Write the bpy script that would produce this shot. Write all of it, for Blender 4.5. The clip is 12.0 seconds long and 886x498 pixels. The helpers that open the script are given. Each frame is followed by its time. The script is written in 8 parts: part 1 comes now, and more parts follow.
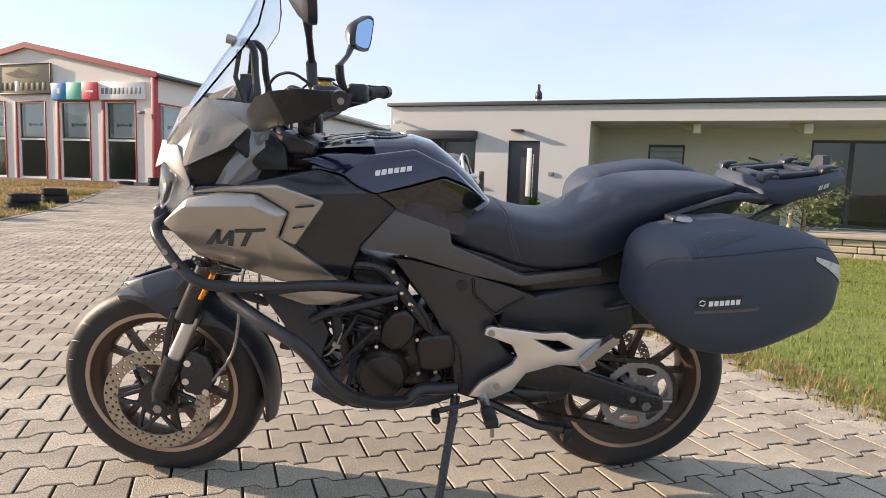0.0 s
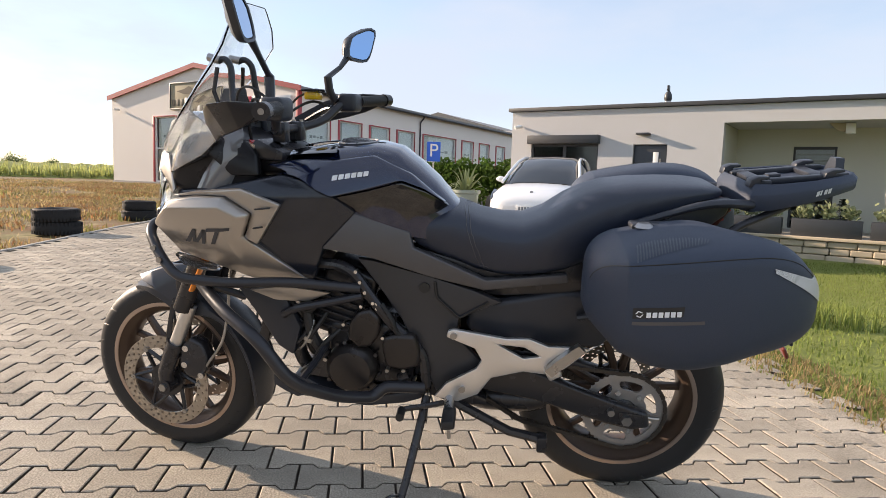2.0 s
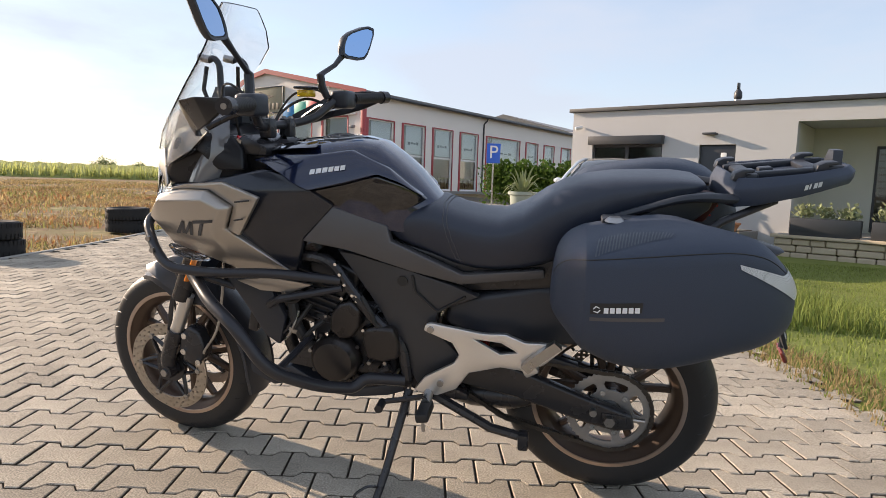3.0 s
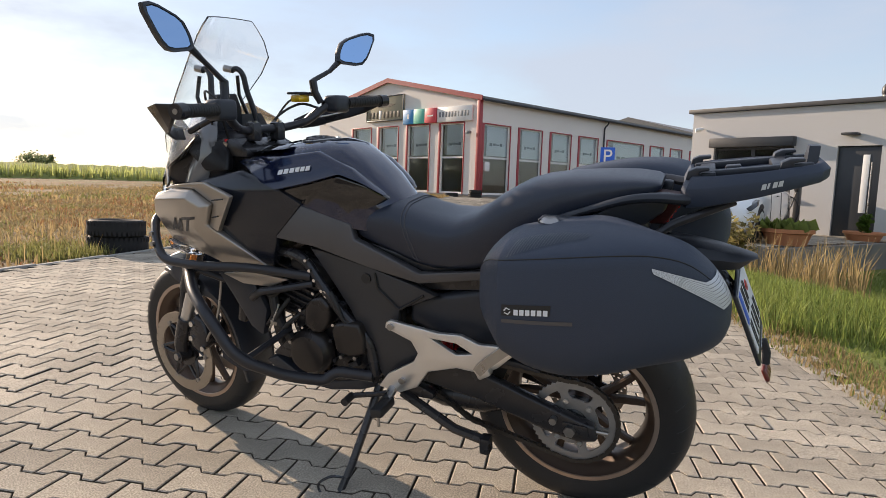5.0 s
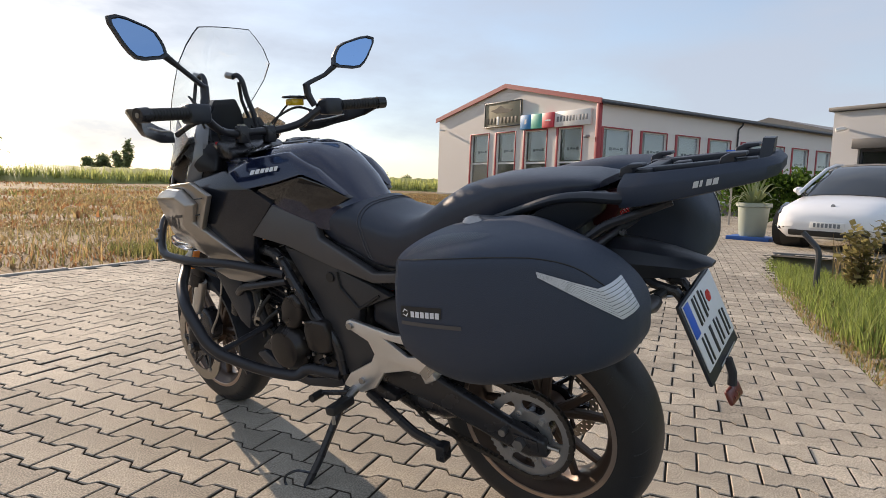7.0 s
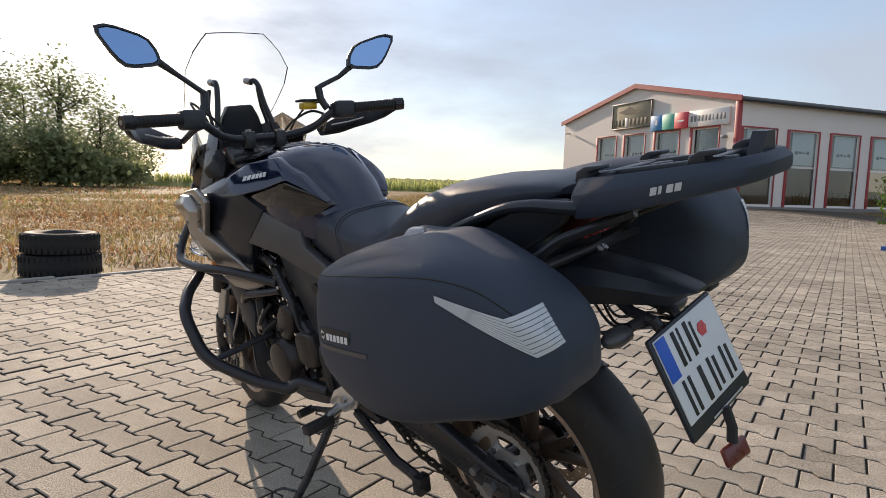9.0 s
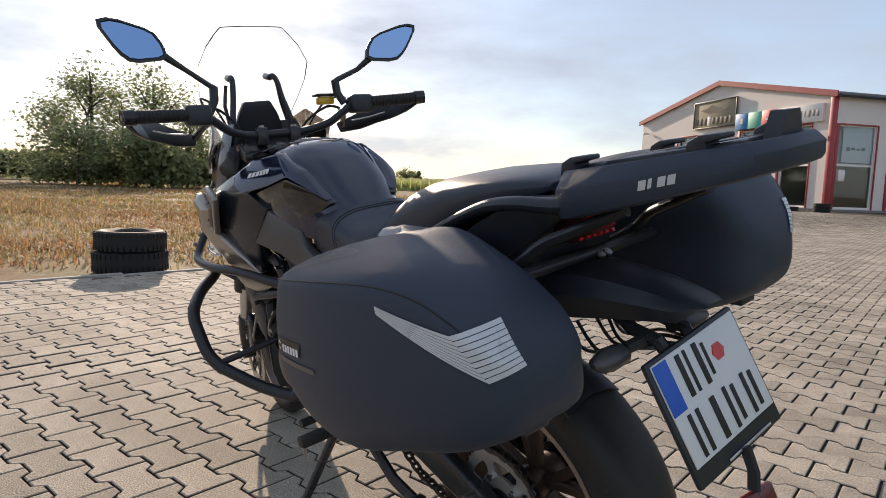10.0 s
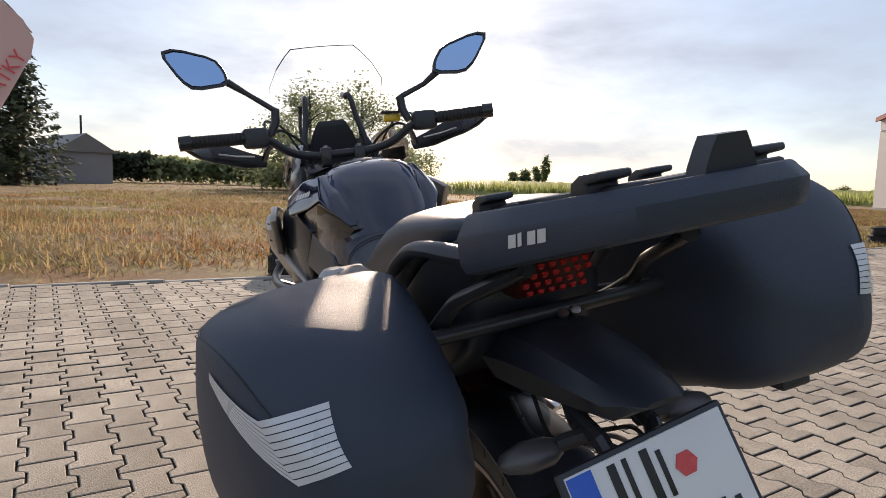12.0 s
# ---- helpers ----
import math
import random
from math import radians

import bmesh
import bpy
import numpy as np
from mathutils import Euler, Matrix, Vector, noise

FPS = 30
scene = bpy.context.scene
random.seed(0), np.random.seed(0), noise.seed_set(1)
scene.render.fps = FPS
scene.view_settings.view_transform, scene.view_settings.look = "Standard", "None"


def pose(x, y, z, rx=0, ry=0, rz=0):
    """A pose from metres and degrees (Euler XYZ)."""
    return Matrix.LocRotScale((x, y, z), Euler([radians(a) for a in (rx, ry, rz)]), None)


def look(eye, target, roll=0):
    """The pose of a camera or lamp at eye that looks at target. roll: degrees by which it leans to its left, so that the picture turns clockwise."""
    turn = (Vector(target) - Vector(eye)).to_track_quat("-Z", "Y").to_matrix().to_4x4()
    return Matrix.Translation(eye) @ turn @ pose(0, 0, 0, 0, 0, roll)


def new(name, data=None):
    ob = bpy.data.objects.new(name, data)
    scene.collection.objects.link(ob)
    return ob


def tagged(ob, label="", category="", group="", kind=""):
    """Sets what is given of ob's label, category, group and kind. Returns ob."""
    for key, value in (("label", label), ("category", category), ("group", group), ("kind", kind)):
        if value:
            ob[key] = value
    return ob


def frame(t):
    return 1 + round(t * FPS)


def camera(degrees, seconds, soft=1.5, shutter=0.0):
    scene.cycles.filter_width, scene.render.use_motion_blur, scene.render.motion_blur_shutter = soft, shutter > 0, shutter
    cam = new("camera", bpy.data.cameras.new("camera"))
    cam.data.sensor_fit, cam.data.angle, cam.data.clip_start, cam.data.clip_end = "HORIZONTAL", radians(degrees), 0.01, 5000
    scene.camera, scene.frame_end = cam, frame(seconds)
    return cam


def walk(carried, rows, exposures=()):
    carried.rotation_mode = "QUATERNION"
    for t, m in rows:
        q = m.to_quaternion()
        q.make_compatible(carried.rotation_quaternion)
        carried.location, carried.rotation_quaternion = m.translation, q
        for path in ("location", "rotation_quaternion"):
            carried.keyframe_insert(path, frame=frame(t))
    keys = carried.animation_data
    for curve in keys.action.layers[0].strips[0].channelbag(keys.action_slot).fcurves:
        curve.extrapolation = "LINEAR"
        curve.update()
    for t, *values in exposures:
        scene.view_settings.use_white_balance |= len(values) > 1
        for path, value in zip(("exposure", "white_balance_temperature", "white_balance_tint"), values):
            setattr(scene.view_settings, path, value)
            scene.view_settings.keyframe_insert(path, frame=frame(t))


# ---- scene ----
cam = camera(70.9, 12.0, 0.7)
METRES, EYE, TILT, LEAN, TURN = 2.68, 0.932, 0.0, 0.0, 0.0
ROWS = [
    (0.0, 0.0, 0.0, 0.0, 0.21, -6.24, -1.88),
    (0.5, 0.0422, -0.0017, 0.0009, 3.74, -6.2, -1.85),
    (1.0, 0.0874, -0.0086, 0.0021, 6.91, -6.2, -1.88),
    (1.5, 0.1314, -0.0081, 0.0071, 9.76, -6.16, -1.87),
    (2.0, 0.1718, 0.0041, 0.0048, 12.55, -6.15, -1.91),
    (2.5, 0.2133, 0.0188, 0.0032, 15.75, -6.15, -1.93),
    (3.0, 0.2593, 0.0255, -0.0006, 18.64, -6.13, -1.94),
    (5.0, 0.4125, 0.0884, -0.0004, 29.89, -6.03, -1.98),
    (5.5, 0.4484, 0.1073, -0.0013, 32.59, -5.98, -2.02),
    (6.0, 0.4876, 0.1285, -0.0033, 35.15, -5.98, -2.0),
    (6.5, 0.5192, 0.1601, -0.0041, 37.7, -5.92, -1.98),
    (7.0, 0.5428, 0.1961, -0.0008, 41.2, -5.9, -1.96),
    (9.0, 0.5954, 0.3396, 0.0053, 52.96, -5.88, -1.82),
    (9.5, 0.5895, 0.38, -0.0007, 56.23, -5.9, -1.85),
    (10.0, 0.5899, 0.4207, 0.0029, 59.78, -5.93, -1.84),
    (10.5, 0.5935, 0.4635, 0.0098, 63.52, -5.94, -1.79),
    (11.0, 0.5883, 0.5072, 0.0168, 67.59, -5.93, -1.82),
    (11.5, 0.5863, 0.5457, 0.0189, 72.35, -5.98, -1.85),
    (12.0, 0.5868, 0.5759, 0.0243, 77.31, -6.01, -1.75),
]
walk(cam, [(t, pose(0, 0, EYE, TILT, LEAN, TURN) @ pose(METRES * x, METRES * y, METRES * z, 90 + pitch, roll, yaw)) for t, x, y, z, yaw, pitch, roll in ROWS],
     [(0.0, 1.12, 6270, 13), (2.5, 0.98, 6330, 13), (5.5, 0.70, 6250, 12), (9.5, 0.52, 6190, 13), (12.0, 0.515, 6230, 15)])

# ---- world, sun, exposure ----
SUN_YAW, SUN_UP = 80.0, 18.0
sun_dir = Vector((-math.sin(radians(SUN_YAW)) * math.cos(radians(SUN_UP)), math.cos(radians(SUN_YAW)) * math.cos(radians(SUN_UP)), math.sin(radians(SUN_UP))))
world = bpy.data.worlds.new("world")
scene.world = world
world.use_nodes = True
wn, wl = world.node_tree.nodes, world.node_tree.links
sky = wn.new("ShaderNodeTexSky")
sky.sky_type, sky.sun_disc = "NISHITA", False
sky.sun_elevation, sky.sun_rotation = radians(SUN_UP), radians(-SUN_YAW)
sky.air_density, sky.dust_density, sky.ozone_density = 1.0, 0.5, 1.2
wn["Background"].inputs["Strength"].default_value = 0.12
# a thin, uneven veil of high cloud over the clear sky
w_co = wn.new("ShaderNodeTexCoord")
w_map = wn.new("ShaderNodeMapping")
w_map.inputs["Scale"].default_value = (1.0, 1.0, 3.2)
w_noise = wn.new("ShaderNodeTexNoise")
w_noise.inputs["Scale"].default_value, w_noise.inputs["Detail"].default_value, w_noise.inputs["Roughness"].default_value = 1.9, 7, 0.56
w_range = wn.new("ShaderNodeMapRange")
w_range.inputs["From Min"].default_value, w_range.inputs["From Max"].default_value = 0.40, 0.64
w_range.inputs["To Min"].default_value, w_range.inputs["To Max"].default_value = 0.48, 0.90
w_mix = wn.new("ShaderNodeMix")
w_mix.data_type = "RGBA"
w_mix.inputs["B"].default_value = (3.20, 3.44, 3.84, 1)
wl.new(w_co.outputs["Generated"], w_map.inputs["Vector"])
wl.new(w_map.outputs["Vector"], w_noise.inputs["Vector"])
wl.new(w_noise.outputs["Fac"], w_range.inputs["Value"])
wl.new(w_range.outputs["Result"], w_mix.inputs["Factor"])
wl.new(sky.outputs[0], w_mix.inputs["A"])
wl.new(w_mix.outputs["Result"], wn["Background"].inputs[0])
sun = new("sun", bpy.data.lights.new("sun", "SUN"))
sun.data.energy, sun.data.angle, sun.data.color = 5.0, radians(0.6), (1.0, 0.78, 0.565)
sun.matrix_world = look((0, 0, 40), Vector((0, 0, 40)) - sun_dir)

# ---- small tools ----
def link(name, bm, material, parent=None, label="", smooth=35):
    bmesh.ops.recalc_face_normals(bm, faces=bm.faces)
    me = bpy.data.meshes.new(name)
    bm.to_mesh(me)
    bm.free()
    if smooth:
        me.polygons.foreach_set("use_smooth", [True] * len(me.polygons))
        me.set_sharp_from_angle(angle=radians(smooth))
    me.materials.append(material)
    ob = new(name, me)
    if parent:
        ob.parent = parent
    if label:
        ob["label"] = label
    return ob


def part(name, bm, material, parent, label="", smooth=35):
    return link(name, bm, material, parent, label, smooth)


def thing(name, m, label, category, group="", kind=""):
    ob = new(name)
    ob.empty_display_size = 0.1
    ob.matrix_basis = m
    return tagged(ob, label, category, group, kind)


def soften(bm, width, segments=2, angle=28):
    edges = [e for e in bm.edges if len(e.link_faces) == 2 and e.calc_face_angle(0) > radians(angle)]
    if edges and width > 0:
        bmesh.ops.bevel(bm, geom=edges, offset=width, segments=segments, affect="EDGES", clamp_overlap=True, profile=0.5)
    return bm


def add_box(bm, c, size, m=None):
    r = bmesh.ops.create_cube(bm, size=1)["verts"]
    for v in r:
        v.co = Vector((v.co.x * size[0], v.co.y * size[1], v.co.z * size[2]))
        if m:
            v.co = m @ v.co
        v.co += Vector(c)
    return r


def box(c, size, bevel=0.004, m=None, segments=2):
    bm = bmesh.new()
    add_box(bm, c, size, m)
    return soften(bm, bevel, segments)


def add_cyl(bm, p0, p1, r0, r1=None, n=16, cap=True):
    p0, p1 = Vector(p0), Vector(p1)
    r1 = r0 if r1 is None else r1
    q = (p1 - p0).to_track_quat("Z", "Y")
    rings = []
    for p, r in ((p0, r0), (p1, r1)):
        rings.append([bm.verts.new(p + q @ Vector((r * math.cos(2 * math.pi * k / n), r * math.sin(2 * math.pi * k / n), 0))) for k in range(n)])
    for k in range(n):
        bm.faces.new((rings[0][k], rings[0][(k + 1) % n], rings[1][(k + 1) % n], rings[1][k]))
    if cap:
        bm.faces.new(rings[0][::-1])
        bm.faces.new(rings[1])


def cyl(p0, p1, r0, r1=None, n=16, bevel=0.0):
    bm = bmesh.new()
    add_cyl(bm, p0, p1, r0, r1, n)
    return soften(bm, bevel, 2, 50)


def spline(points, steps=6, closed=False):
    """A smooth line through the points."""
    p = [Vector(q) for q in points]
    n = len(p)
    out = []
    for i in range(n if closed else n - 1):
        a, b, c, d = (p[(i - 1) % n], p[i], p[(i + 1) % n], p[(i + 2) % n]) if closed else (p[max(i - 1, 0)], p[i], p[i + 1], p[min(i + 2, n - 1)])
        for k in range(steps):
            t = k / steps
            out.append(0.5 * (2 * b + (c - a) * t + (2 * a - 5 * b + 4 * c - d) * t * t + (3 * b - a - 3 * c + d) * t ** 3))
    if not closed:
        out.append(p[-1])
    return out


def rounded(points, radius, steps=4):
    """A line whose corners are bent to a radius."""
    p = [Vector(q) for q in points]
    out = [p[0]]
    for i in range(1, len(p) - 1):
        a, b = (p[i - 1] - p[i]), (p[i + 1] - p[i])
        r = min(radius, a.length * 0.45, b.length * 0.45)
        s, e = p[i] + a.normalized() * r, p[i] + b.normalized() * r
        for k in range(steps + 1):
            t = k / steps
            out.append(s * (1 - t) ** 2 + p[i] * 2 * t * (1 - t) + e * t * t)
    return out + [p[-1]]


def add_tube(bm, pts, r, n=10, closed=False, flat=1.0):
    pts = [Vector(q) for q in pts]
    m = len(pts)
    radii = r if isinstance(r, (list, tuple)) else [r] * m
    if len(radii) != m:
        radii = [radii[0] + (radii[-1] - radii[0]) * i / (m - 1) for i in range(m)]
    rings, side = [], None
    for i in range(m):
        a, b = (pts[(i - 1) % m], pts[(i + 1) % m]) if closed else (pts[max(i - 1, 0)], pts[min(i + 1, m - 1)])
        t = (b - a).normalized()
        if side is None:
            side = t.cross(Vector((0, 0, 1)) if abs(t.z) < 0.9 else Vector((0, 1, 0))).normalized()
        side = (side - t * side.dot(t)).normalized()
        up = t.cross(side)
        rings.append([bm.verts.new(pts[i] + radii[i] * (math.cos(2 * math.pi * k / n) * side + flat * math.sin(2 * math.pi * k / n) * up)) for k in range(n)])
    for i in range(m if closed else m - 1):
        A, B = rings[i], rings[(i + 1) % m]
        for k in range(n):
            bm.faces.new((A[k], A[(k + 1) % n], B[(k + 1) % n], B[k]))
    if not closed:
        bm.faces.new(rings[0][::-1])
        bm.faces.new(rings[-1])
    return bm


def tube(pts, r, n=10, closed=False, flat=1.0):
    return add_tube(bmesh.new(), pts, r, n, closed, flat)


def loft(sections, close=True, caps=True):
    bm = bmesh.new()
    rows = [[bm.verts.new(p) for p in s] for s in sections]
    n = len(rows[0])
    for a, b in zip(rows, rows[1:]):
        for k in range(n if close else n - 1):
            f = (a[k], a[(k + 1) % n], b[(k + 1) % n], b[k])
            bm.faces.new(f)
    if caps and close:
        bm.faces.new(rows[0][::-1])
        bm.faces.new(rows[-1])
    return bm


def lathe(profile, n=48, axis="y", centre=(0, 0, 0), closed=True):
    """Turns (radius, along) points about an axis."""
    bm = bmesh.new()
    rows = []
    for k in range(n):
        a = 2 * math.pi * k / n
        c, s = math.cos(a), math.sin(a)
        ring = []
        for r, h in profile:
            v = (r * c, h, r * s) if axis == "y" else (r * c, r * s, h)
            ring.append(bm.verts.new(Vector(v) + Vector(centre)))
        rows.append(ring)
    m = len(profile)
    for k in range(n):
        a, b = rows[k], rows[(k + 1) % n]
        for i in range(m if closed else m - 1):
            bm.faces.new((a[i], a[(i + 1) % m], b[(i + 1) % m], b[i]))
    return bm


def slab(profile, y0, y1, bevel=0.006, segments=2):
    """A plate with a side outline (x, z) between two depths; y1 may be a list, one depth a corner."""
    bm = bmesh.new()
    n = len(profile)
    y1 = y1 if isinstance(y1, (list, tuple)) else [y1] * n
    y0 = y0 if isinstance(y0, (list, tuple)) else [y0] * n
    a = [bm.verts.new((x, y, z)) for (x, z), y in zip(profile, y0)]
    b = [bm.verts.new((x, y, z)) for (x, z), y in zip(profile, y1)]
    bm.faces.new(a)
    bm.faces.new(b[::-1])
    for k in range(n):
        bm.faces.new((a[k], b[k], b[(k + 1) % n], a[(k + 1) % n]))
    bmesh.ops.recalc_face_normals(bm, faces=bm.faces)
    soften(bm, bevel, segments)
    big = [f for f in bm.faces if len(f.verts) > 4]
    bmesh.ops.triangulate(bm, faces=big)
    return bm


def shell(verts, faces, th, bevel=0.004):
    """A sheet with creases: its corners, its faces, and a thickness towards the middle of the thing."""
    bm = bmesh.new()
    front = [bm.verts.new(v) for v in verts]
    back = [bm.verts.new((v[0], v[1] - math.copysign(th, v[1]), v[2])) for v in verts]
    for f in faces:
        bm.faces.new([front[i] for i in f])
        bm.faces.new([back[i] for i in f[::-1]])
    count = {}
    for f in faces:
        for i, j in zip(f, f[1:] + f[:1]):
            count[tuple(sorted((i, j)))] = count.get(tuple(sorted((i, j))), 0) + 1
    for (i, j), c in count.items():
        if c == 1:
            bm.faces.new((front[i], front[j], back[j], back[i]))
    bmesh.ops.recalc_face_normals(bm, faces=bm.faces)
    soften(bm, bevel, 2, 14)
    return bm


def flipped(bm):
    """The mirror image across the middle plane y = 0."""
    b2 = bm.copy()
    for v in b2.verts:
        v.co.y = -v.co.y
    bmesh.ops.reverse_faces(b2, faces=b2.faces)
    return b2


def moved(bm, m):
    bmesh.ops.transform(bm, matrix=m, verts=bm.verts)
    return bm


def grid_poly(poly, n=10):
    """A quad-like polygon of four corners as a fine grid of points and faces."""
    a, b, c, d = [Vector(p) for p in poly]
    pts, faces = [], []
    for i in range(n + 1):
        for j in range(n + 1):
            u, v = i / n, j / n
            pts.append((a * (1 - u) + b * u) * (1 - v) + (d * (1 - u) + c * u) * v)
    for i in range(n):
        for j in range(n):
            k = i * (n + 1) + j
            faces.append((k, k + n + 1, k + n + 2, k + 1))
    return pts, faces


def wrap(target, poly, way, lift=0.0015, n=8):
    """Lays a four-cornered patch onto the mesh of an object, along a direction."""
    from mathutils.bvhtree import BVHTree
    me = target.data
    tree = BVHTree.FromPolygons([v.co for v in me.vertices], [p.vertices for p in me.polygons])
    way = Vector(way).normalized()
    pts, faces = grid_poly(poly, n)
    bm = bmesh.new()
    low, top = [], []
    for p in pts:
        hit, normal, _, _ = tree.ray_cast(p - way * 0.3, way)
        if hit is None:
            hit, normal, _, _ = tree.find_nearest(p)
        if normal.dot(way) > 0:
            normal = -normal
        top.append(bm.verts.new(hit + normal * lift))
    for f in faces:
        bm.faces.new([top[i] for i in f])
    return bm


def on_surface(target, points, lift=0.0008):
    """The points, drawn onto the nearest place of an object's mesh."""
    from mathutils.bvhtree import BVHTree
    me = target.data
    tree = BVHTree.FromPolygons([v.co for v in me.vertices], [p.vertices for p in me.polygons])
    out = []
    for p in points:
        hit, normal, _, _ = tree.find_nearest(Vector(p))
        out.append(hit + (Vector(p) - hit).normalized() * lift if (Vector(p) - hit).length > 0.002 else hit + normal * lift)
    return out


# ---- materials ----
def mat(name, c1, c2=None, rough=0.5, metal=0.0, scale=12.0, fine=150.0, bump=0.05, coat=0.0, rvar=0.12, spec=0.5, dist=0.002):
    """Two scales of variation: patches between c1 and c2, and a fine grain with relief."""
    c2 = c2 or tuple(min(1, c * 1.35 + 0.004) for c in c1)
    m = bpy.data.materials.new(name)
    m.use_nodes = True
    n, l = m.node_tree.nodes, m.node_tree.links
    b = n["Principled BSDF"]
    co = n.new("ShaderNodeTexCoord")
    a = n.new("ShaderNodeTexNoise")
    a.inputs["Scale"].default_value, a.inputs["Detail"].default_value = scale, 5
    f = n.new("ShaderNodeTexNoise")
    f.inputs["Scale"].default_value, f.inputs["Detail"].default_value = fine, 3
    l.new(co.outputs["Object"], a.inputs["Vector"])
    l.new(co.outputs["Object"], f.inputs["Vector"])
    mix = n.new("ShaderNodeMix")
    mix.data_type = "RGBA"
    mix.inputs["A"].default_value, mix.inputs["B"].default_value = (*c1, 1), (*c2, 1)
    ad = n.new("ShaderNodeMath")
    ad.operation = "MULTIPLY_ADD"
    ad.inputs[1].default_value, ad.inputs[2].default_value = 0.45, 0.0
    l.new(f.outputs["Fac"], ad.inputs[0])
    su = n.new("ShaderNodeMath")
    su.operation = "MULTIPLY_ADD"
    su.inputs[1].default_value = 0.6
    l.new(a.outputs["Fac"], su.inputs[0])
    l.new(ad.outputs[0], su.inputs[2])
    l.new(su.outputs[0], mix.inputs["Factor"])
    l.new(mix.outputs["Result"], b.inputs["Base Color"])
    r = n.new("ShaderNodeMapRange")
    r.inputs["To Min"].default_value, r.inputs["To Max"].default_value = max(0.0, rough - rvar), min(1.0, rough + rvar)
    l.new(a.outputs["Fac"], r.inputs["Value"])
    l.new(r.outputs["Result"], b.inputs["Roughness"])
    b.inputs["Metallic"].default_value = metal
    b.inputs["Specular IOR Level"].default_value = spec
    b.inputs["Coat Weight"].default_value = coat
    b.inputs["Coat Roughness"].default_value = 0.06
    if bump:
        bu = n.new("ShaderNodeBump")
        bu.inputs["Strength"].default_value, bu.inputs["Distance"].default_value = bump, dist
        l.new(f.outputs["Fac"], bu.inputs["Height"])
        l.new(bu.outputs["Normal"], b.inputs["Normal"])
    return m


def glass(name, tint=(1, 1, 1), rough=0.0, amount=1.0):
    m = bpy.data.materials.new(name)
    m.use_nodes = True
    b = m.node_tree.nodes["Principled BSDF"]
    b.inputs["Base Color"].default_value = (*tint, 1)
    b.inputs["Transmission Weight"].default_value = amount
    b.inputs["Roughness"].default_value = rough
    b.inputs["IOR"].default_value = 1.45
    return m


# navy paint; the blue of the reflected sky is added into its base colour
M_TANK = mat("sky_blued_navy_gloss_paint", (0.005, 0.010, 0.034), (0.007, 0.013, 0.044), 0.13, 0.2, 3, 400, 0.01, 0.9, 0.04)
M_GLOSS = mat("black_gloss_paint", (0.005, 0.005, 0.006), (0.009, 0.009, 0.010), 0.10, 0.0, 4, 400, 0.01, 0.7, 0.04)
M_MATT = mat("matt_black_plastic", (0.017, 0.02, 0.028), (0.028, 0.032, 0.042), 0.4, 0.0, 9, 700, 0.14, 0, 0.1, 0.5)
M_DARK = mat("dark_engine_paint", (0.02, 0.02, 0.023), (0.038, 0.037, 0.04), 0.26, 0.2, 14, 260, 0.12, 0, 0.12, 0.5)
M_CASE = mat("brown_black_engine_cover", (0.022, 0.019, 0.018), (0.036, 0.031, 0.029), 0.30, 0.3, 14, 300, 0.10, 0, 0.12, 0.5)
M_GREY = mat("grey_frame_paint", (0.085, 0.082, 0.084), (0.105, 0.101, 0.103), 0.42, 0.35, 6, 500, 0.05, 0, 0.08)
M_GREY2 = mat("dark_grey_panel", (0.034, 0.035, 0.039), (0.048, 0.049, 0.054), 0.36, 0.2, 6, 500, 0.06, 0, 0.1)
M_SILVER = mat("titanium_silver_paint", (0.36, 0.33, 0.29), (0.42, 0.38, 0.34), 0.30, 0.75, 4, 600, 0.02, 0.5, 0.05)
M_ALU = mat("brushed_aluminium", (0.55, 0.54, 0.53), (0.68, 0.67, 0.66), 0.36, 0.9, 10, 500, 0.06, 0, 0.1)
M_STEEL = mat("worn_steel", (0.30, 0.295, 0.29), (0.45, 0.44, 0.43), 0.30, 0.95, 20, 300, 0.06, 0, 0.12)
M_CHROME = mat("bright_screw_metal", (0.72, 0.72, 0.72), (0.8, 0.8, 0.8), 0.15, 1.0, 20, 300, 0.0, 0, 0.05)
M_BRONZE = mat("bronze_rim_paint", (0.080, 0.054, 0.040), (0.112, 0.078, 0.058), 0.45, 0.5, 6, 400, 0.03, 0.15, 0.08)
M_DISC = mat("brake_disc_steel", (0.37, 0.33, 0.28), (0.52, 0.47, 0.41), 0.34, 0.9, 30, 500, 0.06, 0, 0.1)
M_RUBBER = mat("tyre_rubber", (0.018, 0.018, 0.019), (0.032, 0.031, 0.031), 0.5, 0.0, 10, 240, 0.30, 0, 0.14, 0.35)
M_GRIP = mat("black_grip_rubber", (0.012, 0.012, 0.012), (0.020, 0.020, 0.020), 0.6, 0, 20, 500, 0.3)
# blue of the reflected sky is mixed into the seat and case blacks
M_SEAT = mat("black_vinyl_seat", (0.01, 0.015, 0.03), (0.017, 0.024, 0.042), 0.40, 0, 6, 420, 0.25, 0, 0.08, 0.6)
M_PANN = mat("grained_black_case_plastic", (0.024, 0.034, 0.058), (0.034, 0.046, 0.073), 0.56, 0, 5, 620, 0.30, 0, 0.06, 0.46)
M_NOSE = mat("gloss_grey_nose_plastic", (0.14, 0.143, 0.15), (0.165, 0.168, 0.175), 0.08, 0.0, 4, 400, 0.0, 0.9, 0.04)
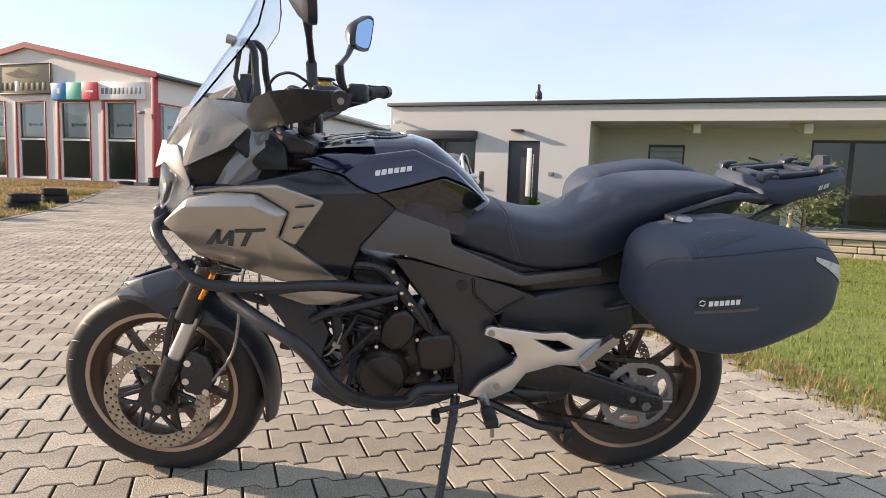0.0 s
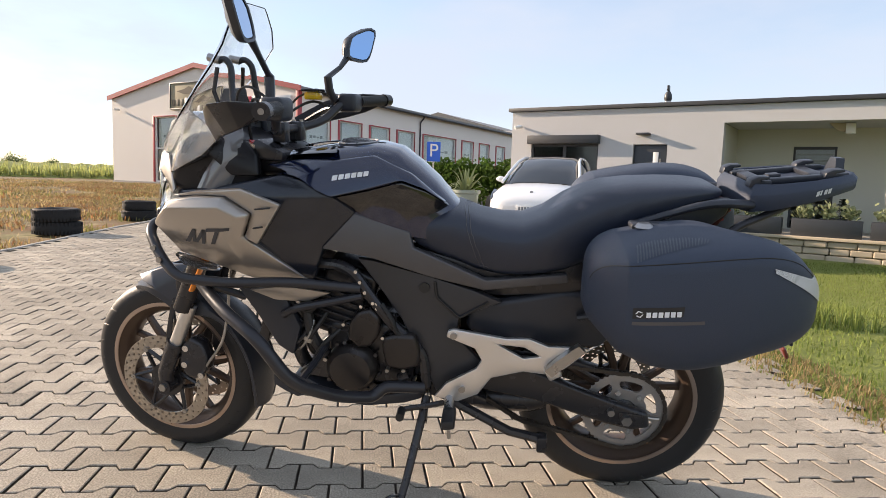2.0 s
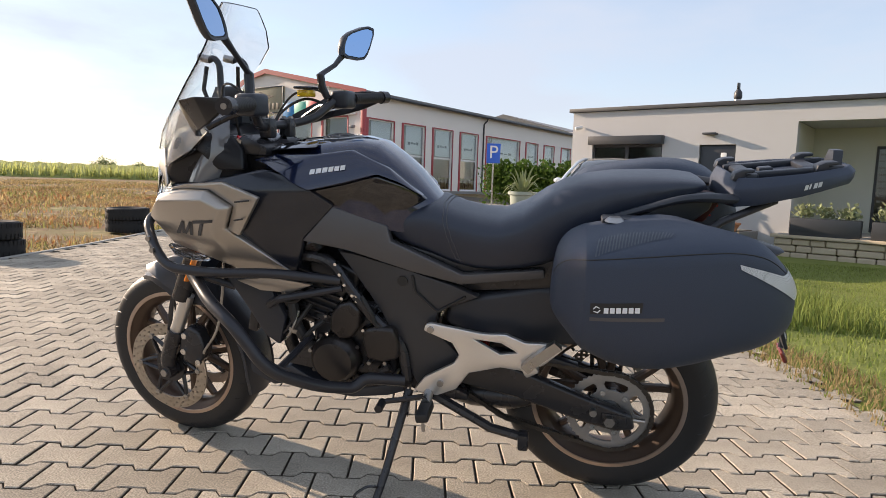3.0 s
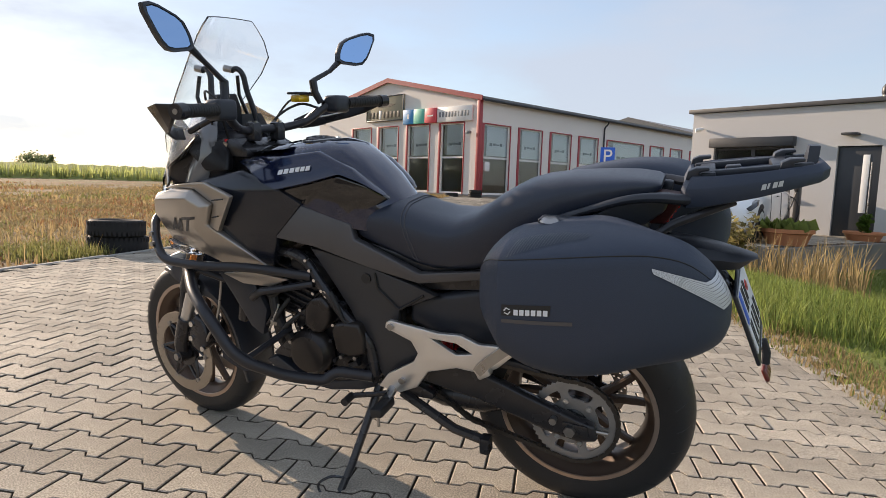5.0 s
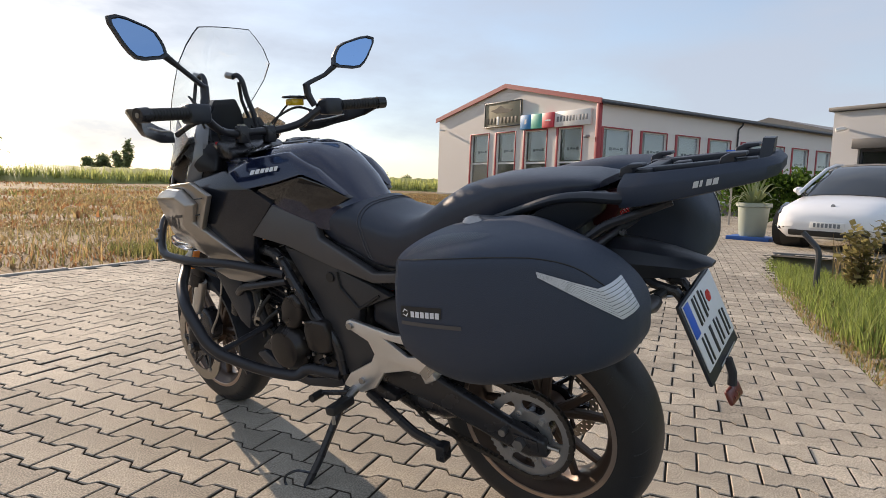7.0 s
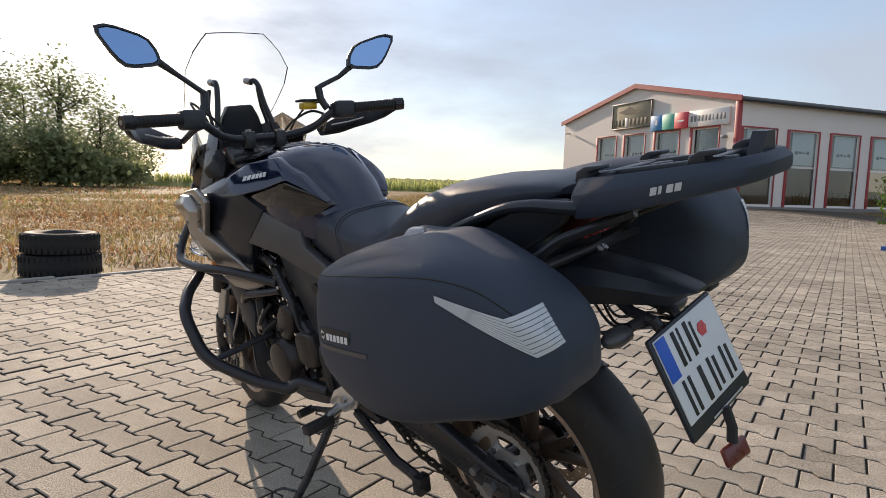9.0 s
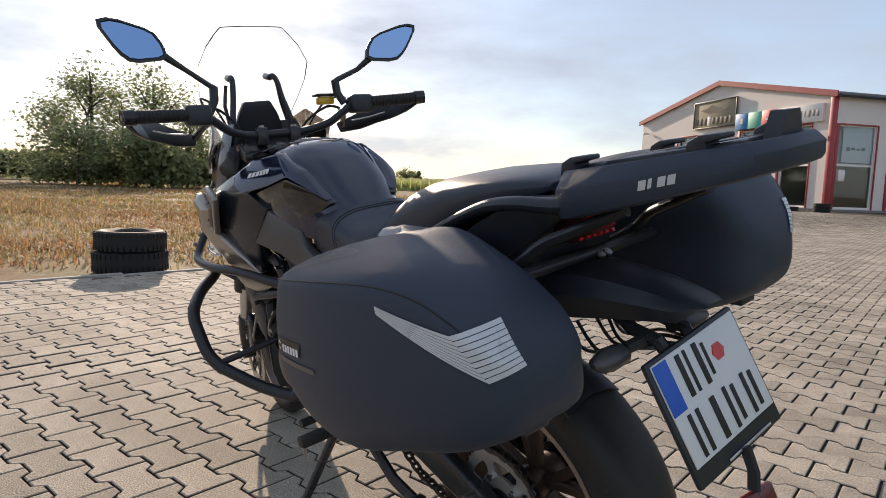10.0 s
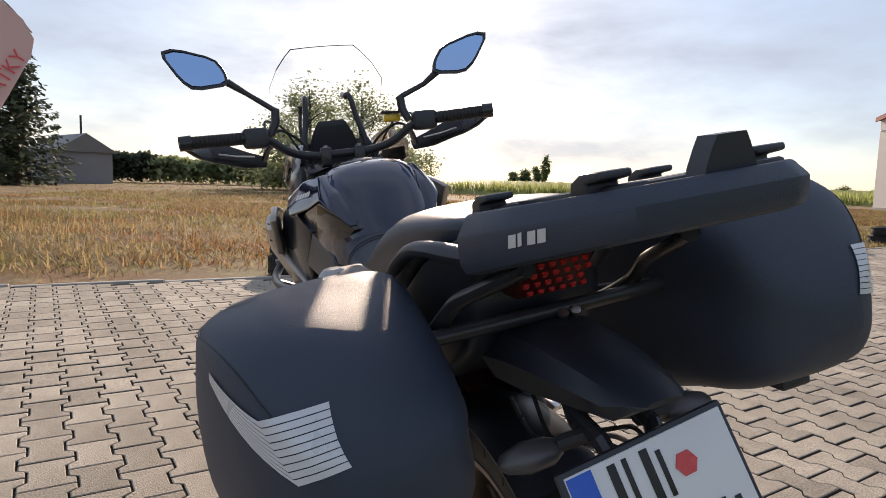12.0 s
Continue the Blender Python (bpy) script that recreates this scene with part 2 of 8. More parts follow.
M_CARBON = mat("carbon_look_rib", (0.062, 0.072, 0.090), (0.082, 0.093, 0.112), 0.36, 0.0, 20, 500, 0.35, 0.0, 0.06, 0.2)
M_TUBE = mat("black_powder_coat_tube", (0.022, 0.022, 0.026), (0.032, 0.032, 0.037), 0.3, 0.0, 10, 400, 0.06, 0, 0.08, 0.4)
M_WHITE = mat("white_print", (0.72, 0.73, 0.75), (0.78, 0.79, 0.80), 0.45, 0, 10, 300, 0.02)
M_REFL = mat("white_reflector", (0.50, 0.53, 0.57), (0.66, 0.68, 0.71), 0.30, 0.1, 30, 500, 0.15, 0.3)
M_ORANGE = mat("orange_reflector", (0.75, 0.22, 0.02), (0.85, 0.30, 0.04), 0.2, 0, 40, 300, 0.1, 0.6)
M_RED = mat("red_reflector", (0.55, 0.02, 0.025), (0.7, 0.05, 0.045), 0.25, 0, 60, 300, 0.2, 0.4)
M_BLUE = mat("plate_blue", (0.02, 0.10, 0.55), (0.03, 0.13, 0.62), 0.4, 0, 10, 300, 0.02)
M_INK = mat("plate_black_ink", (0.01, 0.01, 0.01), (0.02, 0.02, 0.02), 0.5)
M_YELLOW = mat("yellow_fluid_window", (0.62, 0.38, 0.008), (0.72, 0.46, 0.012), 0.25, 0, 10, 300, 0.02, 0.4)
# the deep blue of the mirrored sky is put into the glass colour
M_MIRROR = mat("mirror_glass", (0.31, 0.47, 0.73), (0.31, 0.47, 0.73), 0.02, 1.0, 5, 300, 0.0, 0, 0.01)
M_SCREEN = glass("clear_windscreen", (0.97, 0.97, 0.96))
M_LENS = glass("headlamp_lens", (0.95, 0.97, 1.0), 0.02)
M_DEFLECT = glass("smoked_deflector_plastic", (0.74, 0.70, 0.65), 0.06, 0.72)

M_MUD = mat("satin_blue_black_plastic", (0.020, 0.026, 0.040), (0.030, 0.037, 0.054), 0.28, 0.1, 5, 500, 0.04, 0.2, 0.06)
M_GUARD = mat("hand_guard_plastic", (0.01, 0.01, 0.012), (0.017, 0.016, 0.018), 0.28, 0, 9, 600, 0.05, 0, 0.05, 0.3)
M_SPROCK = mat("dull_sprocket_steel", (0.24, 0.23, 0.22), (0.36, 0.345, 0.33), 0.42, 0.45, 30, 300, 0.1, 0, 0.12)
M_CHAIN = mat("oily_chain_steel", (0.045, 0.040, 0.036), (0.10, 0.09, 0.08), 0.42, 0.7, 60, 300, 0.2)
M_LAMP = mat("dark_red_lamp_lens", (0.030, 0.005, 0.005), (0.07, 0.010, 0.010), 0.45, 0, 90, 400, 0.2, 0.0, 0.1, 0.3)
M_FAIR = mat("satin_black_fairing", (0.011, 0.013, 0.02), (0.018, 0.021, 0.03), 0.24, 0.1, 5, 500, 0.03, 0.3, 0.07)
M_LIP = mat("machined_rim_lip", (0.40, 0.31, 0.255), (0.50, 0.40, 0.33), 0.30, 0.8, 30, 400, 0.03, 0.2, 0.06)
M_REFLR = mat("old_red_reflector", (0.10, 0.018, 0.014), (0.17, 0.03, 0.022), 0.3, 0, 60, 300, 0.2, 0.3)
M_PLATE = mat("satin_forged_aluminium", (0.70, 0.69, 0.68), (0.76, 0.75, 0.74), 0.30, 0.85, 4, 420, 0.05, 0, 0.04)

# ---- ground ----
def smooth01(t):
    t = min(1.0, max(0.0, t))
    return t * t * (3 - 2 * t)


def ground_z(x, y):
    """The yard drains a little towards the lawn; it rises again towards the hall."""
    near = 0.0508 - 0.0148 * min(2.2, max(-2.0, x)) - 0.0137 * min(4.5, max(-3.0, y))
    return near * (1 - smooth01((y - 5) / 7)) + 0.30 * smooth01((y - 14) / 15) * smooth01((-4 - x) / 8)


M_SOIL = mat("dry_grass_soil", (0.080, 0.045, 0.022), (0.235, 0.165, 0.080), 0.9, 0, 0.9, 26, 0.6, 0, 0.05, 0.2, 0.03)
def add_patches(m, colour, scale, low, high, seed):
    """Wide uneven patches of another colour over a ground material, in world metres."""
    n, l = m.node_tree.nodes, m.node_tree.links
    b = n["Principled BSDF"]
    geo = n.new("ShaderNodeNewGeometry")
    mp = n.new("ShaderNodeMapping")
    mp.inputs["Location"].default_value = (seed, seed * 2.7, 0)
    tx = n.new("ShaderNodeTexNoise")
    tx.inputs["Scale"].default_value, tx.inputs["Detail"].default_value, tx.inputs["Roughness"].default_value = scale, 8, 0.68
    rg = n.new("ShaderNodeMapRange")
    rg.inputs["From Min"].default_value, rg.inputs["From Max"].default_value, rg.inputs["To Max"].default_value = low, high, 0.85
    mx = n.new("ShaderNodeMix")
    mx.data_type = "RGBA"
    mx.inputs["B"].default_value = (*colour, 1)
    l.new(geo.outputs["Position"], mp.inputs["Vector"])
    l.new(mp.outputs["Vector"], tx.inputs["Vector"])
    l.new(tx.outputs["Fac"], rg.inputs["Value"])
    l.new(rg.outputs["Result"], mx.inputs["Factor"])
    l.new(b.inputs["Base Color"].links[0].from_socket, mx.inputs["A"])
    l.new(mx.outputs["Result"], b.inputs["Base Color"])


add_patches(M_SOIL, (0.13, 0.145, 0.045), 0.42, 0.50, 0.62, 3.0)
add_patches(M_SOIL, (0.20, 0.095, 0.042), 0.30, 0.53, 0.64, 11.0)
add_patches(M_SOIL, (0.34, 0.27, 0.135), 1.1, 0.52, 0.66, 17.0)
M_JOINT = mat("joint_sand", (0.060, 0.050, 0.040), (0.12, 0.100, 0.077), 0.95, 0, 6, 200, 0.5, 0, 0.04, 0.2, 0.004)
M_LAWN = mat("lawn_soil", (0.12, 0.155, 0.034), (0.23, 0.25, 0.07), 0.95, 0, 2, 60, 0.6, 0, 0.04, 0.2, 0.02)
M_CLUB = mat("olive_brown_sign_board", (0.30, 0.27, 0.19), (0.36, 0.33, 0.24), 0.8, 0, 2, 90, 0.1, 0, 0.05, 0.25)
M_CLUBINK = mat("brown_sign_ink", (0.10, 0.085, 0.06), (0.14, 0.12, 0.09), 0.7, 0, 4, 90, 0.05)
M_PLASTER = mat("white_render_plaster", (0.48, 0.475, 0.47), (0.55, 0.545, 0.54), 0.85, 0, 0.7, 90, 0.2, 0, 0.05, 0.3, 0.003)
M_CREAM = mat("cream_sandwich_panel", (0.72, 0.675, 0.62), (0.78, 0.735, 0.68), 0.6, 0, 0.6, 60, 0.1, 0, 0.06, 0.3)
M_REDTRIM = mat("dark_red_trim", (0.30, 0.035, 0.04), (0.38, 0.05, 0.055), 0.5, 0, 3, 60, 0.1)
M_ANTHRA = mat("anthracite_frame", (0.030, 0.032, 0.036), (0.042, 0.045, 0.050), 0.45, 0, 5, 120, 0.06)

LEFT_EDGE = [(-1.0, -12.0), (-2.85, -4.6), (-3.87, -0.7), (-4.78, 2.52), (-5.86, 5.9), (-7.2, 9.2), (-8.8, 13.9), (-11.6, 20.7), (-14.4, 28.6)]
RIGHT_EDGE = [(6.0, -12.0), (3.0, -1.0), (1.9, 2.54), (1.47, 3.85), (0.69, 5.6), (-0.6, 9.2), (-1.1, 11.0)]


def edge_x(edge, y):
    for (x0, y0), (x1, y1) in zip(edge, edge[1:]):
        if y0 <= y <= y1:
            return x0 + (x1 - x0) * (y - y0) / (y1 - y0)
    return edge[0][0] if y < edge[0][1] else edge[-1][0]


rings = [0, 2, 4, 6, 8, 11, 14, 18, 22, 27, 33, 42, 60, 90, 140, 220, 400, 800, 1600, 3000]
bm = bmesh.new()
prev = None
NA = 72
for r in rings:
    if r == 0:
        row = [bm.verts.new((0, 0, -0.05))] * NA
    else:
        row = []
        for k in range(NA):
            x, y = r * math.cos(2 * math.pi * k / NA), r * math.sin(2 * math.pi * k / NA)
            row.append(bm.verts.new((x, y, -0.05 + ground_z(x, y) - 0.75 * smooth01((x - edge_x(RIGHT_EDGE, y) + 1.2) / 3.0))))
    if prev:
        for k in range(NA):
            q = [prev[k], row[k], row[(k + 1) % NA], prev[(k + 1) % NA]]
            bm.faces.new(q[:3] if prev[k] is prev[(k + 1) % NA] else q)
    prev = row
ground = tagged(link("ground", bm, M_SOIL), "dry field soil with straw-coloured grass reaching the horizon", "ground", kind="structure")

def strip(name, xl, xr, y0, y1, z, material, step=1.0, cols=10):
    bm = bmesh.new()
    n = int((y1 - y0) / step)
    rows = []
    for i in range(n + 1):
        y = y0 + (y1 - y0) * i / n
        a, b = xl(y), xr(y)
        rows.append([bm.verts.new((a + (b - a) * j / cols, y, z + ground_z(a + (b - a) * j / cols, y))) for j in range(cols + 1)])
    for r, s in zip(rows, rows[1:]):
        for j in range(cols):
            bm.faces.new((r[j], r[j + 1], s[j + 1], s[j]))
    return link(name, bm, material)


bed = tagged(strip("pavement", lambda y: edge_x(LEFT_EDGE, y), lambda y: edge_x(RIGHT_EDGE, y) if y < 11.6 else 0.65 + (y - 12.5) * 0.54, -12, 33, -0.013, M_JOINT, 0.4, 40), "grey concrete block paving of the yard", "pavement", kind="structure")


def lawn_z(x, y):
    """The lawn falls away from the paving towards the plinth of the office."""
    return ground_z(edge_x(RIGHT_EDGE, y), y) - 0.012 - 0.53 * smooth01(max(0.0, (x - edge_x(RIGHT_EDGE, y)) / 7 + (y - 7) / 9))


bm = bmesh.new()
rows = []
for i in range(60):
    y = -12 + 34 * i / 59
    a = edge_x(RIGHT_EDGE, y)
    if y > 11.6:
        a = 0.63 + (y - 12.5) * 0.54
    rows.append([bm.verts.new((a + (34 - a) * (j / 40) ** 1.6, y, lawn_z(a + (34 - a) * (j / 40) ** 1.6, y))) for j in range(41)])
for r, q in zip(rows, rows[1:]):
    for j in range(40):
        bm.faces.new((r[j], r[j + 1], q[j + 1], q[j]))
edging = bmesh.new()
line = [(0.69, 5.6), (0.02, 7.5), (-0.6, 9.2), (-1.1, 11.0), (-1.12, 11.7), (0.15, 11.9), (0.66, 12.5), (2.0, 15.0)]
for (x0, y0), (x1, y1) in zip(line, line[1:]):
    d = Vector((x1 - x0, y1 - y0, 0))
    add_box(edging, ((x0 + x1) / 2 + 0.02, (y0 + y1) / 2, -0.36), (d.length + 0.03, 0.06, 0.70), Matrix.Rotation(math.atan2(d.y, d.x), 3, "Z"))
lawn = tagged(link("lawn", bm, M_LAWN), "green lawn sloping down from the paving", "lawn", kind="structure")

M_EDGE = mat("edging_concrete", (0.20, 0.19, 0.17), (0.30, 0.28, 0.25), 0.9, 0, 3, 90, 0.4, 0, 0.05, 0.2, 0.004)
tagged(link("edging", soften(edging, 0.006, 1), M_EDGE), "grey concrete edging where the lawn lies lower", "edging", kind="structure")

# kerb along the field
bm = bmesh.new()
for (x0, y0), (x1, y1) in zip(LEFT_EDGE[1:-1], LEFT_EDGE[2:]):
    n = max(1, round(math.hypot(x1 - x0, y1 - y0)))
    for k in range(n):
        a = Vector((x0 + (x1 - x0) * k / n, y0 + (y1 - y0) * k / n, 0))
        b = Vector((x0 + (x1 - x0) * (k + 1) / n, y0 + (y1 - y0) * (k + 1) / n, 0))
        d = (b - a).normalized()
        c = (a + b) / 2
        add_box(bm, (c.x - 0.03, c.y, ground_z(c.x, c.y) - 0.035), ((b - a).length - 0.008, 0.055, 0.09), Matrix.Rotation(math.atan2(d.y, d.x), 3, "Z"))
soften(bm, 0.006, 1)
M_KERB = mat("kerb_concrete", (0.33, 0.31, 0.28), (0.42, 0.40, 0.36), 0.85, 0, 3, 90, 0.4, 0, 0.05, 0.25, 0.004)
tagged(link("kerb", bm, M_KERB), "pale concrete kerb along the field", "kerb", kind="structure")


# ---- buildings ----
def frame_at(p, angle):
    return Matrix.Translation(p) @ Matrix.Rotation(radians(angle), 4, "Z")


def wall_sheet(x0, x1, z0, z1, th, holes, y=0.0):
    """A straight wall with openings right through it. holes: (x0, x1, z0, z1)."""
    xs = sorted({x0, x1, *[h[0] for h in holes], *[h[1] for h in holes]})
    zs = sorted({z0, z1, *[h[2] for h in holes], *[h[3] for h in holes]})
    bm = bmesh.new()
    open_ = lambda a, b: any(h[0] - 1e-6 <= a <= h[1] + 1e-6 and h[2] - 1e-6 <= b <= h[3] + 1e-6 for h in holes)
    for xa, xb in zip(xs, xs[1:]):
        for za, zb in zip(zs, zs[1:]):
            if not open_((xa + xb) / 2, (za + zb) / 2):
                for yy in (y, y + th):
                    bm.faces.new([bm.verts.new((px, yy, pz)) for px, pz in ((xa, za), (xb, za), (xb, zb), (xa, zb))])
    for h in [*holes, (x0, x1, z0, z1)]:
        for (px, pz), (qx, qz) in (((h[0], h[2]), (h[1], h[2])), ((h[1], h[2]), (h[1], h[3])), ((h[1], h[3]), (h[0], h[3])), ((h[0], h[3]), (h[0], h[2]))):
            bm.faces.new([bm.verts.new(v) for v in ((px, y, pz), (qx, y, qz), (qx, y + th, qz), (px, y + th, pz))])
    bmesh.ops.remove_doubles(bm, verts=bm.verts, dist=0.0005)
    return bm


M_PANE = glass("window_glass", (0.75, 0.82, 0.85), 0.0)
M_POSTER = mat("white_window_film", (0.72, 0.72, 0.7), (0.79, 0.79, 0.77), 0.6, 0, 1.5, 60, 0.02)
M_GREYMARK = mat("grey_print", (0.16, 0.17, 0.18), (0.22, 0.23, 0.24), 0.6)
M_FLOORIN = mat("indoor_floor", (0.16, 0.15, 0.14), (0.22, 0.21, 0.20), 0.6, 0, 2, 40, 0.05)
M_ROOF = mat("grey_metal_roof", (0.16, 0.15, 0.15), (0.22, 0.21, 0.20), 0.5, 0.3, 1, 30, 0.05)
M_SIGNG = mat("grey_sign_board", (0.32, 0.31, 0.27), (0.4, 0.385, 0.34), 0.6, 0, 2, 40, 0.05)
M_SIGNW = mat("white_sign_board", (0.72, 0.71, 0.68), (0.78, 0.77, 0.74), 0.5, 0, 2, 40, 0.02)
M_SIGNB = mat("blue_sign_board", (0.03, 0.22, 0.50), (0.04, 0.26, 0.56), 0.5, 0, 2, 40, 0.02)
M_SIGNC = mat("green_sign_board", (0.10, 0.46, 0.34), (0.12, 0.52, 0.40), 0.5, 0, 2, 40, 0.02)
M_SIGNR = mat("red_sign_board", (0.62, 0.06, 0.08), (0.70, 0.08, 0.10), 0.5, 0, 2, 40, 0.02)
M_STONE = mat("sandstone_block", (0.42, 0.35, 0.25), (0.55, 0.47, 0.35), 0.9, 0, 4, 60, 0.5, 0, 0.05, 0.2, 0.01)
M_CONC = mat("grey_concrete", (0.17, 0.165, 0.155), (0.26, 0.25, 0.235), 0.9, 0, 1.5, 60, 0.4, 0, 0.05, 0.2, 0.006)
M_INWALL = mat("pale_green_plaster", (0.50, 0.50, 0.42), (0.56, 0.56, 0.48), 0.85, 0, 0.8, 90, 0.15, 0, 0.05, 0.3, 0.003)

HALL = frame_at((-13.6, 29.4, 0.28), 164.0)
OFFICE = frame_at((-1.70, 19.14, 0.0), -21.0)

# the hall: gable wall along x, long side wall back along -y
hall = thing("hall", HALL, "cream metal-clad workshop hall with red trim and tall windows", "building")
WF_ = 14.9
EAVE, RIDGE = 5.02, 6.55
front_holes = [(1.10, 2.86, 0.16, 3.88), (3.78, 5.62, 0.16, 3.88), (6.50, 8.28, 0.16, 3.88), (9.10, 10.95, 0.16, 3.88)]
part("gable_wall", moved(wall_sheet(0.0, WF_, -0.5, EAVE, 0.2, front_holes), Matrix.Translation((0, -0.2, 0))), M_CREAM, hall, "cream gable wall")
g = bmesh.new()
tri = [(0.0, EAVE), (WF_, EAVE), (WF_ / 2, RIDGE)]
a = [g.verts.new((x, 0, z)) for x, z in tri]
b = [g.verts.new((x, -0.2, z)) for x, z in tri]
g.faces.new(a), g.faces.new(b[::-1])
for k in range(3):
    g.faces.new((a[k], b[k], b[(k + 1) % 3], a[(k + 1) % 3]))
part("gable", g, M_CREAM, hall)
side_s = [(0.35, 2.45), (3.30, 5.30), (6.20, 8.20), (9.15, 11.2), (12.4, 17.1), (18.2, 20.1), (21.3, 23.1), (24.6, 26.4)]
SIDE = Matrix.Rotation(radians(-90), 4, "Z")
part("side_wall", moved(wall_sheet(0.0, 30.0, -0.5, EAVE, 0.2, [(s0, s1, 0.16, 3.80) for s0, s1 in side_s]), SIDE), M_CREAM, hall, "long cream side wall in shade")
part("far_side_wall", box((WF_ - 0.1, -15, 2.26), (0.2, 29.6, 5.5), 0.0), M_CREAM, hall)
part("back_wall", box((WF_ / 2, -30.1, 2.6), (WF_, 0.2, 6.0), 0.0), M_CREAM, hall)
part("hall_floor", box((WF_ / 2, -15, -0.1), (WF_ - 0.4, 29.6, 0.1), 0.0), M_FLOORIN, hall)
for x0, z0, x1, z1 in ((-0.25, EAVE - 0.02, WF_ / 2, RIDGE), (WF_ / 2, RIDGE, WF_ + 0.25, EAVE - 0.02)):
    r = loft([[Vector((x0, y, z0 + 0.02)), Vector((x1, y, z1 + 0.02)), Vector((x1, y, z1 + 0.16)), Vector((x0, y, z0 + 0.16))] for y in (0.10, -30.3)])
    part("roof", r, M_ROOF, hall, "grey metal roof")
    t = loft([[Vector((x0, y, z0 - 0.06)), Vector((x1, y, z1 - 0.06)), Vector((x1, y, z1 + 0.20)), Vector((x0, y, z0 + 0.20))] for y in (0.17, 0.105)])
    part("verge_trim", t, M_REDTRIM, hall, "dark red verge trim")
part("corner_trim", box((-0.02, 0.02, 2.26), (0.22, 0.22, 5.5), 0.01), M_REDTRIM, hall, "dark red corner trim")
part("gutter", tube([(-0.33, 0.1, EAVE - 0.03), (-0.33, -30.2, EAVE - 0.03)], 0.075, 8), M_ANTHRA, hall)
part("downpipe", tube(rounded([(-0.33, -11.85, EAVE - 0.08), (-0.30, -11.85, EAVE - 0.25), (-0.06, -11.85, EAVE - 0.45), (-0.06, -11.85, 0.1)], 0.1), 0.05, 8), M_ANTHRA, hall)
part("plinth", box((WF_ / 2, 0.03, -0.1), (WF_ + 0.06, 0.06, 0.42), 0.004), M_CONC, hall)
part("plinth", box((-0.03, -15, -0.1), (0.06, 30, 0.42), 0.004), M_CONC, hall)


def hall_window(m, w, z0, z1, double=False):
    """A tall shop window: red reveal, white frame, film on the upper light, clear glass below."""
    win = part("window", moved(wall_sheet(0, w, z0, z1, 0.06, [(0.06, w - 0.06, z0 + 0.06, z0 + 1.86), (0.06, w - 0.06, z0 + 1.96, z1 - 0.06)], 0.08), m), M_SIGNW, hall, "tall two-light shop window")
    for za, zb in ((z0 + 0.06, z0 + 1.86), (z0 + 1.96, z1 - 0.06)):
        p = part("pane", moved(box((w / 2, 0.11, (za + zb) / 2), (w - 0.12, 0.012, zb - za), 0.0), m), M_PANE, win)
        p.visible_shadow = False
    part("window_film", moved(box((w * 0.60, 0.16, (z0 + 1.96 + z1) / 2), (w * 0.80, 0.01, z1 - z0 - 2.1), 0.0), m), M_POSTER, win, "white film with a grey mark")
    part("window_blind", moved(box((w / 2, 0.22, (z0 + 1.96 + z1) / 2), (w - 0.14, 0.01, z1 - z0 - 2.05), 0.0), m), M_SIGNG, win)
    for k in range(4):
        part("film_mark", moved(box((w * (0.36 + 0.13 * k), 0.152, z0 + 2.62 + 0.02 * (k % 2)), (w * 0.10, 0.006, 0.16 - 0.04 * (k % 3)), 0.0), m), M_GREYMARK, win)
    part("red_reveal", moved(box((-0.08, -0.02, (z0 + z1) / 2), (0.16, 0.05, z1 - z0 + 0.1), 0.004), m), M_REDTRIM, win, "dark red window surround")
    part("red_head", moved(box((w / 2, -0.02, z1 + 0.03), (w, 0.05, 0.06), 0.004), m), M_REDTRIM, win)
    part("red_jamb", moved(box((w + 0.03, -0.02, (z0 + z1) / 2), (0.06, 0.05, z1 - z0 + 0.1), 0.004), m), M_REDTRIM, win)
    return win


FLIP = Matrix.Rotation(math.pi, 4, "Z")
for x0, x1, z0, z1 in front_holes:
    hall_window(Matrix.Translation((x1, 0, 0)) @ FLIP, x1 - x0, z0, z1)
for s0, s1 in side_s:
    hall_window(SIDE @ Matrix.Translation((s0, 0, 0)), s1 - s0, 0.16, 3.80)


def hall_sign(x0, x1, z0, z1, material, name, label, depth=0.12):
    return part(name, box(((x0 + x1) / 2, depth / 2 + 0.005, (z0 + z1) / 2), (x1 - x0, depth, z1 - z0), 0.01), material, hall, label)


hall_sign(0.45, 3.10, 3.96, 4.76, M_SIGNW, "shop_sign", "white shop sign with plain grey bars")
for k in range(10):
    part("sign_bar", box((2.85 - 0.235 * k, 0.128, 4.36), (0.16 if k != 6 else 0.07, 0.008, 0.28), 0.002), M_GREYMARK, hall)
hall_sign(3.12, 4.02, 3.96, 4.76, M_SIGNR, "red_sign", "red square sign", 0.2)
hall_sign(4.02, 4.95, 3.96, 4.76, M_SIGNC, "green_sign", "green square sign", 0.2)
hall_sign(4.95, 5.88, 3.96, 4.76, M_SIGNB, "blue_sign", "blue square sign", 0.2)
part("sign_bar", box((3.55, 0.208, 4.34), (0.45, 0.006, 0.08), 0.0), M_SIGNW, hall)
part("sign_bar", box((5.42, 0.208, 4.38), (0.16, 0.006, 0.26), 0.0), M_SIGNW, hall)
hall_sign(5.95, 9.45, 4.25, 5.72, M_CLUB, "club_sign", "large olive-brown sign board with plain bars", 0.1)
for z in (4.27, 5.70):
    part("sign_rim", box((7.7, 0.12, z), (3.5, 0.05, 0.06), 0.004), M_ANTHRA, hall)
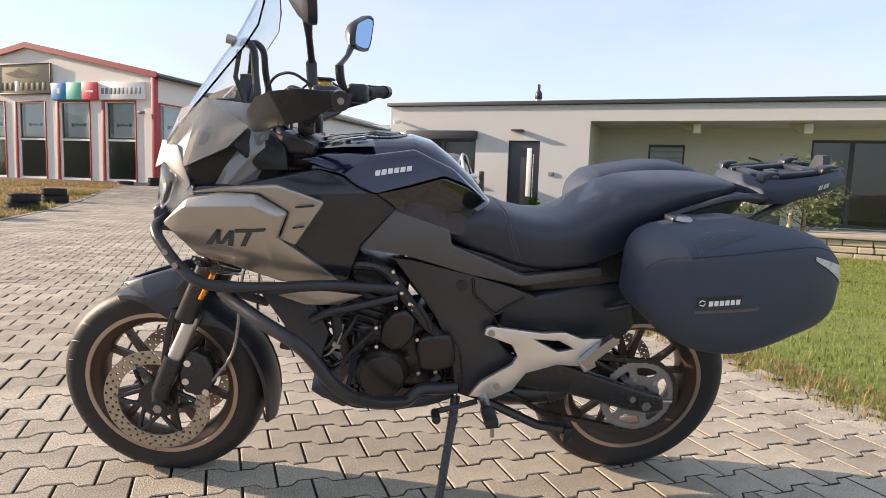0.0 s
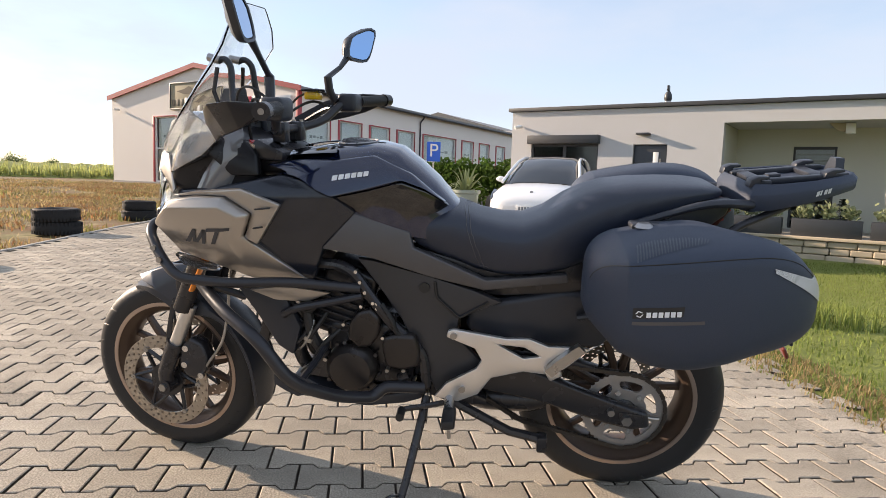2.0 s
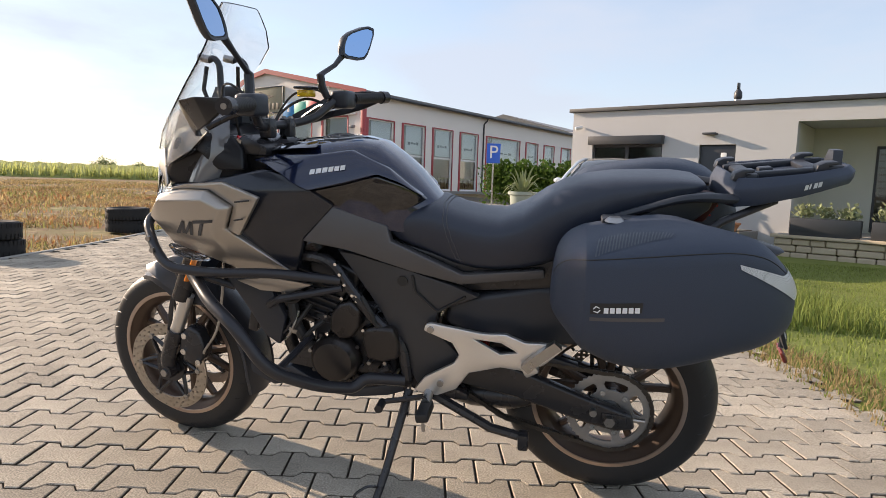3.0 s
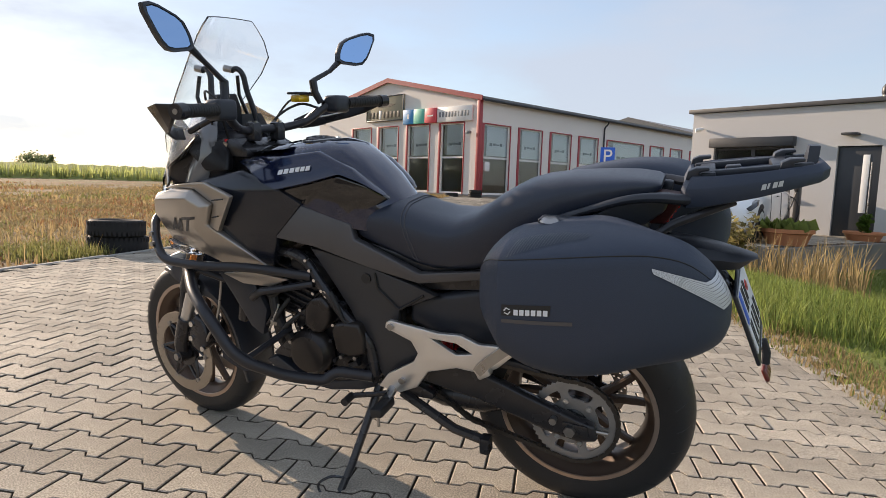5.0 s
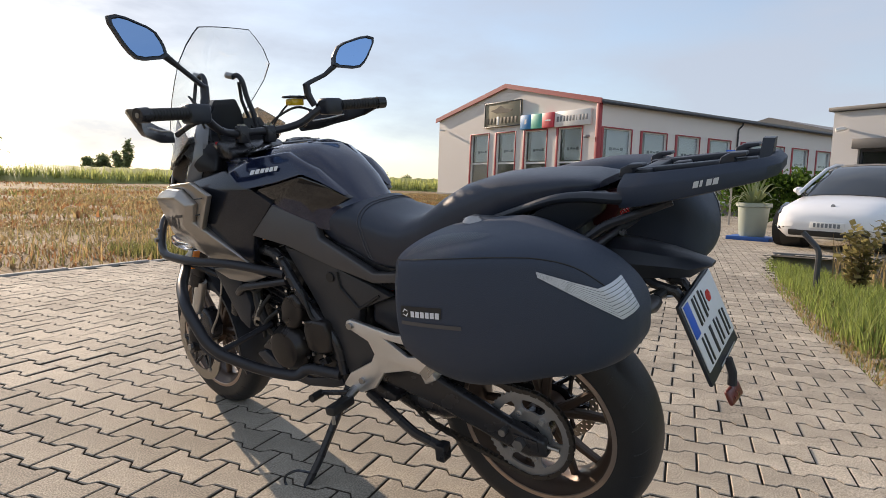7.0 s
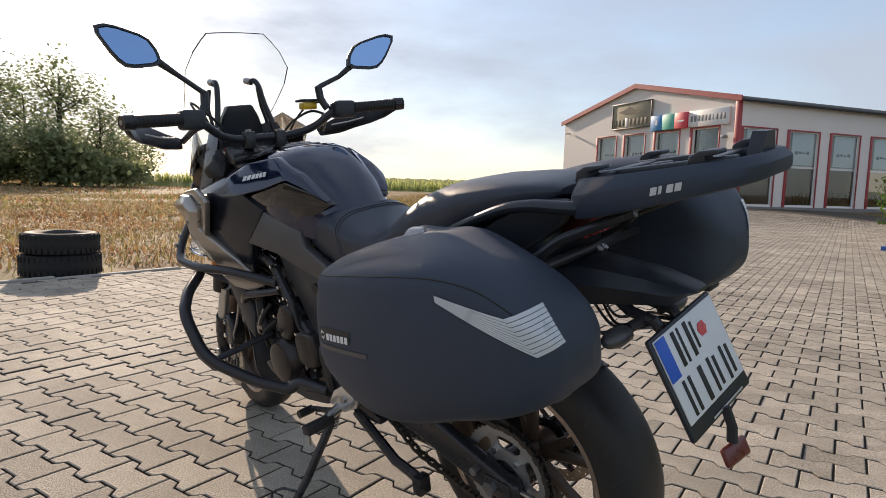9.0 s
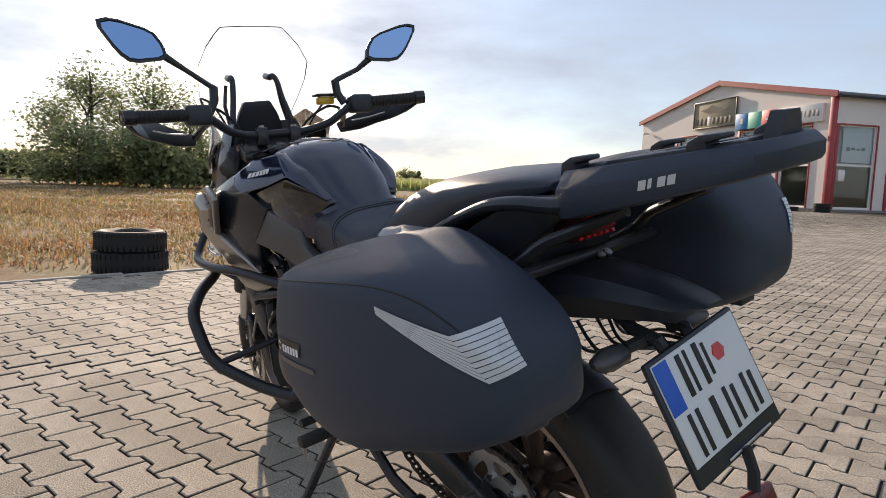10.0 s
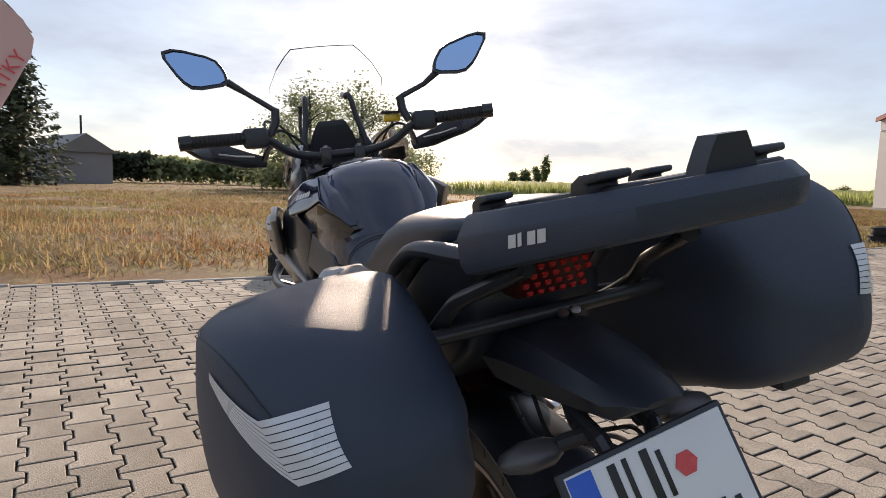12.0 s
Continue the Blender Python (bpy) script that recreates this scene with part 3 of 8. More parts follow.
for x in (5.97, 9.43):
    part("sign_rim", box((x, 0.12, 4.985), (0.06, 0.05, 1.47), 0.004), M_ANTHRA, hall)
for k in range(9):
    part("sign_bar", box((9.15 - 0.345 * k, 0.112, 4.62), (0.24, 0.012, 0.36 if k != 3 else 0.5), 0.004), M_SIGNW if k == 3 else M_CLUBINK, hall)
part("sign_shape", slab([(6.7, 5.2), (7.2, 5.05), (8.3, 5.08), (8.9, 5.25), (8.3, 5.35), (7.9, 5.5), (7.5, 5.32)], 0.105, 0.12, 0.0), M_CLUBINK, hall, "dark plain silhouette on the sign")
part("wall_camera", box((14.1, 0.25, 4.35), (0.12, 0.4, 0.12), 0.02), M_SIGNW, hall)
part("wall_camera", box((0.6, 0.2, 3.35), (0.3, 0.2, 0.14), 0.03), M_GREYMARK, hall)
part("meter_box", box((-0.08, -0.55, 1.6), (0.16, 0.35, 0.5), 0.01), M_SIGNW, hall)

# a second hall roof behind it
back = thing("back_hall", frame_at((-9.5, 66, 0.3), 164.0), "distant cream hall with a grey pitched roof", "building")
part("wall", box((6, -8, 3.0), (16, 16, 6.0), 0.0), M_CREAM, back)
part("roof", loft([[Vector((-2.5, y, 6.0)), Vector((6, y, 8.2)), Vector((14.5, y, 6.0))] for y in (0.3, -16.3)]), M_ROOF, back)

# the office: facade along x, inside towards +y
office = thing("office", OFFICE, "white flat-roofed office with a recessed terrace and dark frames", "building")
REC0, REC1, RECD, HEAD = 5.95, 19.5, 2.2, 2.66
part("facade", wall_sheet(0.0, REC0, -0.7, 3.1, 0.3, [(0.66, 2.72, 0.9, 2.16), (3.70, 4.60, 0.0, 2.13)]), M_PLASTER, office, "white rendered facade")
part("fascia", wall_sheet(REC0, 20.0, HEAD, 3.1, 0.3, []), M_PLASTER, office)
part("end_wall", box((0.15, 4.3, 1.2), (0.3, 8.0, 3.8), 0.0), M_PLASTER, office)
part("recess_cheek", box((REC0 - 0.15, RECD / 2 + 0.3, 0.97), (0.3, RECD, 3.38), 0.0), M_INWALL, office)
part("recess_wall", wall_sheet(REC0, 20.0, -0.7, HEAD + 0.2, 0.25, [(7.35, 8.35, 0.02, 2.20), (11.55, 15.4, 0.02, 2.36)], RECD), M_INWALL, office, "pale green terrace wall")
part("recess_ceiling", box(((REC0 + 20) / 2, RECD / 2 + 0.3, HEAD + 0.13), (20 - REC0, RECD + 0.2, 0.24), 0.0), M_PLASTER, office)
part("terrace_floor", box(((REC0 + 20) / 2, RECD / 2 - 0.2, -0.06), (20 - REC0 + 0.3, RECD + 0.4, 0.12), 0.006), M_KERB, office, "terrace slab")
part("roof", box((10, 4.2, 3.16), (20.2, 8.6, 0.10), 0.005), M_ANTHRA, office, "flat roof with a dark edge")
part("back_wall", box((10, 8.4, 1.2), (20, 0.2, 3.8), 0.0), M_PLASTER, office)
part("right_wall", box((20.1, 4.2, 1.2), (0.2, 8.4, 3.8), 0.0), M_PLASTER, office)
part("indoor_floor", box((10, 5.4, -0.03), (19.4, 5.8, 0.06), 0.0), M_FLOORIN, office)


def office_window(x0, x1, z0, z1, y, bars, name="window", label="dark framed window"):
    fr = 0.075
    xs = [x0 + (x1 - x0) * k / bars for k in range(bars + 1)]
    holes = [(a + fr * 0.7, b - fr * 0.7, z0 + fr, z1 - fr) for a, b in zip(xs, xs[1:])]
    w = part(name, wall_sheet(x0, x1, z0, z1, 0.08, holes, y), M_ANTHRA, office, label)
    for a, b, c, d in holes:
        p = part("pane", box(((a + b) / 2, y + 0.04, (c + d) / 2), (b - a, 0.012, d - c), 0.0), M_PANE, w)
        p.visible_shadow = False
    return w


w1 = office_window(0.66, 2.72, 0.9, 2.16, 0.08, 2)
part("shutter_box", box((1.69, -0.10, 2.27), (2.16, 0.24, 0.24), 0.012), M_ANTHRA, office, "dark roller shutter box over the window")
part("sill", box((1.69, -0.03, 0.88), (2.16, 0.16, 0.04), 0.004), M_ANTHRA, w1)
door = part("door", box((4.15, 0.10, 1.06), (0.88, 0.06, 2.10), 0.005), M_ANTHRA, office, "dark entrance door with a narrow light")
part("door_light", box((4.30, 0.066, 1.25), (0.14, 0.012, 1.35), 0.002), M_POSTER, door, "pale narrow glass light")
part("door_handle", tube([(4.43, 0.02, 0.55), (4.43, 0.02, 1.75)], 0.015, 8), M_STEEL, door)
part("house_light", box((3.98, -0.12, 2.40), (0.34, 0.22, 0.05), 0.01), M_ANTHRA, office)
part("bell_box", box((4.95, -0.02, 1.22), (0.16, 0.05, 0.10), 0.005), M_GREYMARK, office)
cam_box = part("wall_camera", tube([(0.32, -0.02, 2.66), (0.36, -0.14, 2.66)], 0.03, 10), M_SIGNW, office, "small white wall camera")
part("camera_head", cyl((0.36, -0.14, 2.66), (0.22, -0.26, 2.62), 0.055, n=14, bevel=0.01), M_SIGNW, cam_box)
office_window(7.35, 8.35, 0.02, 2.20, RECD + 0.06, 1, "terrace_door", "dark framed glass terrace door")
for k in range(11):
    part("blind_slat", box((7.85, RECD + 0.16, 0.3 + 0.17 * k), (0.84, 0.02, 0.05), 0.0), M_SIGNG, office)
office_window(11.55, 15.4, 0.02, 2.36, RECD + 0.06, 4, "terrace_glazing", "dark framed terrace glazing")
for x in (8.62, 11.2):
    part("ceiling_lamp", box((x, 0.75, HEAD - 0.13), (0.20, 0.25, 0.24), 0.01), M_SIGNW, office, "square white terrace lamp")
    part("lamp_bracket", slab([(x - 0.45, HEAD), (x - 0.08, HEAD), (x - 0.08, HEAD - 0.2), (x - 0.25, HEAD - 0.18)], 0.7, 0.82, 0.004), M_STONE, office)
vent = part("roof_vent", cyl((4.2, 1.3, 3.15), (4.2, 1.3, 3.42), 0.09, n=14), M_STEEL, office, "steel roof vent cowl")
part("vent_cowl", lathe([(0.0, 3.70), (0.05, 3.69), (0.10, 3.60), (0.11, 3.48), (0.08, 3.42), (0, 3.42)], 16, "z", (4.2, 1.3, 0), False), M_ANTHRA, vent)
part("vent_fin", box((4.2, 1.3, 3.78), (0.05, 0.16, 0.16), 0.01), M_ANTHRA, vent)
# stone plinth of the terrace
rnd = random.Random(4)
for row in range(3):
    z0 = -0.58 + 0.16 * row
    x = REC0 - 0.2
    while x < 15.5:
        w = rnd.uniform(0.30, 0.62)
        part("stone", moved(box((0, 0, 0), (w - 0.015, 0.22, 0.145), 0.02, None, 1), Matrix.Translation((x + w / 2, -0.42 + rnd.uniform(-0.02, 0.02), z0 + 0.075)) @ Matrix.Rotation(rnd.uniform(-0.03, 0.03), 4, "Z")), M_STONE, office)
        x += w
part("plinth_cap", box(((REC0 + 16) / 2 - 0.1, -0.42, -0.06), (10.4, 0.34, 0.07), 0.01), M_STONE, office, "sandstone cap of the plinth")

# retaining wall of the car park
bm = bmesh.new()
a, b = Vector((0.62, 12.45, 0)), Vector((3.05, 17.1, 0))
d = (b - a).normalized()
nn = Vector((d.y, -d.x, 0))
secs = [[p + nn * o + Vector((0, 0, z)) for o, z in ((0, -0.8), (0.16, -0.8), (0.16, -0.01), (0.0, -0.01))] for p in (a, b)]
tagged(link("retaining_wall", soften(loft(secs), 0.008), M_CONC), "grey concrete retaining wall beside the car park", "wall", kind="structure")
front = [(-1.15, 11.75), (0.62, 12.45)]
secs = [[Vector((x, y, 0)) + Vector((0.35, -0.94, 0)) * o + Vector((0, 0, z)) for o, z in ((0, -0.5), (0.12, -0.5), (0.12, 0.02), (0.0, 0.02))] for x, y in front]
tagged(link("retaining_wall", soften(loft(secs), 0.008), M_CONC), "low concrete edge of the car park", "wall", kind="structure")

# ---- the motorcycle: x ahead, y to its own left, z up, leaning on its side stand ----
BIKE = pose(0.596, 1.987, 0.0, -10.0, 0, 187.5)
bike = thing("motorcycle", BIKE, "black and silver touring motorcycle with side cases on its stand", "motorcycle")
AXIS_AT, AXIS_DIR, STEER = Vector((1.25, 0, 0.60)), Vector((-0.407, 0, 0.914)).normalized(), -8.5
STEERED = Matrix.Translation(AXIS_AT) @ Matrix.Rotation(radians(STEER), 4, AXIS_DIR) @ Matrix.Translation(-AXIS_AT)


def both(name, bm, material, parent=None, label="", smooth=35, steer=False, right=(0, 0, 0)):
    """A part on the left and its mirror image on the right, which may stand a little off."""
    other = moved(flipped(bm), Matrix.Translation(right))
    out = []
    for b in (bm, other):
        out.append(part(name, moved(b, STEERED) if steer else b, material, parent or bike, label, smooth))
    return out


def tyre_profile(r_out, r_in, half, n=9):
    pts = []
    for k in range(2 * n + 1):
        a = -1 + k / n
        pts.append((r_in + (r_out - r_in) * (1 - abs(a) ** 2.3) ** 0.62 if abs(a) < 1 else r_in, half * math.sin(a * math.pi / 2) ** 1 if abs(a) < 1 else half * a))
    pts[0], pts[-1] = (r_in, -half * 0.82), (r_in, half * 0.82)
    return pts + [(r_in - 0.010, half * 0.6), (r_in - 0.010, -half * 0.6)]


def holed_ring(r0, r1, holes, rows, hole_r, th, y, n_out=8):
    """A drilled disc: each cell of the ring has its own round hole."""
    bm = bmesh.new()
    for side in (-1, 1):
        for i in range(rows):
            ra, rb = r0 + (r1 - r0) * i / rows, r0 + (r1 - r0) * (i + 1) / rows
            for j in range(holes):
                a0, a1 = 2 * math.pi * (j + 0.5 * (i % 2)) / holes, 2 * math.pi * (j + 1 + 0.5 * (i % 2)) / holes
                am, rm = (a0 + a1) / 2, (ra + rb) / 2
                ring = [(ra, a0), (ra, am), (ra, a1), (rm, a1), (rb, a1), (rb, am), (rb, a0), (rm, a0)]
                outer = [bm.verts.new((r * math.cos(a), y + side * th / 2, r * math.sin(a))) for r, a in ring]
                c = Vector((rm * math.cos(am), 0, rm * math.sin(am)))
                inner = []
                for v in outer:
                    d = Vector((v.co.x, 0, v.co.z)) - c
                    p = c + d.normalized() * hole_r
                    inner.append(bm.verts.new((p.x, y + side * th / 2, p.z)))
                for k in range(8):
                    bm.faces.new((outer[k], outer[(k + 1) % 8], inner[(k + 1) % 8], inner[k]))
    for r in (r0, r1):
        n = 2 * holes
        A = [bm.verts.new((r * math.cos(2 * math.pi * k / n), y - th / 2, r * math.sin(2 * math.pi * k / n))) for k in range(n)]
        B = [bm.verts.new((r * math.cos(2 * math.pi * k / n), y + th / 2, r * math.sin(2 * math.pi * k / n))) for k in range(n)]
        for k in range(n):
            bm.faces.new((A[k], A[(k + 1) % n], B[(k + 1) % n], B[k]))
    bmesh.ops.remove_doubles(bm, verts=bm.verts, dist=0.00005)
    return bm


def spoke(r0, r1, a0, a1, y0, y1, w0, w1, th):
    """One cast wheel spoke, from the hub at angle a0 to the rim at angle a1."""
    secs = []
    for k in range(6):
        t = k / 5
        r, a = r0 + (r1 - r0) * t, a0 + (a1 - a0) * t
        c = Vector((r * math.cos(a), y0 + (y1 - y0) * t, r * math.sin(a)))
        s = Vector((-math.sin(a), 0, math.cos(a)))
        w, d = w0 + (w1 - w0) * t, th * (1 - 0.3 * t)
        secs.append([c + s * w * x + Vector((0, d * yy, 0)) for x, yy in ((-1, -0.6), (-0.55, -1), (0.55, -1), (1, -0.6), (1, 0.6), (0.55, 1), (-0.55, 1), (-1, 0.6))])
    return loft(secs)


def wheel(name, m, r_out, half, disc_r, discs, rear, md):
    rim = lathe([(0.221, -half * 0.84), (0.221, -half * 0.72), (0.208, -half * 0.62), (0.192, -half * 0.3), (0.192, half * 0.3), (0.208, half * 0.62), (0.221, half * 0.72), (0.221, half * 0.84),
                 (0.208, half * 0.84), (0.203, half * 0.70), (0.192, half * 0.60), (0.182, half * 0.3), (0.182, -half * 0.3), (0.192, -half * 0.60), (0.203, -half * 0.70), (0.208, -half * 0.84)], 72)
    w = part(name, moved(rim, m), M_BRONZE, bike, "bronze painted cast alloy rim")
    part("tyre", moved(lathe(tyre_profile(r_out, 0.2145, half), 84), m), M_RUBBER, w, "black road tyre with grooved tread")
    for s in (-1, 1):
        part("rim_lip", moved(lathe([(0.2215, s * half * 0.84), (0.2215, s * half * 0.87), (0.210, s * half * 0.87), (0.2085, s * half * 0.84)], 72), m), M_LIP, w, "bright machined edge of the rim")
    hub = lathe([(0.0, -0.05), (0.042, -0.05), (0.046, -0.03), (0.034, 0), (0.046, 0.03), (0.042, 0.05), (0.0, 0.05)], 24, closed=False)
    part("hub", moved(hub, m), M_BRONZE, w)
    for k in range(5):
        a = 2 * math.pi * (k + (0.2 if rear else 0.55)) / 5
        for d in (-1, 1):
            part("spoke", moved(spoke(0.035, 0.190, a + d * 0.10, a + d * 0.24, 0, d * 0.004, 0.013, 0.010, 0.014), m), M_BRONZE, w)
    part("valve", moved(cyl((0.2 * math.cos(0.9), 0, 0.2 * math.sin(0.9)), (0.165 * math.cos(0.9), 0.012, 0.165 * math.sin(0.9)), 0.0045, n=8), m), M_DARK, w)
    # grooves of the tread, laid on as dark strips in place of their shade
    gr = bmesh.new()
    for k in range(26):
        for s in (-1, 1):
            pts = []
            for j in range(9):
                t = 0.10 + 0.09 * j
                a = 2 * math.pi * (k + (0.5 if s > 0 else 0)) / 26 + 0.12 * t + 0.08 * t * t
                y = s * half * math.sin(t * math.pi / 2)
                r = 0.2145 + (r_out - 0.2145) * (1 - t ** 2.3) ** 0.62 - 0.0017
                pts.append((r * math.cos(a), y, r * math.sin(a)))
            add_tube(gr, pts, [0.0010, 0.0019], 5)
    part("dark_groove_strip", moved(gr, m), M_INK, w)
    for y in discs:
        s = 1 if y > 0 else -1
        d = part("brake_disc", moved(holed_ring(disc_r * 0.74, disc_r, 30, 3, 0.0042, 0.005, y), md), M_DISC, w, "drilled steel brake disc")
        hubc = part("disc_carrier", moved(cyl((0, y - s * 0.02, 0), (0, y - s * 0.004, 0), 0.056, n=24, bevel=0.003), md), M_DARK, w)
        for k in range(6):
            a = 2 * math.pi * k / 6
            p = lambda r, b: Vector((r * math.cos(b), 0, r * math.sin(b)))
            for e in (-1, 1):
                part("carrier_arm", moved(tube([p(0.05, a + e * 0.5) + Vector((0, y - s * 0.012, 0)), p(disc_r * 0.6, a + e * 0.12) + Vector((0, y - s * 0.004, 0)), p(disc_r * 0.78, a) + Vector((0, y, 0))], 0.0065, 6), md), M_DARK, hubc)
        for k in range(6):
            a = 2 * math.pi * k / 6
            c = Vector((disc_r * 0.77 * math.cos(a), y, disc_r * 0.77 * math.sin(a)))
            part("disc_button", moved(cyl(c - Vector((0, 0.005, 0)), c + Vector((0, s * 0.006, 0)), 0.0085, n=12, bevel=0.0015), md), M_STEEL, w)
    return w


FRONT_C, REAR_C = Vector((1.395, 0, 0.300)), Vector((0, 0, 0.313))
WHEEL_LEAN = Matrix.Rotation(radians(-2.7), 4, "X")
WF = STEERED @ Matrix.Translation((1.418, -0.050, 0.324)) @ WHEEL_LEAN
WR = Matrix.Translation((0, -0.0276, 0.3235)) @ WHEEL_LEAN
WS = Matrix.Translation(REAR_C)
front_wheel = wheel("front_wheel", WF, 0.2937, 0.0606, 0.150, (0.106, -0.085), False, STEERED @ Matrix.Translation((1.404, -0.044, 0.309)) @ WHEEL_LEAN)
rear_wheel = wheel("rear_wheel", WR, 0.3112, 0.0805, 0.120, (-0.080,), True, WR)

# front fork, calipers, mudguard
FORK_LOW = STEERED @ Matrix.Translation((-0.017, -0.010, 0.003))
for s in (1, -1):
    S = lambda x, y, z: (x, s * y, z)
    fork = part("fork_leg", moved(cyl(S(1.195, 0.10, 0.800), S(1.300, 0.10, 0.563), 0.027, n=20, bevel=0.003), STEERED), M_DARK, bike, "black upper fork tube")
    part("fork_tube", moved(cyl(S(1.297, 0.10, 0.570), S(1.366, 0.10, 0.415), 0.0205, n=20), FORK_LOW), M_ALU, fork, "bright fork slider tube")
    lower = bmesh.new()
    add_tube(lower, [S(1.352, 0.10, 0.447), S(1.372, 0.10, 0.402), S(1.398, 0.098, 0.345), S(1.402, 0.095, 0.300)], [0.028, 0.027, 0.024, 0.022], 14)
    add_cyl(lower, S(1.398, 0.075, 0.300), S(1.398, 0.118, 0.300), 0.024, n=16)
    part("fork_foot", moved(lower, FORK_LOW), M_DARK, fork)
    part("axle_nut", moved(cyl(S(1.398, 0.116, 0.300), S(1.398, 0.124, 0.300), 0.013, n=6), FORK_LOW), M_STEEL, fork)
    cal = slab([(1.330, 0.345), (1.290, 0.335), (1.255, 0.360), (1.245, 0.405), (1.265, 0.455), (1.300, 0.470), (1.335, 0.440), (1.345, 0.390)], s * 0.058, s * 0.108, 0.010, 3)
    c = part("brake_caliper", moved(cal, FORK_LOW), M_DARK, bike, "black two-piston front brake caliper")
    for x, z in ((1.315, 0.434), (1.322, 0.381), (1.268, 0.352)):
        part("caliper_bolt", moved(cyl(S(x, 0.105, z), S(x, 0.114, z), 0.010, n=12, bevel=0.002), FORK_LOW), M_CHROME, c)
    hose = spline([S(1.262, 0.095, 0.372), S(1.240, 0.105, 0.400), S(1.195, 0.100, 0.470), S(1.180, 0.085, 0.580), S(1.165, 0.080, 0.700), S(1.10, 0.06, 0.85)], 6)
    part("brake_hose", moved(tube(hose, 0.0042, 8), FORK_LOW), M_STEEL, bike)
    part("fork_reflector", moved(soften(tube([S(1.243, 0.130, 0.634), S(1.209, 0.130, 0.702)], 0.013, 12, flat=0.5), 0.002), STEERED), M_ORANGE, fork, "orange side reflector")

secs = []
for k in range(22):
    t = k / 21
    a = radians(68 + 122 * t)
    r = 0.326 - 0.012 * t
    w = 0.030 + 0.042 * min(1, t * 8) if t < 0.9 else 0.072 - 0.02 * (t - 0.9) * 10
    drop = 0.016 + 0.062 * math.exp(-((t - 0.30) / 0.15) ** 2)
    row = []
    for y, d in ((-1, drop), (-1, drop * 0.45), (-0.9, 0.010), (-0.5, 0.001), (0, -0.002), (0.5, 0.001), (0.9, 0.010), (1, drop * 0.45), (1, drop)):
        row.append(Vector((FRONT_C.x + (r - d) * math.cos(a), y * w, FRONT_C.z + (r - d) * math.sin(a))))
    inner = [Vector((FRONT_C.x + (v.x - FRONT_C.x) * 0.988, v.y * 0.95, FRONT_C.z + (v.z - FRONT_C.z) * 0.988)) for v in row[::-1]]
    secs.append(row + inner)
part("front_mudguard", moved(loft(secs), STEERED), M_MATT, bike, "matt black front mudguard over the wheel")
both("mudguard_side", shell([(1.502, 0.030, 0.634), (1.432, 0.056, 0.660), (1.352, 0.066, 0.688), (1.288, 0.074, 0.694), (1.278, 0.086, 0.640), (1.342, 0.088, 0.572), (1.398, 0.084, 0.602), (1.452, 0.068, 0.626)],
     [[0, 1, 6, 7], [1, 2, 5, 6], [2, 3, 4, 5]], 0.018, 0.006), M_MUD, steer=True, label="satin blue-black side of the front mudguard")
both("mudguard_bracket", slab([(1.290, 0.690), (1.330, 0.640), (1.320, 0.560), (1.280, 0.600), (1.265, 0.680)], 0.068, 0.086, 0.004), M_DARK, steer=True)

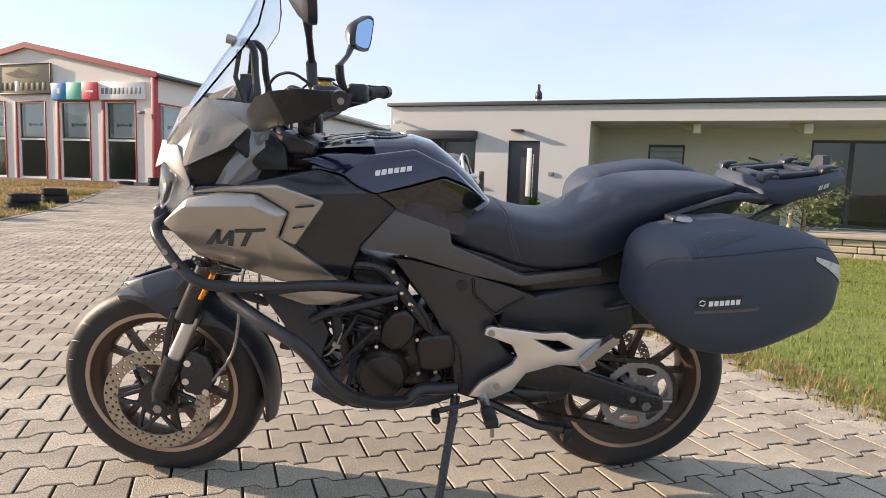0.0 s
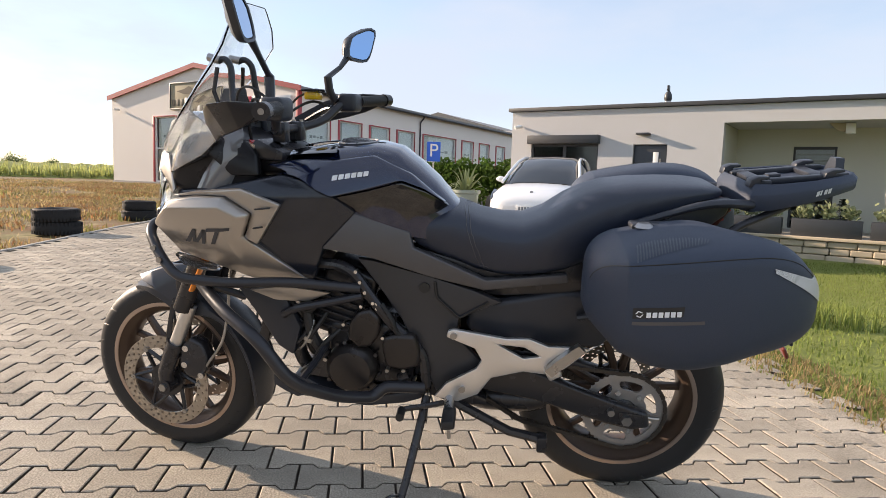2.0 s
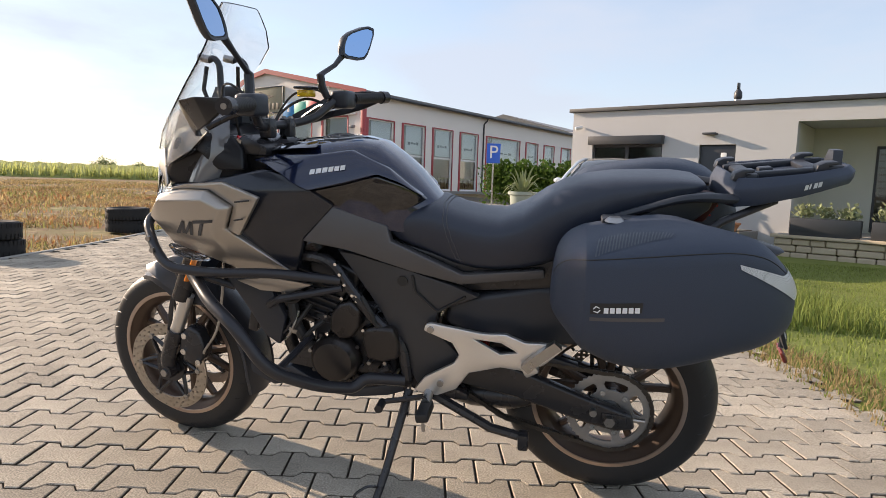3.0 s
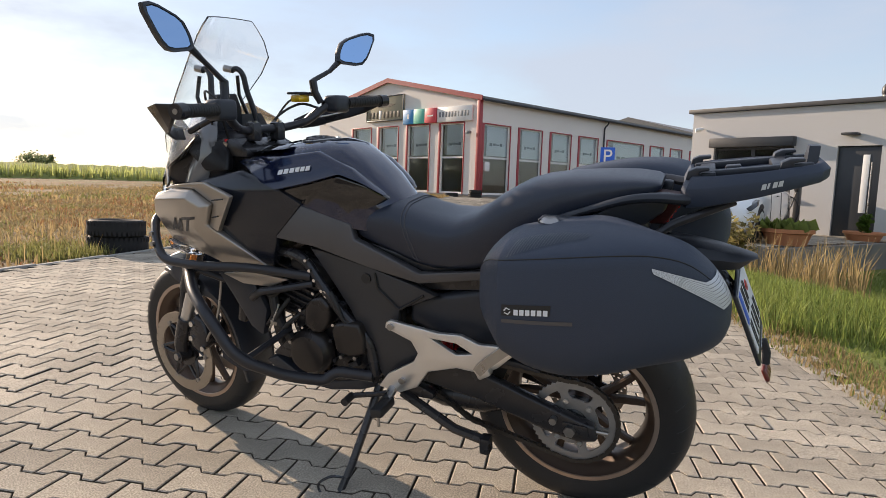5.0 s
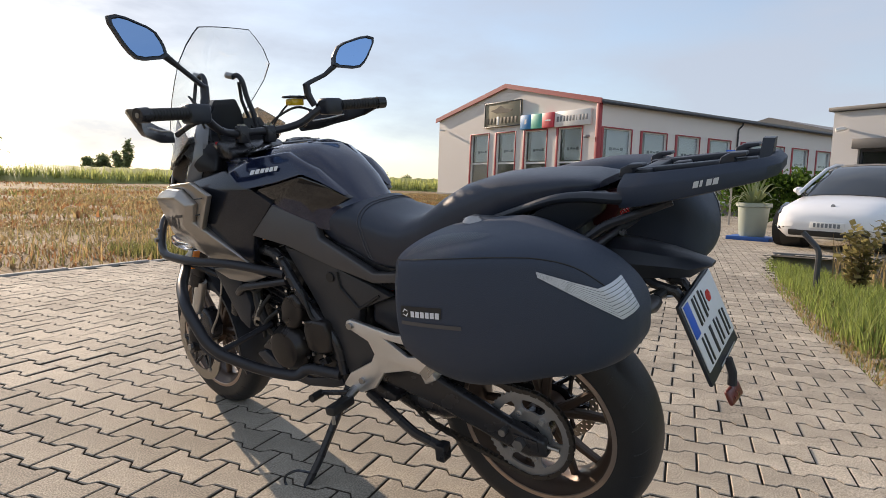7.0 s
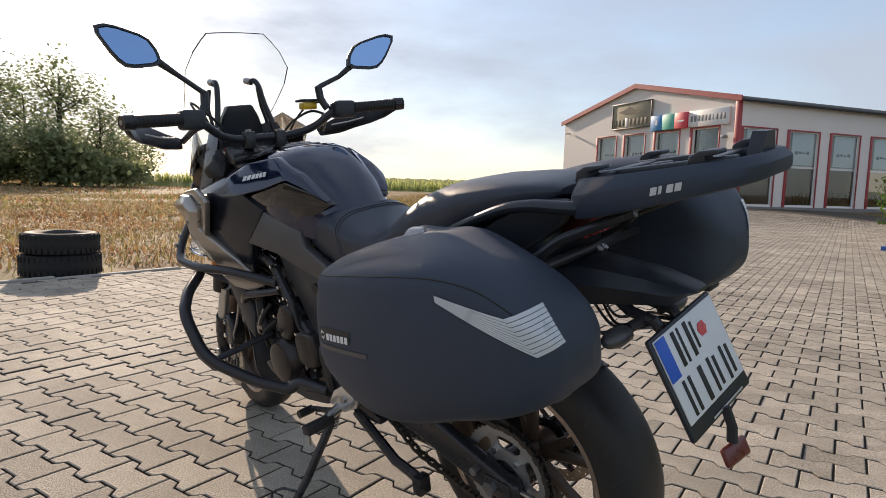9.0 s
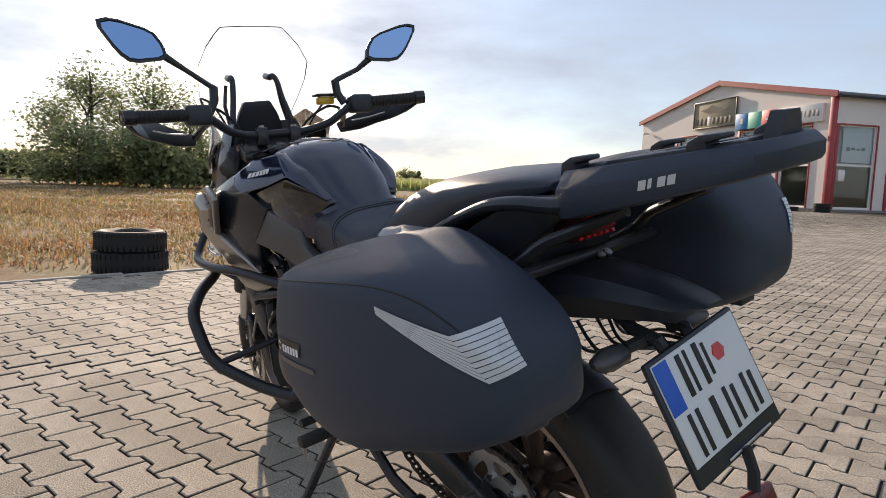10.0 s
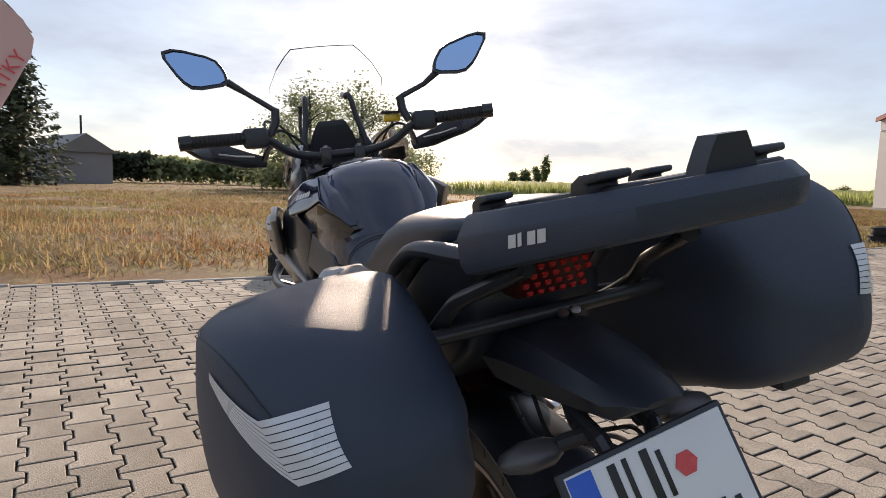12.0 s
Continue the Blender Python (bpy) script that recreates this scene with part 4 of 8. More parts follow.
# engine and frame core
core = bmesh.new()
add_box(core, (0.74, 0, 0.47), (0.26, 0.24, 0.20))
add_box(core, (0.82, 0, 0.62), (0.16, 0.22, 0.22), Matrix.Rotation(radians(-18), 3, "Y"))
add_box(core, (0.56, 0, 0.50), (0.14, 0.2, 0.22))
engine = part("engine", soften(core, 0.02, 3), M_DARK, bike, "dark twin-cylinder engine block")
for k in range(7):
    part("cooling_fin", box((0.845 + 0.012 * k * 0.3, 0, 0.545 + 0.024 * k), (0.175, 0.245, 0.006), 0.002, Matrix.Rotation(radians(-18), 3, "Y")), M_DARK, engine)
for s in (1, -1):
    S = lambda x, y, z: (x, s * y, z)
    cov = lathe([(0, 0.045), (0.045, 0.045), (0.058, 0.041), (0.066, 0.028), (0.072, 0.022), (0.076, 0.0), (0, 0)], 36, closed=False)
    c1 = part("alternator_cover", moved(cov if s > 0 else flipped(cov), Matrix.Translation(S(0.790, 0.135, 0.437))), M_CASE, engine, "round brown-black engine cover")
    for k in range(8):
        a = 2 * math.pi * (k + 0.3) / 8
        part("cover_bolt", cyl(S(0.790 + 0.081 * math.cos(a), 0.135, 0.437 + 0.081 * math.sin(a)), S(0.790 + 0.081 * math.cos(a), 0.149, 0.437 + 0.081 * math.sin(a)), 0.0062, n=8, bevel=0.0015), M_STEEL if k in (0, 2, 6) else M_DARK, c1)
    c2 = part("cam_cover", slab([(0.798, 0.534), (0.790, 0.585), (0.765, 0.618), (0.729, 0.628), (0.701, 0.599), (0.706, 0.548), (0.732, 0.512), (0.769, 0.505)], s * 0.11, s * 0.168, 0.012, 3), M_CASE, engine)
    for x, z in ((0.808, 0.575), (0.757, 0.632), (0.712, 0.628), (0.697, 0.540), (0.806, 0.520), (0.716, 0.640)):
        part("cover_bolt", cyl(S(x, 0.120, z), S(x, 0.165, z), 0.0050, n=8, bevel=0.0015), M_CHROME, c2)
    part("sprocket_cover", slab([(0.700, 0.520), (0.690, 0.548), (0.658, 0.556), (0.605, 0.556), (0.590, 0.510), (0.592, 0.462), (0.640, 0.446), (0.688, 0.455)], s * 0.10, s * 0.172, 0.012, 3), M_CASE, engine, "ribbed dark sprocket cover")
    part("sump_side", slab([(0.960, 0.395), (0.880, 0.470), (0.860, 0.480), (0.840, 0.370), (0.720, 0.345), (0.590, 0.350), (0.580, 0.372), (0.720, 0.365)], s * 0.07, s * 0.125, 0.008), M_DARK, engine)
    for x, z in ((0.640, 0.435), (0.688, 0.432), (0.612, 0.396)):
        part("crankcase_bolt", cyl(S(x, 0.10, z), S(x, 0.150, z), 0.006, n=8, bevel=0.0015), M_STEEL, engine)
    both_frame = rounded([S(0.905, 0.13, 0.745), S(0.79, 0.150, 0.745), S(0.735, 0.150, 0.66), S(0.655, 0.150, 0.56), S(0.585, 0.145, 0.50), S(0.575, 0.14, 0.39)], 0.05)
    part("frame_tube", tube(both_frame, 0.016, 10), M_DARK, bike)
    for x, z in ((0.768, 0.735), (0.757, 0.705), (0.744, 0.676), (0.722, 0.646)):
        part("frame_bolt", cyl(S(x, 0.150, z), S(x, 0.172, z), 0.0050, n=8, bevel=0.0015), M_CHROME, bike)
    part("coolant_hose", tube(spline([S(0.93, 0.12, 0.66), S(0.915, 0.145, 0.60), S(0.90, 0.15, 0.53), S(0.87, 0.14, 0.47)], 6), 0.016, 10), M_RUBBER, engine)
    part("throttle_cable", tube(spline([S(0.97, 0.10, 0.70), S(0.955, 0.14, 0.64), S(0.945, 0.14, 0.58), S(0.89, 0.15, 0.56)], 6), 0.004, 6), M_GRIP, engine)
    part("pipe_clamp", tube([S(0.932, 0.140, 0.625), S(0.938, 0.142, 0.600), S(0.930, 0.140, 0.585)], 0.006, 8), M_DARK, engine)
    part("radiator_pipe", tube(spline([S(0.905, 0.150, 0.572), S(0.925, 0.158, 0.530), S(0.95, 0.150, 0.505)], 5), 0.0065, 8), M_DARK, engine)
for k, (x, y, z, w, h) in enumerate(((0.905, 0.128, 0.640, 0.030, 0.022), (0.955, 0.120, 0.585, 0.026, 0.034), (0.880, 0.145, 0.500, 0.022, 0.030), (0.935, 0.130, 0.530, 0.018, 0.024), (0.670, 0.150, 0.600, 0.026, 0.020), (0.640, 0.148, 0.420, 0.030, 0.016))):
    both("engine_bracket", box((x, y, z), (w, 0.014, h), 0.003, Matrix.Rotation(radians(20 + 37 * k), 3, "Y")), M_STEEL if k == 1 else M_DARK, engine)
for pts in ([(0.985, 0.115, 0.660), (0.950, 0.150, 0.625), (0.905, 0.160, 0.610), (0.870, 0.150, 0.640)], [(0.960, 0.120, 0.500), (0.915, 0.158, 0.520), (0.885, 0.160, 0.560), (0.860, 0.140, 0.600)],
            [(0.700, 0.155, 0.640), (0.670, 0.168, 0.600), (0.655, 0.165, 0.560), (0.620, 0.150, 0.545)], [(0.90, 0.15, 0.455), (0.875, 0.168, 0.500), (0.850, 0.168, 0.530), (0.820, 0.150, 0.555)]):
    both("engine_hose", tube(spline(pts, 6), 0.0065, 8), M_GRIP, engine)
both("oil_line", tube(spline([(0.955, 0.130, 0.478), (0.930, 0.160, 0.500), (0.905, 0.165, 0.540), (0.895, 0.150, 0.580)], 6), 0.0040, 7), M_STEEL, engine)
both("hose_clip", cyl((0.912, 0.150, 0.520), (0.906, 0.152, 0.532), 0.0185, n=14, bevel=0.001), M_STEEL, engine)
radiator = part("radiator", box((1.02, 0, 0.62), (0.03, 0.30, 0.24), 0.006, Matrix.Rotation(radians(-14), 3, "Y")), M_DARK, bike, "black radiator behind the front wheel")
for k in range(2):
    y = 0.05 if k else -0.05
    part("exhaust_pipe", tube(spline([(0.92, y, 0.60), (0.975, y, 0.52), (0.96, y, 0.40), (0.86, y * 0.8, 0.33), (0.65, y * 0.5, 0.315), (0.45, -0.03, 0.32)], 8), 0.021, 12), M_DARK, bike, "dark exhaust header pipe")
part("muffler", loft([[Vector((x, -0.03 + w * math.cos(2 * math.pi * k / 20), 0.31 + h * math.sin(2 * math.pi * k / 20))) for k in range(20)] for x, w, h in ((0.50, 0.03, 0.03), (0.47, 0.08, 0.05), (0.40, 0.105, 0.06), (0.27, 0.105, 0.06), (0.22, 0.09, 0.045))]), M_DARK, bike, "short underbody exhaust box")
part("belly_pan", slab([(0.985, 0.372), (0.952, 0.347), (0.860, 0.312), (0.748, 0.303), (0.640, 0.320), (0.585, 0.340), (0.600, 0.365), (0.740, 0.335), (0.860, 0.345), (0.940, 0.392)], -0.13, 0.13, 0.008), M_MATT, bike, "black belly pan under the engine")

# tank
secs = []
for x, w, zt, zb in ((1.035, 0.070, 1.020, 0.93), (1.00, 0.105, 1.032, 0.92), (0.95, 0.132, 1.044, 0.90), (0.88, 0.152, 1.056, 0.88), (0.80, 0.160, 1.066, 0.86), (0.72, 0.158, 1.069, 0.85), (0.665, 0.150, 1.056, 0.84), (0.61, 0.136, 1.016, 0.83), (0.56, 0.120, 0.972, 0.82), (0.515, 0.100, 0.920, 0.81), (0.49, 0.080, 0.895, 0.80)):
    row = []
    for k in range(25):
        a = math.pi * k / 24
        c, s_ = math.cos(a), math.sin(a)
        row.append(Vector((x, w * math.copysign(abs(c) ** 0.62, c), zb + (zt - zb) * s_ ** 0.62)))
    secs.append(row)
tank = part("fuel_tank", loft(secs), M_TANK, bike, "glossy navy-black fuel tank")
cap = lathe([(0, 0.010), (0.03, 0.010), (0.034, 0.007), (0.045, 0.006), (0.048, 0.0), (0, 0)], 32, axis="z", closed=False)
part("fuel_cap", moved(cap, Matrix.Translation((0.79, 0, 1.065)) @ Matrix.Rotation(radians(-4), 4, "Y")), M_DARK, tank)
part("tank_rim", tube([Vector((0.79 + 0.055 * math.cos(2 * math.pi * k / 32), 0.055 * math.sin(2 * math.pi * k / 32), 1.067 - 0.003 * math.cos(2 * math.pi * k / 32))) for k in range(32)], 0.003, 6, True), M_STEEL, tank)
both("tank_shoulder", shell([(1.02, 0.120, 1.012), (0.963, 0.155, 1.004), (0.905, 0.200, 0.990), (0.862, 0.212, 0.965), (0.819, 0.212, 0.946), (0.730, 0.172, 0.962), (0.644, 0.154, 0.985), (0.585, 0.142, 0.962), (0.530, 0.110, 0.922), (0.62, 0.130, 1.000), (0.721, 0.130, 1.046), (0.820, 0.160, 1.034), (0.93, 0.138, 1.030)],
     [[0, 1, 12], [1, 2, 11, 12], [2, 3, 4, 5, 11], [5, 6, 10, 11], [6, 7, 9, 10], [7, 8, 9]], 0.03, 0.006), M_TANK, label="glossy navy tank side panel")
both("tank_insert", shell([(0.822, 0.183, 0.940), (0.730, 0.176, 0.960), (0.646, 0.156, 0.982), (0.580, 0.132, 0.955), (0.522, 0.100, 0.914), (0.575, 0.122, 0.880), (0.624, 0.136, 0.845), (0.767, 0.160, 0.897)],
     [[0, 1, 7], [1, 2, 7], [2, 3, 5, 6], [2, 6, 7], [3, 4, 5]], 0.03, 0.006), M_GLOSS, label="gloss black tank infill")
both("tank_vent", shell([(0.985, 0.105, 1.034), (0.90, 0.128, 1.046), (0.82, 0.138, 1.052), (0.83, 0.09, 1.064), (0.92, 0.07, 1.056), (0.985, 0.06, 1.042)], [[0, 1, 4, 5], [1, 2, 3, 4]], 0.012, 0.004), M_GLOSS)

# fairing
both("side_fairing", shell([(1.262, 0.150, 0.940), (1.155, 0.172, 0.952), (0.963, 0.176, 0.994), (0.905, 0.190, 0.985), (0.819, 0.192, 0.944), (0.764, 0.170, 0.900), (0.850, 0.180, 0.806), (0.885, 0.168, 0.704), (1.000, 0.200, 0.745), (1.100, 0.205, 0.800), (1.020, 0.222, 0.880), (1.000, 0.212, 0.940), (1.250, 0.180, 0.830)],
     [[0, 1, 10, 9, 12], [1, 2, 11, 10], [2, 3, 4, 11], [4, 5, 6, 10, 11], [6, 7, 8, 9, 10]], 0.04, 0.008), M_FAIR, label="satin black side fairing")
both("silver_cowl", shell([(1.332, 0.165, 0.850), (1.262, 0.205, 0.922), (1.180, 0.232, 0.940), (1.096, 0.245, 0.942), (1.024, 0.250, 0.902), (1.048, 0.248, 0.842), (0.892, 0.172, 0.700), (1.044, 0.205, 0.716), (1.150, 0.205, 0.752), (1.246, 0.190, 0.776), (1.300, 0.175, 0.822), (1.265, 0.222, 0.902), (1.100, 0.262, 0.918), (1.050, 0.262, 0.895), (1.085, 0.258, 0.835)],
     [[0, 1, 11], [1, 2, 3, 12, 11], [3, 4, 13, 12], [4, 5, 14, 13], [5, 6, 7, 14], [0, 11, 12, 13, 14, 9, 10], [14, 7, 8, 9]], 0.03, 0.006), M_SILVER, label="silver painted fairing wing", right=(0, -0.050, 0.022))
both("silver_blade", shell([(1.258, 0.190, 0.932), (1.184, 0.212, 0.950), (1.048, 0.238, 0.966), (0.938, 0.258, 0.931), (1.008, 0.246, 0.822), (1.046, 0.236, 0.836), (1.024, 0.236, 0.902), (1.094, 0.230, 0.944)],
     [[0, 1, 7], [1, 2, 7], [2, 3, 6, 7], [3, 4, 5, 6]], 0.02, 0.005), M_SILVER, label="silver fairing blade with two slots", right=(0, -0.050, 0.022))
for z0, x0, x1 in ((0.918, 1.005, 0.962), (0.868, 1.012, 0.985)):
    both("fairing_slot", tube([(x0, 0.2555, z0), (x1, 0.2605, z0 + 0.006)], 0.0024, 6), M_INK, right=(0, -0.050, 0.022))
both("lower_duct", shell([(1.063, 0.190, 0.676), (0.963, 0.182, 0.688), (0.841, 0.160, 0.666), (0.906, 0.172, 0.640), (0.992, 0.186, 0.648)], [[0, 1, 2, 3, 4]], 0.012, 0.004), M_SILVER, label="small silver lower duct panel")
both("front_indicator", loft([[Vector((x, 0.18 + w * math.cos(2 * math.pi * k / 14), z + h * math.sin(2 * math.pi * k / 14))) for k in range(14)] for x, z, w, h in ((1.262, 0.768, 0.012, 0.004), (1.235, 0.752, 0.03, 0.012), (1.19, 0.742, 0.034, 0.014), (1.145, 0.733, 0.02, 0.006))]), M_LENS, label="clear front indicator under the cowl")
both("radiator_guard", slab([(1.12, 0.690), (1.07, 0.690), (0.965, 0.640), (0.930, 0.560), (0.955, 0.470), (1.00, 0.500), (1.06, 0.600)], 0.120, 0.165, 0.010), M_MATT)

# nose, headlamp
secs = []
for z, xf, xr, w in ((0.800, 1.345, 1.27, 0.07), (0.835, 1.372, 1.24, 0.13), (0.880, 1.380, 1.20, 0.165), (0.930, 1.368, 1.16, 0.175), (0.985, 1.352, 1.13, 0.172), (1.040, 1.334, 1.11, 0.160), (1.095, 1.300, 1.11, 0.142), (1.140, 1.268, 1.12, 0.120)):
    row = []
    for k in range(17):
        u = -1 + k / 8
        row.append(Vector((xr + (xf - xr) * (1 - abs(u) ** 1.7), w * u, z)))
    secs.append(row + [Vector((v.x - 0.035, v.y * 0.86, v.z)) for v in row[::-1]])
nose = part("nose_cowl", loft(secs), M_NOSE, bike, "gloss dark grey nose cowl", 75)
both("nose_flank", shell([(1.345, 0.045, 1.030), (1.290, 0.092, 1.120), (1.215, 0.130, 1.152), (1.120, 0.168, 1.090), (1.170, 0.178, 1.040), (1.270, 0.150, 0.990), (1.345, 0.060, 0.960)], [[0, 1, 2, 5, 6], [2, 3, 4, 5]], 0.006, 0.002), M_DEFLECT, label="smoked clear wind deflector beside the screen", smooth=75, right=(0, -0.080, 0.022))
both("deflector_lining", shell([(1.255, 0.110, 1.070), (1.135, 0.155, 1.075), (1.165, 0.166, 1.035), (1.262, 0.140, 0.992), (1.300, 0.108, 0.990)], [[0, 1, 2, 3, 4]], 0.004, 0.001), M_GUARD, right=(0, -0.080, 0.022))
both("headlamp", shell([(1.385, 0.015, 0.880), (1.372, 0.020, 0.960), (1.345, 0.075, 0.990), (1.300, 0.140, 0.960), (1.318, 0.140, 0.900), (1.360, 0.080, 0.860)], [[0, 1, 2, 5], [2, 3, 4, 5]], 0.02, 0.005), M_LENS, label="clear headlamp lens")
both("nose_blade", shell([(1.385, 0.020, 0.960), (1.358, 0.030, 1.035), (1.300, 0.105, 1.030), (1.262, 0.158, 0.945), (1.270, 0.162, 0.930), (1.340, 0.085, 0.985)], [[0, 1, 2, 5], [2, 3, 4, 5]], 0.012, 0.004), M_SILVER, label="pale silver blade over the headlamp")
part("beak", slab([(1.388, 0.800), (1.392, 0.860), (1.365, 0.875), (1.300, 0.830), (1.290, 0.790)], -0.05, 0.05, 0.012, 3), M_MATT, bike)

# windscreen
rows_c = ((1.348, 1.030, 0.075), (1.318, 1.085, 0.115), (1.272, 1.150, 0.145), (1.226, 1.215, 0.165), (1.185, 1.270, 0.177), (1.152, 1.320, 0.178), (1.125, 1.370, 0.150), (1.108, 1.405, 0.120), (1.098, 1.426, 0.098))


def screen_sheet(off):
    out = []
    for x, z, w in rows_c:
        out.append([Vector((x - 1.9 * (w * u) ** 2 + off, w * u, z + (0.006 * (1 - u * u) if z > 1.42 else 0) + off * 0.6)) for u in [-1 + k / 8 for k in range(17)]])
    return out


f, b = screen_sheet(0.0), screen_sheet(-0.004)
scr = loft([r + q[::-1] for r, q in zip(f, b)])
windscreen = part("windscreen", scr, M_SCREEN, bike, "tall clear plastic windscreen")
edge = [r[0] for r in f[4:]] + f[-1][1:-1] + [r[-1] for r in f[:5:-1]]
part("screen_edge", tube(edge, 0.0012, 6), M_GREY, windscreen, "dark edge of the windscreen")
for s in (1, -1):
    S = lambda x, y, z: (x, s * y, z)
    rod = part("screen_strut", tube(spline([S(1.155, 0.066, 1.278), S(1.135, 0.069, 1.283), S(1.118, 0.074, 1.262), S(1.115, 0.082, 1.21), S(1.108, 0.096, 1.15), S(1.10, 0.105, 1.07)], 6), [0.0085, 0.0095], 10), M_MATT, bike, "curved black windscreen strut")
    part("strut_knob", cyl(S(1.150, 0.066, 1.280), S(1.182, 0.064, 1.288), 0.011, n=12, bevel=0.003), M_STEEL, rod)
    part("strut_rail", tube([S(1.125, 0.10, 1.10), S(1.16, 0.095, 1.20), S(1.150, 0.085, 1.262)], 0.006, 8), M_DARK, rod)
dash = part("instrument_panel", soften(loft([[Vector((x + d, w * u, z)) for u, d in ((-1, 0.0), (1, 0.0), (0.92, 0.03), (-0.92, 0.03))] for x, w, z in ((1.150, 0.080, 1.090), (1.142, 0.076, 1.135), (1.135, 0.066, 1.165), (1.128, 0.046, 1.200), (1.130, 0.040, 1.206))]), 0.005, 2), M_MATT, bike, "black instrument housing seen from behind")
part("instrument_glass", soften(loft([[Vector((x - 0.0035 + d, w * u, z)) for u, d in ((-1, 0.0), (1, 0.0), (1, 0.004), (-1, 0.004))] for x, w, z in ((1.148, 0.068, 1.105), (1.141, 0.066, 1.138), (1.135, 0.057, 1.164), (1.130, 0.044, 1.188))]), 0.001, 1), M_MATT, dash)
part("cockpit", slab([(1.24, 1.085), (1.14, 1.10), (1.06, 1.06), (1.03, 1.00), (1.05, 0.94), (1.20, 0.90), (1.30, 0.95)], -0.145, 0.145, 0.03, 3), M_GUARD, bike, "black cockpit lining")
both("cockpit_wing", shell([(1.135, 0.150, 1.085), (1.165, 0.165, 1.045), (1.10, 0.165, 0.985), (1.03, 0.150, 0.985), (1.04, 0.130, 1.04), (1.07, 0.125, 1.075)], [[0, 1, 2, 3, 4, 5]], 0.03, 0.008), M_GUARD)

# handlebar and controls, turned with the fork
bar_pts = [(0.842, 0.412, 1.168), (0.883, 0.270, 1.167), (0.918, 0.215, 1.158), (0.950, 0.150, 1.115), (0.985, 0.080, 1.098), (0.988, 0.0, 1.098)]
bar_pts = [(x, y, z - 0.045 * y) for x, y, z in bar_pts] + [(x, -y, z + 0.045 * y) for x, y, z in bar_pts[-2::-1]]
bar = part("handlebar", moved(tube(spline(bar_pts, 7), 0.0125, 12), STEERED), M_TUBE, bike, "black tubular handlebar")
part("top_yoke", moved(slab([(1.06, 1.045), (1.03, 1.075), (0.95, 1.040), (0.955, 1.015), (1.05, 1.015)], -0.115, 0.115, 0.010), STEERED), M_DARK, bike)
part("yoke_cover", moved(box((1.000, 0, 1.010), (0.090, 0.190, 0.075), 0.018, None, 3), STEERED), M_GUARD, bike)
for y in (0.05, -0.05):
    part("bar_clamp", moved(box((0.988, y, 1.090), (0.040, 0.034, 0.056), 0.007), STEERED), M_DARK, bar)
    for dx in (-0.012, 0.012):
        part("clamp_bolt", moved(cyl((0.988 + dx, y, 1.115), (0.988 + dx, y, 1.123), 0.006, n=8), STEERED), M_STEEL, bar)
for s in (1, -1):
    S = lambda x, y, z: (x, s * y, z - 0.045 * s * y)
    d = (Vector(S(0.842, 0.412, 1.168)) - Vector(S(0.883, 0.270, 1.167))).normalized()
    g0 = Vector(S(0.881, 0.276, 1.167))
    prof = [(0.013, 0.0)]
    for k in range(13):
        prof += [(0.0172, 0.0105 * k + 0.0005), (0.0172, 0.0105 * k + 0.0080), (0.0160, 0.0105 * k + 0.0088), (0.0160, 0.0105 * k + 0.0100)]
    prof.append((0.013, 0.137))
    grip = lathe(prof, 16, "z", closed=False)
    gm = d.to_track_quat("Z", "Y").to_matrix().to_4x4()
    gm.translation = g0
    part("grip", moved(moved(grip, gm), STEERED), M_GRIP, bar, "ribbed black rubber grip")
    part("bar_end", moved(cyl(g0 + d * 0.135, g0 + d * 0.165, 0.021, 0.0195, 20, 0.004), STEERED), M_DARK, bar, "round bar-end weight")
    part("bar_end_screw", moved(cyl(g0 + d * 0.164, g0 + d * 0.1665, 0.007, n=12), STEERED), M_STEEL, bar)
    sw = box(S(0.900, 0.242, 1.164), (0.060, 0.070, 0.056), 0.012, None, 3)
    part("switch_block", moved(sw, STEERED), M_MATT, bar, "black switch block with buttons")
    part("switch_button", moved(box(S(0.877, 0.242, 1.174), (0.010, 0.018, 0.012), 0.003), STEERED), M_RED if s < 0 else M_GREY, bar)
    part("lever_mount", moved(box(S(0.918, 0.225, 1.160), (0.050, 0.034, 0.036), 0.008), STEERED), M_DARK, bar)
    lever = part("clutch_lever" if s > 0 else "brake_lever", moved(tube(spline([S(0.940, 0.225, 1.160), S(0.945, 0.270, 1.158), S(0.918, 0.330, 1.156), S(0.898, 0.375, 1.158)], 6), [0.009, 0.006], 8, flat=0.6), STEERED), M_DARK, bar)
    guard = shell([S(0.846, 0.428, 1.186), S(0.920, 0.428, 1.188), S(0.985, 0.405, 1.179), S(1.030, 0.350, 1.162), S(1.065, 0.290, 1.134), S(1.085, 0.238, 1.114),
                   S(1.066, 0.245, 1.082), S(1.032, 0.298, 1.087), S(0.995, 0.342, 1.102), S(0.955, 0.378, 1.112), S(0.905, 0.408, 1.128), S(0.856, 0.432, 1.152)],
                  [[0, 1, 10, 11], [1, 2, 9, 10], [2, 3, 8, 9], [3, 4, 7, 8], [4, 5, 6, 7]], 0.014, 0.006)
    gd = part("hand_guard", moved(guard, STEERED), M_GUARD, bar, "black plastic hand guard with a pale strip for the lever")
    # added pale strip that stands for the lever, not a part of the guard
    part("lever_strip", moved(tube([S(1.030, 0.262, 1.118), S(1.000, 0.312, 1.124), S(0.962, 0.352, 1.134)], 0.005, 8, flat=0.5), STEERED), M_WHITE, gd)
